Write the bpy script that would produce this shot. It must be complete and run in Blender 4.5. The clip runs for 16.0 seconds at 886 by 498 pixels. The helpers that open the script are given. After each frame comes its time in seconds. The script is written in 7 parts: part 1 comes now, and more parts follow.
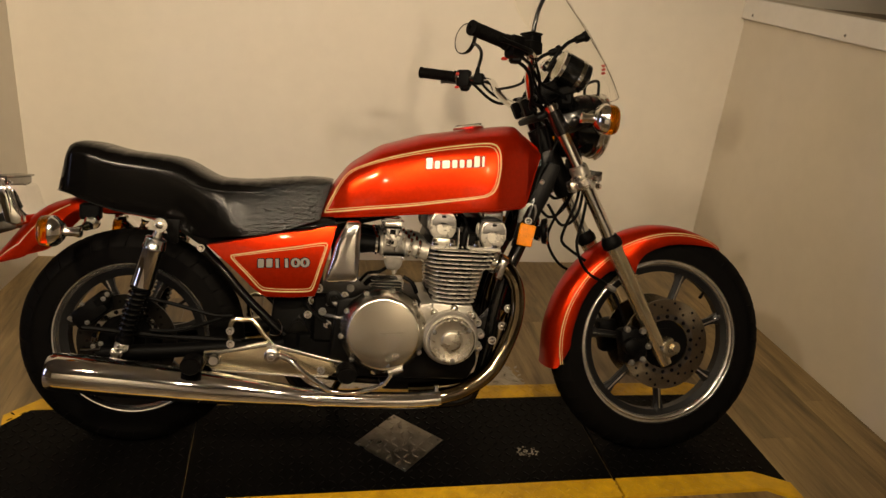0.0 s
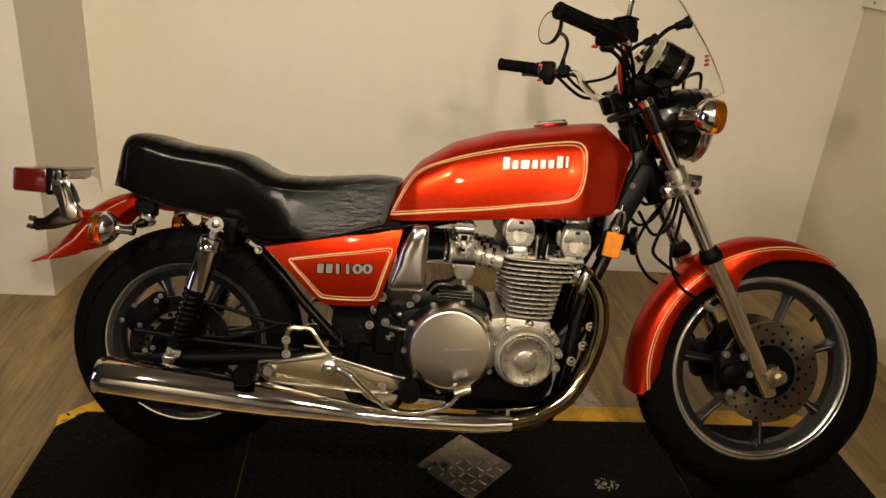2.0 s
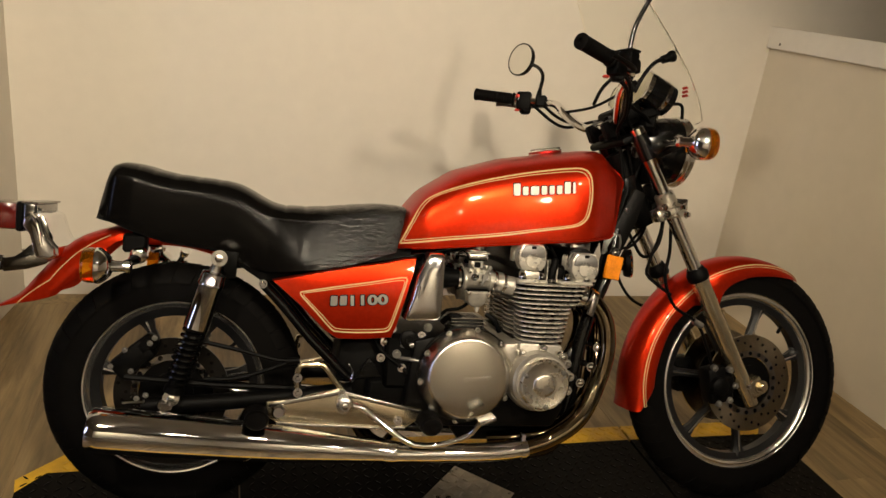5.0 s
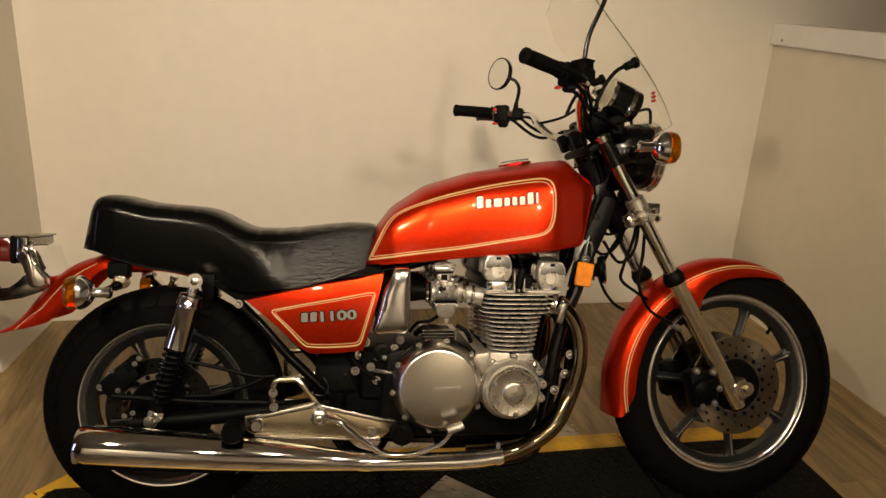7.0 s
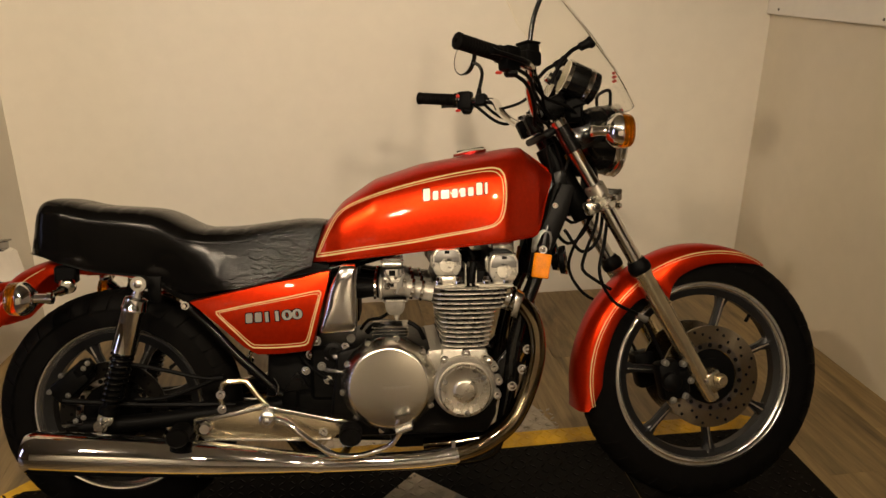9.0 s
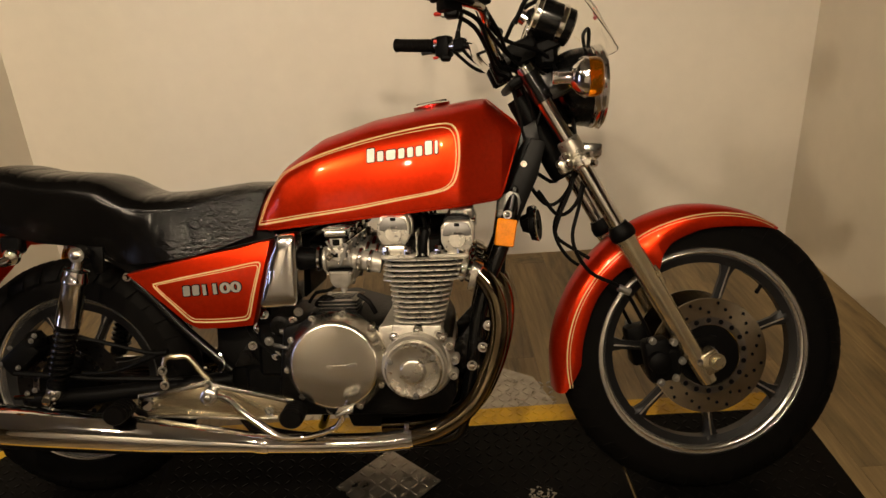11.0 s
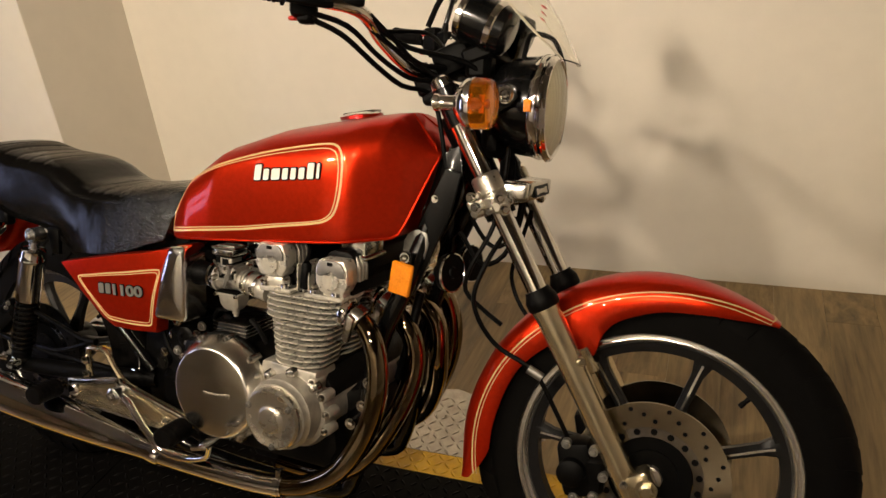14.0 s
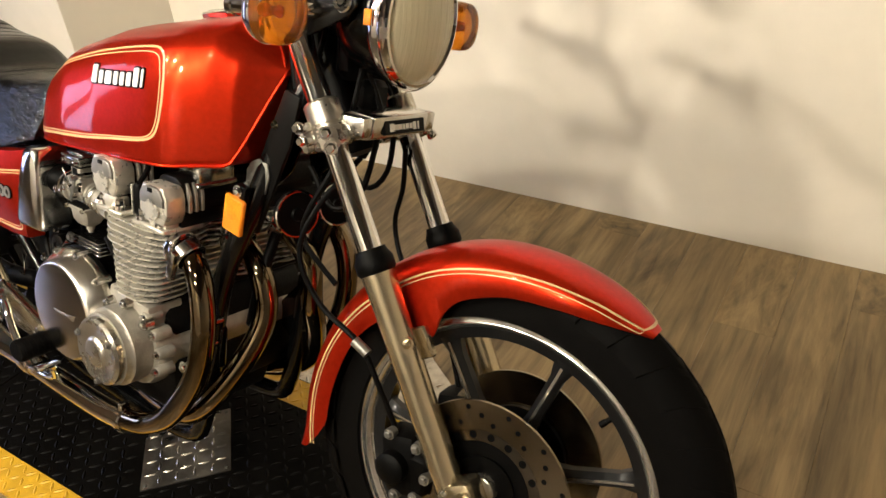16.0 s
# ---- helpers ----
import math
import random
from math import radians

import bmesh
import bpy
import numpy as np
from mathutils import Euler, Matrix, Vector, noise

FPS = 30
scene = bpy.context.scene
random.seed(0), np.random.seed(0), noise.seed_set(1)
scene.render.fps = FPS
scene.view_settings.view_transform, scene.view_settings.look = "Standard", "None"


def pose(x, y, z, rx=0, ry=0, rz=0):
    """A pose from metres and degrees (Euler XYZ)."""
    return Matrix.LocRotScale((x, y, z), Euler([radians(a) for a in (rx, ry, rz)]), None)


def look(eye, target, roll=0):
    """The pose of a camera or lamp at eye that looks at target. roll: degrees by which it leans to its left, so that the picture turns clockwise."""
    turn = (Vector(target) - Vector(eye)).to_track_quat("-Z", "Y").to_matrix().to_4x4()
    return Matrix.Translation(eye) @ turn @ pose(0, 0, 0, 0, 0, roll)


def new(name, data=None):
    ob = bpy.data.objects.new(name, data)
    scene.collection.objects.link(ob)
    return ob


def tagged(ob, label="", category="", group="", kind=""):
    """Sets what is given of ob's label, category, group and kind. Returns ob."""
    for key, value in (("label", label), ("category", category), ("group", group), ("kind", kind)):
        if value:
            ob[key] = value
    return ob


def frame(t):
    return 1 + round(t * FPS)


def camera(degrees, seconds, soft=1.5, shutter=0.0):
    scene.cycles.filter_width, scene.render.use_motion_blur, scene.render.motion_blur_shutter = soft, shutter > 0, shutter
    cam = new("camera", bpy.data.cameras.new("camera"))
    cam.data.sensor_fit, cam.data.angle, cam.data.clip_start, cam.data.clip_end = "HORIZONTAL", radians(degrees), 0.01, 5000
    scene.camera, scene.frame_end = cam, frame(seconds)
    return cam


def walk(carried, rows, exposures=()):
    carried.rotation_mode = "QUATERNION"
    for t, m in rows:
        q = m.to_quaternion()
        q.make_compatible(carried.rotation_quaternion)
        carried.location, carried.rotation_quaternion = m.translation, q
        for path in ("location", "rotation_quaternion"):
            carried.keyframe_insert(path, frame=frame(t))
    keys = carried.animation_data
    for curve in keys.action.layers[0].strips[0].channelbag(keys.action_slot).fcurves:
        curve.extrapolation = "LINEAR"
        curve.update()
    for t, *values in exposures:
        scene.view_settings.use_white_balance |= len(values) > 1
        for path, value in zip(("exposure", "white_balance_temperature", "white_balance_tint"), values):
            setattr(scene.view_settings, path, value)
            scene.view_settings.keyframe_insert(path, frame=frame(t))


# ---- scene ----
cam = camera(61.3, 16.0)
PATH = [
    (0, (0.602, -1.991, 1.476), (0.854, -0.167, 0.694), 6.0),
    (0.5, (0.646, -1.932, 1.465), (0.841, -0.103, 0.678), 4.5),
    (1, (0.67, -1.863, 1.45), (0.764, -0.029, 0.657), 5.0),
    (1.5, (0.659, -1.832, 1.424), (0.695, -0.015, 0.589), 4.4),
    (2, (0.626, -1.805, 1.422), (0.675, 0.026, 0.619), 5.1),
    (2.5, (0.502, -1.778, 1.409), (0.684, 0.055, 0.632), 8.3),
    (3, (0.326, -1.764, 1.387), (0.644, 0.035, 0.573), 6.7),
    (3.5, (0.246, -1.746, 1.372), (0.648, 0.044, 0.576), 7.9),
    (4, (0.234, -1.736, 1.374), (0.631, 0.092, 0.666), 8.3),
    (4.5, (0.23, -1.739, 1.351), (0.621, 0.088, 0.637), 7.6),
    (5, (0.258, -1.766, 1.364), (0.665, 0.069, 0.682), 7.4),
    (7.5, (0.548, -1.852, 1.407), (0.741, 0.024, 0.74), 2.4),
    (8, (0.611, -1.851, 1.402), (0.751, 0.02, 0.708), 1.7),
    (8.5, (0.653, -1.84, 1.397), (0.786, 0.005, 0.636), -0.6),
    (9, (0.721, -1.805, 1.418), (0.859, 0.06, 0.709), 0.5),
    (9.5, (0.824, -1.729, 1.395), (0.895, 0.124, 0.646), 1.2),
    (10, (0.875, -1.675, 1.384), (0.914, 0.157, 0.582), 1.2),
    (12.3, (1.455, -1.468, 1.395), (1.046, 0.285, 0.53), -5.2),
    (12.5, (1.51, -1.419, 1.392), (1.069, 0.319, 0.506), -4.2),
    (13, (1.59, -1.279, 1.392), (1.057, 0.414, 0.472), -5.4),
    (13.5, (1.641, -1.199, 1.378), (1.033, 0.464, 0.451), -8.1),
    (14, (1.766, -1.116, 1.386), (0.941, 0.467, 0.485), -5.8),
    (14.5, (1.916, -1.025, 1.363), (0.967, 0.473, 0.436), -6.6),
    (15, (1.967, -0.944, 1.342), (0.961, 0.515, 0.413), -7.9),
    (15.5, (2.01, -0.79, 1.31), (0.961, 0.552, 0.26), -4.5),
    (16, (2.041, -0.657, 1.296), (0.988, 0.641, 0.195), -5.2),
]
walk(cam, [(t, look(eye, target, roll)) for t, eye, target, roll in PATH],
     [(0, -0.05, 6650, 10), (1, -0.02, 6500, 10), (2, 0.06, 6100, 8), (4.5, 0.07, 6050, 7), (8, 0.0, 6450, 10), (10, -0.04, 6500, 10), (12.5, 0.12, 6250, 10), (14.5, 0.44, 5950, 9), (15.25, 0.76, 5750, 7), (16, 1.0, 5600, 5)])

# ---------------------------------------------------------------- light
world = bpy.data.worlds.new("world")
scene.world = world
world.use_nodes = True
world.node_tree.nodes["Background"].inputs[0].default_value = (0.9, 0.8, 0.65, 1)
world.node_tree.nodes["Background"].inputs[1].default_value = 0.002

ROOM = pose(0, 0, 0, 0, 0, 5.0)          # the room and its deck stand turned to the motorcycle
WARM = (1.0, 0.80, 0.56)
CEIL = 2.62
# Last three are added unseen: two brighten the south wall, one the east.
SPOTS = [(0.53, -2.0), (-0.75, -1.75), (1.70, -1.8), (-0.15, -3.0), (1.35, -3.0), (-1.5, -3.6), (1.2, -3.7), (-1.75, -0.85)]
POWER = [146, 156, 48, 56, 125, 115, 115, 18]
CONE = [96, 96, 74, 74, 66, 100, 100, 46]
AIM = [(0.27, 1.1, 1.0), (0.50, 1.0, 0.9), (1.60, 0.95, 0.40), (0.1, 1.1, 1.1), (1.05, 0.1, 0.5), (-1.5, -4.6, 1.6), (1.2, -4.6, 1.6), (2.46, 0.55, 1.05)]
for (lx, ly), lw, aim, cone in zip(SPOTS, POWER, AIM, CONE):
    data = bpy.data.lights.new("spot_lamp", "SPOT")
    data.energy, data.color, data.spot_size, data.spot_blend, data.shadow_soft_size = lw, WARM, radians(cone), 1.0, 0.065
    new("spot_lamp", data).matrix_world = ROOM @ look((lx, ly, CEIL - 0.09), aim)

# ---------------------------------------------------------------- materials


def material(name, base, rough=0.5, metal=0.0, coat=0.0, grain=0.0, grain_scale=60.0, bump=0.0, bump_scale=200.0,
             second=None, trans=0.0, ior=1.45, rough_var=0.0, spec=0.5, stretch=(1, 1, 1)):
    m = bpy.data.materials.new(name)
    m.use_nodes = True
    nt = m.node_tree
    b = nt.nodes["Principled BSDF"]
    b.inputs["Base Color"].default_value = (*base, 1)
    b.inputs["Roughness"].default_value = rough
    b.inputs["Metallic"].default_value = metal
    b.inputs["Coat Weight"].default_value = coat
    b.inputs["Coat Roughness"].default_value = 0.04
    b.inputs["Transmission Weight"].default_value = trans
    b.inputs["IOR"].default_value = ior
    b.inputs["Specular IOR Level"].default_value = spec
    co = nt.nodes.new("ShaderNodeTexCoord")
    mp = nt.nodes.new("ShaderNodeMapping")
    mp.inputs["Scale"].default_value = stretch
    nt.links.new(co.outputs["Object"], mp.inputs[0])
    if grain:
        n1, n2 = nt.nodes.new("ShaderNodeTexNoise"), nt.nodes.new("ShaderNodeTexNoise")
        n1.inputs["Scale"].default_value, n1.inputs["Detail"].default_value = grain_scale, 6
        n2.inputs["Scale"].default_value, n2.inputs["Detail"].default_value = grain_scale / 9, 4
        for n in (n1, n2):
            nt.links.new(mp.outputs[0], n.inputs["Vector"])
        add = nt.nodes.new("ShaderNodeMath")
        add.operation = "MULTIPLY_ADD"
        add.inputs[1].default_value = 0.5
        nt.links.new(n1.outputs["Fac"], add.inputs[0])
        half = nt.nodes.new("ShaderNodeMath")
        half.operation = "MULTIPLY"
        half.inputs[1].default_value = 0.5
        nt.links.new(n2.outputs["Fac"], half.inputs[0])
        nt.links.new(half.outputs[0], add.inputs[2])
        ramp = nt.nodes.new("ShaderNodeValToRGB")
        lo = second or tuple(c * (1 - grain) for c in base)
        ramp.color_ramp.elements[0].position, ramp.color_ramp.elements[0].color = 0.36, (*lo, 1)
        ramp.color_ramp.elements[1].position, ramp.color_ramp.elements[1].color = 0.62, (*base, 1)
        nt.links.new(add.outputs[0], ramp.inputs[0])
        nt.links.new(ramp.outputs[0], b.inputs["Base Color"])
        if rough_var:
            mr = nt.nodes.new("ShaderNodeMapRange")
            mr.inputs["To Min"].default_value, mr.inputs["To Max"].default_value = max(0.02, rough - rough_var), rough + rough_var
            mr.inputs["From Min"].default_value, mr.inputs["From Max"].default_value = 0.35, 0.65
            nt.links.new(add.outputs[0], mr.inputs[0])
            nt.links.new(mr.outputs[0], b.inputs["Roughness"])
    if bump:
        n3, bp = nt.nodes.new("ShaderNodeTexNoise"), nt.nodes.new("ShaderNodeBump")
        n3.inputs["Scale"].default_value, n3.inputs["Detail"].default_value = bump_scale, 5
        bp.inputs["Strength"].default_value, bp.inputs["Distance"].default_value = bump, 0.004
        nt.links.new(mp.outputs[0], n3.inputs["Vector"])
        nt.links.new(n3.outputs["Fac"], bp.inputs["Height"])
        nt.links.new(bp.outputs[0], b.inputs["Normal"])
    return m


def glowing(name, colour, strength):
    m = bpy.data.materials.new(name)
    m.use_nodes = True
    b = m.node_tree.nodes["Principled BSDF"]
    b.inputs["Base Color"].default_value = (*colour, 1)
    b.inputs["Emission Color"].default_value = (*colour, 1)
    b.inputs["Emission Strength"].default_value = strength
    return m


def wood_material():
    m = bpy.data.materials.new("vinyl_wood")
    m.use_nodes = True
    nt = m.node_tree
    b = nt.nodes["Principled BSDF"]
    co, info = nt.nodes.new("ShaderNodeTexCoord"), nt.nodes.new("ShaderNodeObjectInfo")
    off = nt.nodes.new("ShaderNodeVectorMath")
    off.operation = "MULTIPLY_ADD"
    off.inputs[1].default_value = (1, 1, 1)
    mul = nt.nodes.new("ShaderNodeVectorMath")
    mul.operation = "SCALE"
    mul.inputs[0].default_value = (13.7, 7.1, 3.3)
    nt.links.new(info.outputs["Random"], mul.inputs["Scale"])
    nt.links.new(co.outputs["Object"], off.inputs[0])
    nt.links.new(mul.outputs[0], off.inputs[2])
    layers = []
    for scale, det, dist in (((46, 3.0, 8), 7, 0.5), ((10, 1.1, 4), 5, 0.9)):
        mp, n = nt.nodes.new("ShaderNodeMapping"), nt.nodes.new("ShaderNodeTexNoise")
        mp.inputs["Scale"].default_value = scale
        n.inputs["Scale"].default_value, n.inputs["Detail"].default_value = 1.0, det
        n.inputs["Roughness"].default_value, n.inputs["Distortion"].default_value = 0.65, dist
        nt.links.new(off.outputs[0], mp.inputs[0])
        nt.links.new(mp.outputs[0], n.inputs["Vector"])
        layers.append(n)
    mix = nt.nodes.new("ShaderNodeMath")
    mix.operation = "MULTIPLY_ADD"
    mix.inputs[1].default_value = 0.45
    sc = nt.nodes.new("ShaderNodeMath")
    sc.operation = "MULTIPLY"
    sc.inputs[1].default_value = 0.55
    nt.links.new(layers[0].outputs["Fac"], mix.inputs[0])
    nt.links.new(layers[1].outputs["Fac"], sc.inputs[0])
    nt.links.new(sc.outputs[0], mix.inputs[2])
    ramp = nt.nodes.new("ShaderNodeValToRGB")
    e = ramp.color_ramp.elements
    e[0].position, e[0].color = 0.33, (0.088, 0.058, 0.023, 1)
    e[1].position, e[1].color = 0.66, (0.42, 0.295, 0.135, 1)
    mid = e.new(0.5)
    mid.color = (0.262, 0.182, 0.080, 1)
    nt.links.new(mix.outputs[0], ramp.inputs[0])
    hsv, mr = nt.nodes.new("ShaderNodeHueSaturation"), nt.nodes.new("ShaderNodeMapRange")
    mr.inputs["To Min"].default_value, mr.inputs["To Max"].default_value = 0.68, 0.97
    nt.links.new(info.outputs["Random"], mr.inputs[0])
    nt.links.new(mr.outputs[0], hsv.inputs["Value"])
    nt.links.new(ramp.outputs[0], hsv.inputs["Color"])
    nt.links.new(hsv.outputs[0], b.inputs["Base Color"])
    b.inputs["Roughness"].default_value = 0.42
    bp = nt.nodes.new("ShaderNodeBump")
    bp.inputs["Strength"].default_value, bp.inputs["Distance"].default_value = 0.25, 0.002
    nt.links.new(layers[0].outputs["Fac"], bp.inputs["Height"])
    nt.links.new(bp.outputs[0], b.inputs["Normal"])
    return m


RED = material("red_candy_paint", (0.56, 0.026, 0.004), 0.29, metal=0.80, coat=0.45, grain=0.2, grain_scale=900)
RED.node_tree.nodes["Principled BSDF"].inputs["Coat IOR"].default_value = 1.38
RED.node_tree.nodes["Principled BSDF"].inputs["Specular Tint"].default_value = (0.55, 0.06, 0.02, 1)
GOLD = material("gold_pinstripe", (0.66, 0.43, 0.19), 0.35, coat=0.6)
VINYL = material("black_seat_vinyl", (0.0032, 0.0029, 0.0027), 0.19, grain=0.3, grain_scale=60, rough_var=0.06, spec=0.46)


def creased(m, x0, x1):
    """Fine crinkles in the covering, growing between x0 and x1."""
    nt = m.node_tree
    b = nt.nodes["Principled BSDF"]
    co, sep, mask = nt.nodes.new("ShaderNodeTexCoord"), nt.nodes.new("ShaderNodeSeparateXYZ"), nt.nodes.new("ShaderNodeMapRange")
    mask.inputs["From Min"].default_value, mask.inputs["From Max"].default_value = x0, x1
    mask.inputs["To Min"].default_value, mask.inputs["To Max"].default_value = 0.08, 1.0
    nt.links.new(co.outputs["Object"], sep.inputs[0])
    nt.links.new(sep.outputs["X"], mask.inputs[0])
    gloss = nt.nodes.new("ShaderNodeMapRange")               # sheen put in: the specular level rises towards the front
    gloss.inputs["From Min"].default_value, gloss.inputs["From Max"].default_value = x0, x1
    gloss.inputs["To Min"].default_value, gloss.inputs["To Max"].default_value = 0.15, 0.75
    nt.links.new(sep.outputs["X"], gloss.inputs[0])
    nt.links.new(gloss.outputs[0], b.inputs["Specular IOR Level"])
    normal = None
    for scale, stretch, strength, dist in ((62.0, (0.8, 1.0, 1.7), 1.0, 0.6), (240.0, (0.8, 1.0, 1.5), 0.40, 0.2)):
        mp, n, bp, mul = nt.nodes.new("ShaderNodeMapping"), nt.nodes.new("ShaderNodeTexNoise"), nt.nodes.new("ShaderNodeBump"), nt.nodes.new("ShaderNodeMath")
        mp.inputs["Scale"].default_value = stretch
        n.inputs["Scale"].default_value, n.inputs["Detail"].default_value, n.inputs["Distortion"].default_value = scale, 6, dist
        mul.operation = "MULTIPLY"
        mul.inputs[1].default_value = strength
        nt.links.new(mask.outputs[0], mul.inputs[0])
        nt.links.new(mul.outputs[0], bp.inputs["Strength"])
        bp.inputs["Distance"].default_value = 0.007
        nt.links.new(co.outputs["Object"], mp.inputs[0])
        nt.links.new(mp.outputs[0], n.inputs["Vector"])
        nt.links.new(n.outputs["Fac"], bp.inputs["Height"])
        if normal:
            nt.links.new(normal, bp.inputs["Normal"])
        normal = bp.outputs[0]
    nt.links.new(normal, b.inputs["Normal"])


creased(VINYL, 0.28, 0.48)
CHROME = material("chrome", (0.84, 0.83, 0.81), 0.045, metal=1.0, grain=0.08, grain_scale=30, rough_var=0.02)
POLISH = material("polished_alloy", (0.62, 0.60, 0.56), 0.20, metal=1.0, grain=0.15, grain_scale=45, rough_var=0.07, bump=0.05, bump_scale=160)
CAST = material("cast_alloy", (0.52, 0.49, 0.43), 0.38, metal=0.65, grain=0.35, grain_scale=55, rough_var=0.1, bump=0.25, bump_scale=300)
FORKALLOY = material("lacquered_alloy", (0.64, 0.55, 0.38), 0.22, metal=0.95, coat=0.2, grain=0.15, grain_scale=30, rough_var=0.05)
DULLMETAL = material("grey_metal", (0.26, 0.25, 0.23), 0.42, metal=0.8, grain=0.4, grain_scale=70)
BLACKPAINT = material("black_gloss_paint", (0.003, 0.003, 0.003), 0.2, spec=0.3, coat=0.3, grain=0.4, grain_scale=30)
BLACKMATT = material("black_matt", (0.0018, 0.0017, 0.0017), 0.5, spec=0.09, grain=0.5, grain_scale=60, bump=0.1, bump_scale=300)
ENGINEBLACK = material("dark_engine_casting", (0.0042, 0.0038, 0.0034), 0.42, spec=0.12, grain=0.6, grain_scale=40, bump=0.2, bump_scale=200)
RUBBER = material("tyre_rubber", (0.0028, 0.0024, 0.0022), 0.65, spec=0.07, grain=0.45, grain_scale=50, bump=0.15, bump_scale=400)
WHEELDARK = material("charcoal_wheel_paint", (0.008, 0.008, 0.0085), 0.35, spec=0.3, coat=0.15, grain=0.3, grain_scale=40)
MACHINED = material("machined_rim", (0.80, 0.785, 0.75), 0.19, metal=0.96, grain=0.15, grain_scale=40, rough_var=0.06)
HEADERPIPE = material("heat_tinted_chrome", (0.27, 0.215, 0.135), 0.06, metal=1.0, grain=0.35, grain_scale=9, second=(0.10, 0.07, 0.04), rough_var=0.04)
CLAMPALLOY = material("satin_clamp_alloy", (0.62, 0.58, 0.50), 0.28, metal=0.95, grain=0.2, grain_scale=50, rough_var=0.06)
FINALLOY = material("fin_alloy", (0.76, 0.72, 0.63), 0.30, metal=0.6, grain=0.3, grain_scale=60, rough_var=0.08, bump=0.12, bump_scale=300)
SATINBLACK = material("satin_frame_paint", (0.004, 0.0037, 0.0035), 0.40, spec=0.11, grain=0.4, grain_scale=30, bump=0.05, bump_scale=150)
GREYPAINT = material("grey_casting_paint", (0.22, 0.21, 0.20), 0.42, metal=0.5, grain=0.2, grain_scale=80)
# Chrome with a darker, uneven base colour.
DARKCHROME = material("dark_chrome", (0.35, 0.33, 0.30), 0.16, metal=1.0, grain=0.4, grain_scale=30, rough_var=0.06)
EDGEACRYLIC = material("acrylic_edge", (0.72, 0.64, 0.48), 0.3, trans=0.4)
AMBER = material("amber_lens", (1.0, 0.33, 0.006), 0.04, trans=0.93, spec=0.5, grain=0.15, grain_scale=90)
SATINCHROME = material("satin_chrome", (0.80, 0.79, 0.77), 0.15, metal=1.0, grain=0.08, grain_scale=30, rough_var=0.03)
AMBERFLAT = material("amber_reflector", (0.86, 0.27, 0.006), 0.22, coat=0.6, grain=0.35, grain_scale=420, bump=0.2, bump_scale=500)
REDLENS = material("red_lens", (0.09, 0.006, 0.004), 0.12, coat=0.6, grain=0.3, grain_scale=40)
GLASS = material("headlamp_glass", (0.95, 0.89, 0.64), 0.12, trans=0.42, ior=1.4, bump=0.6, bump_scale=60, stretch=(1, 2.2, 0.10))
REFLECT = material("headlamp_reflector", (0.92, 0.87, 0.66), 0.30, metal=0.6, bump=0.35, bump_scale=40)
ACRYLIC = material("clear_acrylic", (0.97, 0.97, 0.94), 0.01, trans=1.0, ior=1.12)
MIRROR = material("mirror_glass", (0.86, 0.86, 0.84), 0.015, metal=1.0)
SILVERMARK = material("silver_figures", (0.46, 0.45, 0.41), 0.28, metal=0.75)
WHITEMARK = material("pale_badge", (0.74, 0.71, 0.64), 0.3, grain=0.1, grain_scale=200)
REDPLASTIC = material("red_plastic", (0.55, 0.035, 0.02), 0.35)
WHITEPRINT = material("dial_print", (0.7, 0.7, 0.66), 0.5)
WALLPAINT = material("cream_wall_paint", (0.74, 0.69, 0.60), 0.55, grain=0.05, grain_scale=14, bump=0.06, bump_scale=350)
# Wall cream made darker and yellower to stand for the east wall's shade.
PARTITION = material("shaded_partition_paint", (0.69, 0.625, 0.505), 0.55, grain=0.05, grain_scale=14, bump=0.06, bump_scale=350)
TRIMPAINT = material("white_trim_paint", (0.78, 0.75, 0.69), 0.4, grain=0.06, grain_scale=20)
# Dim space put into the colour; unseen west walls take it too, cutting fill.
DARKWALL = material("dimmed_far_wall", (0.24, 0.185, 0.125), 0.6, grain=0.2, grain_scale=5)
# Unseen ceiling: the dark base lowers the bounced light.
CEILPAINT = material("dark_ceiling_paint", (0.24, 0.22, 0.18), 0.7, grain=0.06, grain_scale=10)
WOOD = wood_material()


def brushed(name, base, rough, aniso, metal=0.93):
    """Turned alloy: fine rings round the cover's own axle."""
    m = material(name, base, rough, metal=1.0, grain=0.03, grain_scale=26, rough_var=0.01)
    nt = m.node_tree
    tg = nt.nodes.new("ShaderNodeTangent")
    tg.direction_type, tg.axis = "RADIAL", "Y"
    b = nt.nodes["Principled BSDF"]
    b.inputs["Anisotropic"].default_value, b.inputs["Metallic"].default_value = aniso, metal
    nt.links.new(tg.outputs[0], b.inputs["Tangent"])
    return m


DISCBRUSHED = brushed("turned_disc_steel", (0.28, 0.235, 0.165), 0.24, 0.85, 1.0)
REARDISC = brushed("dark_disc_steel", (0.022, 0.02, 0.018), 0.35, 0.5)
BRUSHED = brushed("brushed_alloy", (0.80, 0.77, 0.70), 0.24, 0.45, 1.0)
BRUSHEDFACE = brushed("dark_brushed_alloy", (0.74, 0.71, 0.63), 0.18, 0.3, 1.0)
SUBFLOOR = material("subfloor", (0.06, 0.045, 0.03), 0.8, grain=0.4, grain_scale=8)
DECKBLACK = material("worn_black_deck_paint", (0.0032, 0.0028, 0.0025), 0.40, spec=0.055, grain=0.5, grain_scale=9, rough_var=0.12, bump=0.12, bump_scale=90)
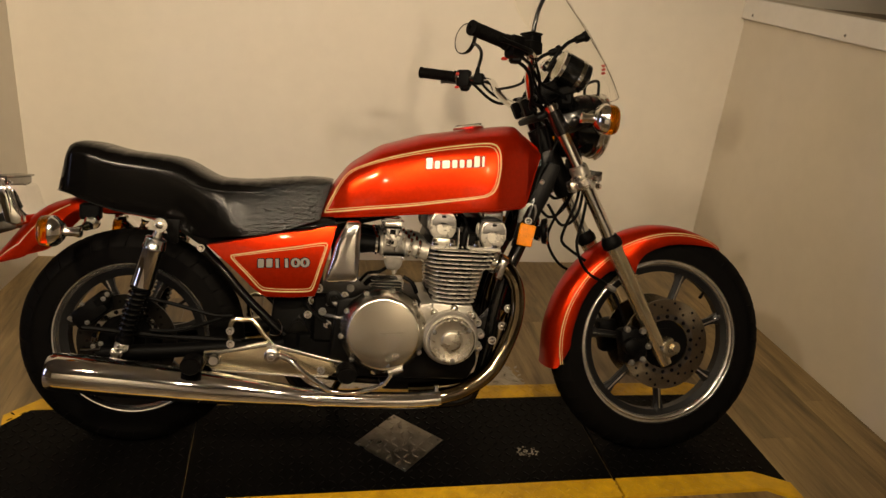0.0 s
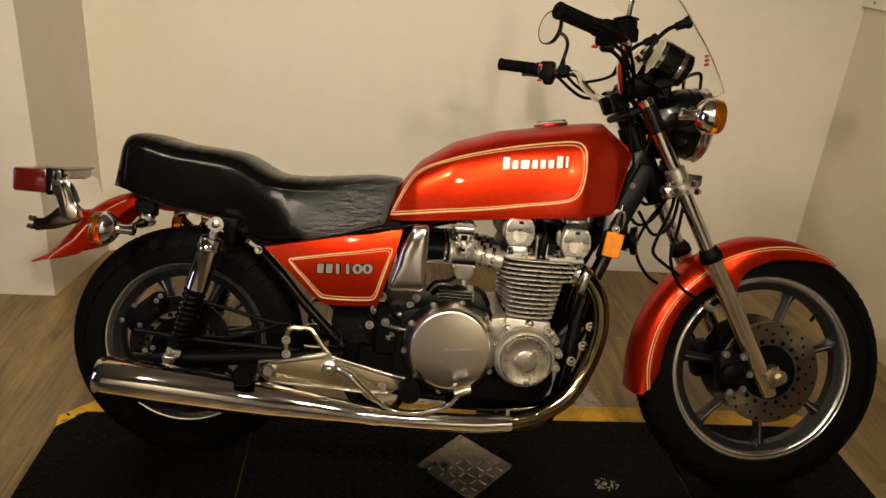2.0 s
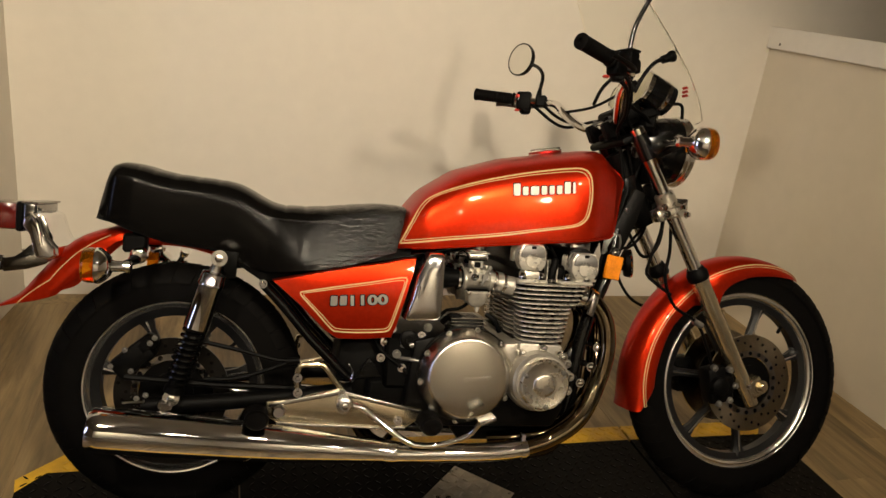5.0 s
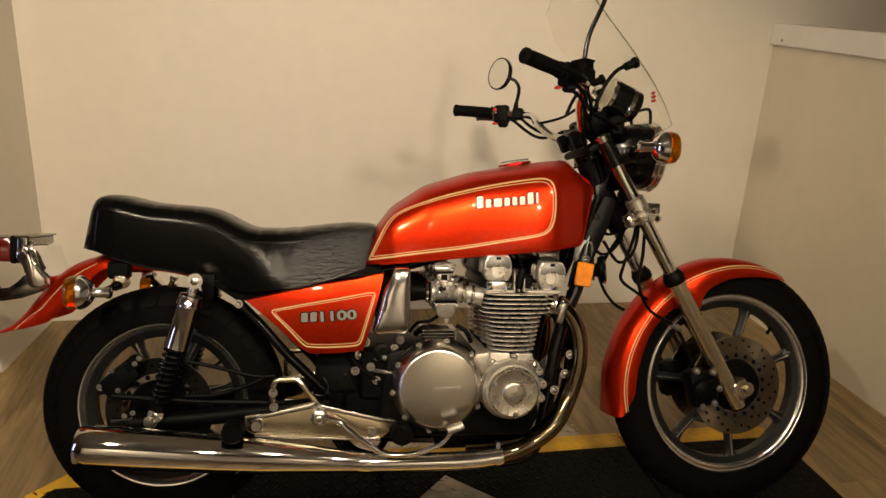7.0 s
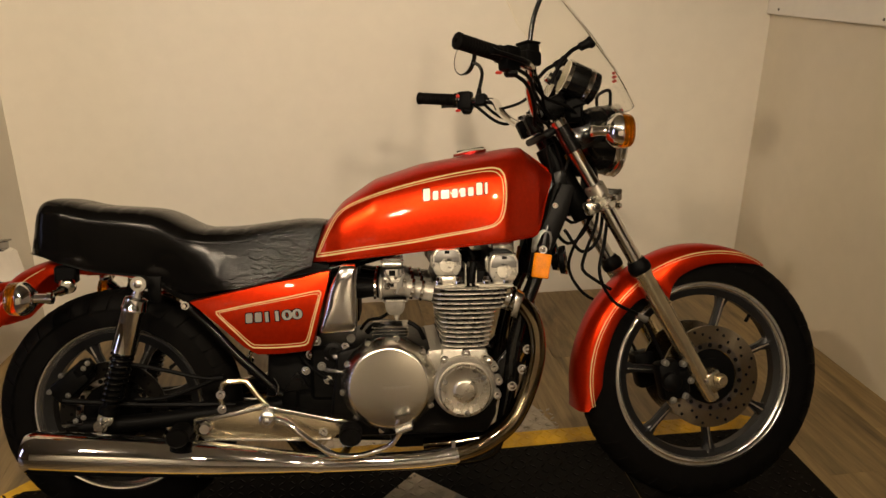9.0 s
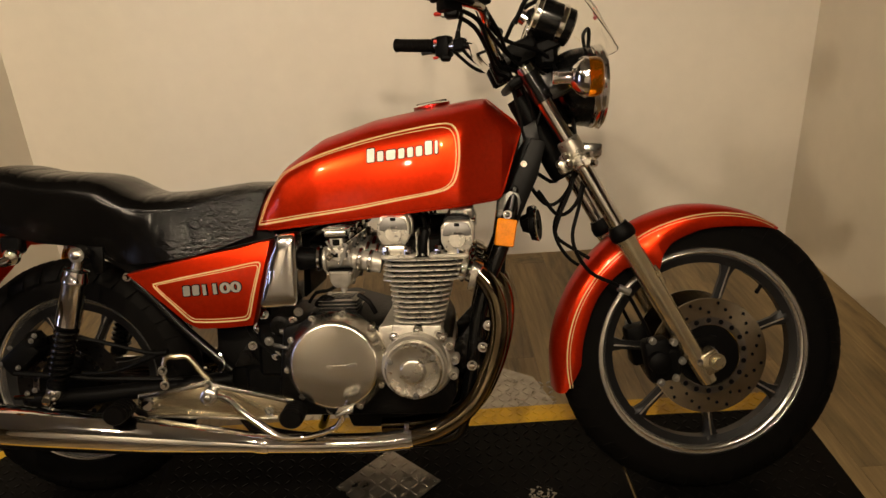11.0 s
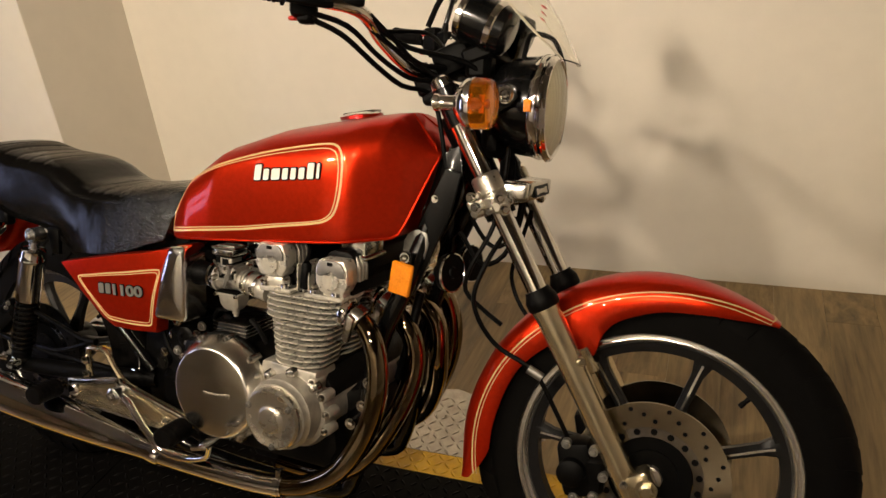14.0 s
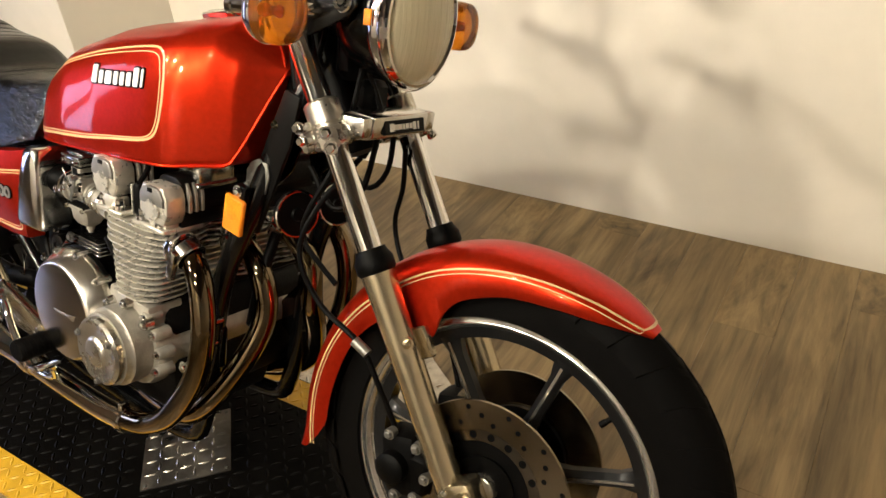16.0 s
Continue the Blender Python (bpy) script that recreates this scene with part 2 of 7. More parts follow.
DECKYELLOW = material("worn_yellow_deck_paint", (0.74, 0.44, 0.012), 0.42, grain=0.3, grain_scale=26, second=(0.48, 0.27, 0.012), rough_var=0.1, bump=0.15, bump_scale=90)
PLATESTEEL = material("tread_plate_steel", (0.48, 0.44, 0.38), 0.33, metal=1.0, grain=0.45, grain_scale=30, rough_var=0.1, bump=0.2, bump_scale=120)
SCUFF = material("pale_scuff", (0.30, 0.26, 0.20), 0.7, grain=0.4, grain_scale=60)

# ---------------------------------------------------------------- shapes: each gives (vertices, faces)


def joined(*geos):
    vs, fs = [], []
    for v, f in geos:
        k = len(vs)
        vs += [tuple(p) for p in v]
        fs += [tuple(i + k for i in q) for q in f]
    return vs, fs


def moved(m, geo):
    return [tuple(m @ Vector(p)) for p in geo[0]], geo[1]


def mirrored(geo):
    return [(x, -y, z) for x, y, z in geo[0]], [tuple(reversed(q)) for q in geo[1]]


def from_bm(bm):
    bm.verts.index_update()
    out = [tuple(v.co) for v in bm.verts], [tuple(v.index for v in f.verts) for f in bm.faces]
    bm.free()
    return out


def axes(d):
    d = Vector(d).normalized()
    u = d.cross(Vector((0, 0, 1)) if abs(d.z) < 0.9 else Vector((1, 0, 0))).normalized()
    return d, u, d.cross(u)


def loft(rings, closed=True, caps=True):
    n, vs, fs = len(rings[0]), [], []
    for r in rings:
        vs += [tuple(p) for p in r]
    for i in range(len(rings) - 1):
        for j in range(n if closed else n - 1):
            k = (j + 1) % n
            fs.append((i * n + j, i * n + k, (i + 1) * n + k, (i + 1) * n + j))
    if caps and closed:
        fs.append(tuple(reversed(range(n))))
        fs.append(tuple((len(rings) - 1) * n + j for j in range(n)))
    return vs, fs


def lathe(profile, origin, direction, seg=28, squash=1.0, caps=True):
    """profile: (distance along the axis, radius)."""
    d, u, w = axes(direction)
    o = Vector(origin)
    rings = [[o + d * a + (u * math.cos(2 * math.pi * k / seg) + w * math.sin(2 * math.pi * k / seg) * squash) * max(r, 0.0004)
              for k in range(seg)] for a, r in profile]
    return loft(rings, True, caps)


def spline(points, step=0.012):
    """A smooth line through the points."""
    p = [Vector(q) for q in points]
    if len(p) == 2:
        return p
    p = [p[0] * 2 - p[1]] + p + [p[-1] * 2 - p[-2]]
    out = []
    for i in range(1, len(p) - 2):
        n = max(2, int((p[i + 1] - p[i]).length / step))
        for k in range(n):
            t = k / n
            a, b, c, d = p[i - 1], p[i], p[i + 1], p[i + 2]
            out.append(0.5 * (2 * b + (c - a) * t + (2 * a - 5 * b + 4 * c - d) * t * t + (3 * b - a - 3 * c + d) * t ** 3))
    out.append(p[-2])
    return out


def tube(points, radius, seg=10, step=0.015, smooth=True):
    pts = spline(points, step) if smooth else [Vector(q) for q in points]
    rings, u = [], None
    for i, q in enumerate(pts):
        d = (pts[min(i + 1, len(pts) - 1)] - pts[max(i - 1, 0)]).normalized()
        if u is None:
            u = axes(d)[1]
        u = (u - d * u.dot(d)).normalized()
        w = d.cross(u)
        r = radius(i / (len(pts) - 1)) if callable(radius) else radius
        rings.append([q + (u * math.cos(2 * math.pi * k / seg) + w * math.sin(2 * math.pi * k / seg)) * r for k in range(seg)])
    return loft(rings)


def box(centre, size, turn=None, bevel=0.0, seg=1):
    bm = bmesh.new()
    bmesh.ops.create_cube(bm, size=1)
    bmesh.ops.scale(bm, vec=size, verts=bm.verts)
    if bevel:
        bmesh.ops.bevel(bm, geom=bm.edges[:], offset=bevel, segments=seg, profile=0.5, affect="EDGES")
    m = Matrix.Translation(centre) @ (turn or Matrix())
    bmesh.ops.transform(bm, matrix=m, verts=bm.verts)
    return from_bm(bm)


def prism(outline, y0, y1, bevel=0.0, seg=2):
    """A plate: its outline in (x, z), thick from y0 to y1."""
    bm = bmesh.new()
    a = [bm.verts.new((x, y0, z)) for x, z in outline]
    f = bm.faces.new(a)
    got = bmesh.ops.extrude_face_region(bm, geom=[f])
    bmesh.ops.translate(bm, vec=(0, y1 - y0, 0), verts=[v for v in got["geom"] if isinstance(v, bmesh.types.BMVert)])
    bmesh.ops.recalc_face_normals(bm, faces=bm.faces)
    if bevel:
        bmesh.ops.bevel(bm, geom=bm.edges[:], offset=bevel, segments=seg, profile=0.5, affect="EDGES")
    return from_bm(bm)


def hexbolt(o, d, r=0.007, h=0.006):
    return joined(lathe([(0, r * 1.5), (h * 0.25, r * 1.5), (h * 0.25, r)], o, d, 12), lathe([(h * 0.2, r), (h, r), (h * 1.15, r * 0.8)], o, d, 6))


def lerp_table(table, x):
    if x <= table[0][0]:
        return table[0][1]
    for (a, p), (b, q) in zip(table, table[1:]):
        if x <= b:
            t = (x - a) / (b - a)
            return p + (q - p) * t
    return table[-1][1]


def smooth_table(table, x, w=0.02):
    return sum(lerp_table(table, x + k * w / 3) * g for k, g in ((-3, 1), (-2, 2), (-1, 3), (0, 4), (1, 3), (2, 2), (3, 1))) / 16


def mesh_of(name, geo, mat, sharp=38):
    me = bpy.data.meshes.new(name)
    me.from_pydata(geo[0], [], geo[1])
    me.validate()
    bm = bmesh.new()
    bm.from_mesh(me)
    bmesh.ops.recalc_face_normals(bm, faces=bm.faces)
    bm.to_mesh(me)
    bm.free()
    me.polygons.foreach_set("use_smooth", [True] * len(me.polygons))
    me.set_sharp_from_angle(angle=radians(sharp))
    me.materials.append(mat)
    return me


def part(name, geo, mat, parent=None, label="", sharp=38):
    ob = new(name, mesh_of(name, geo, mat, sharp))
    ob.parent = parent
    if label:
        tagged(ob, label)
    return ob


def group(name, m, label, category, kind="", grp=""):
    ob = new(name)
    ob.empty_display_size = 0.1
    ob.matrix_world = m
    return tagged(ob, label, category, grp, kind)


def ribbon(points, normals, width, lift=0.0007):
    """A thin painted line lying on a surface."""
    rings = []
    for i, (p, n) in enumerate(zip(points, normals)):
        d = (points[min(i + 1, len(points) - 1)] - points[max(i - 1, 0)]).normalized()
        s = n.cross(d).normalized() * width / 2
        rings.append([p + n * lift - s, p + n * lift + s, p - n * 0.0006 + s, p - n * 0.0006 - s])
    return loft(rings)

# ---------------------------------------------------------------- the room
WX0, WX1, WY0, WY1 = -3.2, 2.465, -4.6, 1.208     # inner faces, in the room's own axes


def room_box(name, lo, hi, mat, label="", category="", kind="structure", bevel=0.0):
    c = [(a + b) / 2 for a, b in zip(lo, hi)]
    ob = part(name, box(c, [b - a for a, b in zip(lo, hi)], bevel=bevel), mat)
    ob.matrix_world = ROOM
    return tagged(ob, label, category, "", kind)


room_box("wall_north", (-0.75, WY1, -0.02), (WX1 + 1.22, WY1 + 0.12, CEIL), WALLPAINT, "cream painted plaster wall behind the motorcycle", "wall")
room_box("wall_east", (WX1, WY0, -0.02), (WX1 + 0.12, WY1, 1.328), PARTITION, "half-height side wall, its shade put into the cream paint", "wall")
# Recess guessed and set deep so little light reaches its back wall.
room_box("wall_east_upper", (WX1 + 1.10, WY0, 1.25), (WX1 + 1.22, WY1, CEIL), DARKWALL, "wall beyond the half-height wall, its dimness put into the colour", "wall")
room_box("ledge", (WX1 + 0.12, WY0, 1.25), (WX1 + 1.10, WY1, 1.31), DARKWALL, "dark ledge of the added recess above the half-height wall", "ledge")
room_box("wall_west_return", (WX0, 0.775, -0.02), (-0.70, 0.895, CEIL), WALLPAINT, "cream painted wall beside the alcove", "wall")
alcove = part("wall_alcove", moved(Matrix(), (
    [(-0.694, 0.774, -0.02), (-0.635, WY1 + 0.01, -0.02), (-0.74, WY1 + 0.01, -0.02), (-0.78, 0.8, -0.02),
     (-0.694, 0.774, CEIL), (-0.635, WY1 + 0.01, CEIL), (-0.74, WY1 + 0.01, CEIL), (-0.78, 0.8, CEIL)],
    [(0, 1, 2, 3), (4, 5, 6, 7), (0, 1, 5, 4), (1, 2, 6, 5), (2, 3, 7, 6), (3, 0, 4, 7)])), WALLPAINT)
alcove.matrix_world = ROOM
tagged(alcove, "short cream wall closing the alcove", "wall", "", "structure")
# Unseen wall behind the camera, cream to brighten what the metal reflects.
room_box("wall_south", (WX0, WY0 - 0.12, -0.02), (WX1 + 1.22, WY0, CEIL), WALLPAINT, "unseen cream wall, added to brighten reflections", "wall")
room_box("ceiling", (WX0 - 0.1, WY0 - 0.1, CEIL), (WX1 + 1.3, WY1 + 0.2, CEIL + 0.1), CEILPAINT, "unseen ceiling, made dark to cut the fill light", "ceiling")
room_box("trim", (WX1 - 0.022, WY0 + 0.02, 1.238), (WX1 - 0.0005, WY1 - 0.002, 1.330), TRIMPAINT, "white painted board fixed along the wall", "trim", bevel=0.003)
screws = [lathe([(0, 0.006), (0.002, 0.005)], (WX1 - 0.0225, y, 1.26), (-1, 0, 0), 10) for y in (1.12, 0.5, -0.1)]
sc = part("trim_screw", joined(*screws), DULLMETAL)
sc.matrix_world = ROOM
tagged(sc, "small screw heads in the white board", "screw", "", "structure")

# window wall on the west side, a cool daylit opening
# walls out of view, darkened to lower the fill
room_box("wall_west", (WX0 - 0.12, WY0, -0.02), (WX0, -1.62, CEIL), DARKWALL, "unseen outer wall, kept dark to cut fill light", "wall")
room_box("wall_west_upper", (WX0 - 0.12, -1.62, 2.12), (WX0, -0.92, CEIL), DARKWALL, "unseen dark wall over the window", "wall")
room_box("wall_west_lower", (WX0 - 0.12, -1.62, -0.02), (WX0, -0.92, 0.30), DARKWALL, "unseen dark wall under the window", "wall")
room_box("wall_west_rest", (WX0 - 0.12, -0.92, -0.02), (WX0, 0.895, CEIL), DARKWALL, "unseen outer wall, kept dark to cut fill light", "wall")
win = group("window_1", ROOM @ pose(WX0 - 0.06, -1.27, 0.30), "tall daylit window with white frame and lowered blind", "window", "structure")
part("window_frame", joined(box((0, 0, 0.03), (0.08, 0.70, 0.06), bevel=0.004), box((0, 0, 1.79), (0.08, 0.70, 0.06), bevel=0.004),
                            box((0, -0.32, 0.91), (0.08, 0.06, 1.70)), box((0, 0.32, 0.91), (0.08, 0.06, 1.70)), box((0, 0, 0.91), (0.05, 0.07, 1.70))), TRIMPAINT, win)
slat_mesh = mesh_of("blind_slat", box((0, 0, 0), (0.022, 0.27, 0.0022), pose(0, 0, 0, 0, 28, 0)), TRIMPAINT)
for k in range(48):
    for dy in (-0.16, 0.16):
        sl = new("blind_slat", slat_mesh)
        sl.parent = win
        sl.matrix_basis = pose(0.012, dy, 0.085 + 0.0352 * k)
room_box("backdrop", (WX0 - 0.42, -2.6, -0.1), (WX0 - 0.40, 0.1, 2.5), glowing("daylight", (0.66, 0.70, 1.0), 4.0), "pale blue daylight outside the window", "backdrop")

# recessed ceiling lamps, out of view; the last three are added to brighten walls
LAMPGLOW = glowing("warm_lamp_face", WARM, 170.0)
for lx, ly in SPOTS:
    rl = group("ceiling_lamp", ROOM @ pose(lx, ly, CEIL), "round recessed ceiling lamp placed out of view, lit warm white", "lamp", "", "recessed ceiling lamps")
    part("lamp_ring", lathe([(0.0, 0.058), (0.0, 0.085), (0.008, 0.085), (0.012, 0.074), (0.012, 0.058)], (0, 0, 0), (0, 0, -1), 24), TRIMPAINT, rl)
    part("lamp_disc", lathe([(0.001, 0.056), (0.004, 0.055), (0.004, 0.0)], (0, 0, 0), (0, 0, -1), 24), LAMPGLOW, rl, "glowing warm lamp face")

# floor: sub-floor sheet, planks run towards the back wall (added last)
ground = part("floor", box((0.5, -0.8, -0.03), (7.6, 7.8, 0.036)), SUBFLOOR)
ground.matrix_world = ROOM
tagged(ground, "floor bed under wood-look vinyl planks", "floor", "", "structure")

# ---------------------------------------------------------------- the display deck
DECK = 0.012
deck = group("display_deck", ROOM, "low black tread-plate display deck with yellow edge bands", "platform")
DX0, DX1, DXF = -0.39, 1.955, 1.865
BAND = 0.076
FRONT, BACK = -0.462, 0.119


def deck_sheet(outline, z0, z1):
    n = len(outline)
    vs = [(x, y, z0) for x, y in outline] + [(x, y, z1) for x, y in outline]
    fs = [tuple(reversed(range(n))), tuple(range(n, 2 * n))] + [(i, (i + 1) % n, n + (i + 1) % n, n + i) for i in range(n)]
    return vs, fs


part("deck_panel", deck_sheet([(DX0, FRONT + BAND), (0.158, FRONT + BAND), (0.158, BACK - BAND), (-0.33, BACK - BAND), (DX0, -0.02)], 0.0, DECK), DECKBLACK, deck)
part("deck_panel", deck_sheet([(0.162, FRONT + BAND), (1.397, FRONT + BAND), (1.398, BACK - BAND), (0.162, BACK - BAND)], 0.0, DECK), DECKBLACK, deck)
part("deck_panel", deck_sheet([(1.4065, FRONT + BAND), (DXF, FRONT + BAND), (DX1, FRONT + BAND - 0.055), (DX1, BACK - BAND - 0.012), (1.4065, BACK - BAND)], 0.0, DECK), DECKBLACK, deck)
part("edge_band", deck_sheet([(DX0, FRONT), (0.159, FRONT), (0.159, FRONT + BAND), (DX0, FRONT + BAND)], 0.0, DECK + 0.0006), DECKYELLOW, deck, "yellow painted edge band")
part("edge_band", deck_sheet([(0.162, FRONT), (1.398, FRONT), (1.397, FRONT + BAND), (0.162, FRONT + BAND)], 0.0, DECK + 0.0006), DECKYELLOW, deck, "yellow painted edge band")
part("edge_band", deck_sheet([(1.4065, FRONT), (DXF + 0.01, FRONT), (DX1 + 0.01, FRONT - 0.06), (DX1 + 0.01, FRONT + BAND - 0.058), (DXF, FRONT + BAND), (1.4065, FRONT + BAND)], 0.0, DECK + 0.0006), DECKYELLOW, deck, "yellow painted edge band")
part("edge_band", deck_sheet([(-0.33, BACK - BAND), (1.398, BACK - BAND), (1.398, BACK), (-0.30, BACK), (-0.40, 0.02), (DX0, -0.03)], 0.0, DECK + 0.0006), DECKYELLOW, deck, "yellow painted edge band")
part("edge_band", deck_sheet([(1.4065, BACK - BAND), (1.90, BACK - BAND - 0.01), (1.94, BACK - 0.035), (1.90, BACK - 0.01), (1.4065, BACK)], 0.0, DECK + 0.0006), DECKYELLOW, deck, "yellow painted edge band")
PX, PY = 0.776, -0.176                              # centre of the bare steel diamond
HD = 0.138
part("diamond_plate", deck_sheet([(PX, PY - HD), (PX + HD, PY), (PX, PY + HD), (PX - HD, PY)], DECK - 0.004, DECK + 0.0025), PLATESTEEL, deck, "bare steel tread-plate diamond")
part("rear_plate", deck_sheet([(0.50, BACK + 0.004), (1.27, BACK + 0.004), (1.225, 0.27), (1.10, 0.355), (0.98, 0.395), (0.80, 0.355), (0.60, 0.27)], 0.0, DECK - 0.002), PLATESTEEL, deck, "bare steel tread-plate behind the yellow band")


def lugs(x0, x1, y0, y1, z, pitch, inside, name, mat, size=(0.0135, 0.0042, 0.0019), spin=0.0, label=""):
    vs, fs = [], []
    nx, ny = int((x1 - x0) / pitch) + 1, int((y1 - y0) / pitch) + 1
    for i in range(nx):
        for j in range(ny):
            x, y = x0 + (i + 0.5) * pitch, y0 + (j + 0.5) * pitch
            if not inside(x, y):
                continue
            a = radians(45 if (i + j) % 2 else -45) + spin
            c, s = math.cos(a), math.sin(a)
            k = len(vs)
            for u, w, h in ((-1, 0, 0), (-0.3, -1, 0), (0.3, -1, 0), (1, 0, 0), (0.3, 1, 0), (-0.3, 1, 0), (-0.5, 0, 1), (0.5, 0, 1)):
                p, q = u * size[0], w * size[1]
                vs.append((x + p * c - q * s, y + p * s + q * c, z + h * size[2]))
            fs += [(k, k + 1, k + 6), (k + 1, k + 2, k + 7, k + 6), (k + 2, k + 3, k + 7), (k + 3, k + 4, k + 7), (k + 4, k + 5, k + 6, k + 7), (k + 5, k, k + 6)]
    ob = part(name, (vs, fs), mat, deck, label)
    return tagged(ob, kind="stuff")


def in_diamond(x, y, m=0.0):
    return abs(x - PX) + abs(y - PY) < HD - m


lugs(DX0, DX1, FRONT + BAND, BACK - BAND, DECK, 0.0285,
     lambda x, y: FRONT + BAND + 0.01 < y < BACK - BAND - 0.01 and not in_diamond(x, y, -0.014) and x < 1.93 and min(abs(x - 0.16), abs(x - 1.40)) > 0.012,
     "tread_lug", DECKBLACK)
lugs(DX0, DXF, FRONT, FRONT + BAND, DECK + 0.0005, 0.0253, lambda x, y: x < 1.86 and y < FRONT + BAND - 0.01, "tread_lug", DECKYELLOW)
lugs(-0.3, 1.88, BACK - BAND, BACK, DECK + 0.0005, 0.0253, lambda x, y: y < BACK - 0.01, "tread_lug", DECKYELLOW)
lugs(PX - HD, PX + HD, PY - HD, PY + HD, DECK + 0.0024, 0.0275, lambda x, y: in_diamond(x, y, 0.016), "tread_lug", PLATESTEEL)
lugs(0.5, 1.27, BACK, 0.40, DECK - 0.0022, 0.026, lambda x, y: y > BACK + 0.012 and y < 0.36 - abs(x - 0.98) * 0.42, "tread_lug", PLATESTEEL)
for sx, sy in ((-1, 0), (1, 0), (0, -1), (0, 1)):
    part("screw", lathe([(0, 0.005), (0.0012, 0.0045), (0.0016, 0.002)], (PX + sx * (HD - 0.014), PY + sy * (HD - 0.014), DECK + 0.0024), (0, 0, 1), 10), DULLMETAL, deck)
scuffs = []
for k in range(26):
    r, a = 0.016 * random.random() ** 0.5 * 1.6, random.random() * 6.28
    w = 0.002 + 0.004 * random.random()
    scuffs.append(box((1.17 + r * math.cos(a) * 1.3, -0.245 + r * math.sin(a), DECK + 0.0003), (w * 2.2, w, 0.0006), pose(0, 0, 0, 0, 0, random.random() * 180)))
part("scuff_mark", joined(*scuffs), SCUFF, deck, "pale scuffed paint mark")

# ---------------------------------------------------------------- the motorcycle
LEAN_LEFT = 16.5
BIKE = pose(0.0, -0.105, DECK, -LEAN_LEFT, 0, 0)
bike = group("motorcycle", BIKE, "red vintage motorcycle with gold pinstripes, leaning on its side stand", "motorcycle")
RAKE = Vector((-0.502, 0, 0.865)).normalized()
# Steering turn, then a slight slide and scale fitted to the camera's view.
STEER = Matrix.Translation((-0.003, 0.0124, -0.005)) @ Matrix.Scale(1.006, 4) @ Matrix.Translation((1.215, 0, 0.84)) @ Matrix.Rotation(radians(5.0), 4, RAKE) @ Matrix.Translation((-1.215, 0, -0.84))
FA, RA = (1.580, -0.008, 0.351), (0.0, 0.0, 0.308)
FG = (1.567, -0.008, 0.334)         # axles


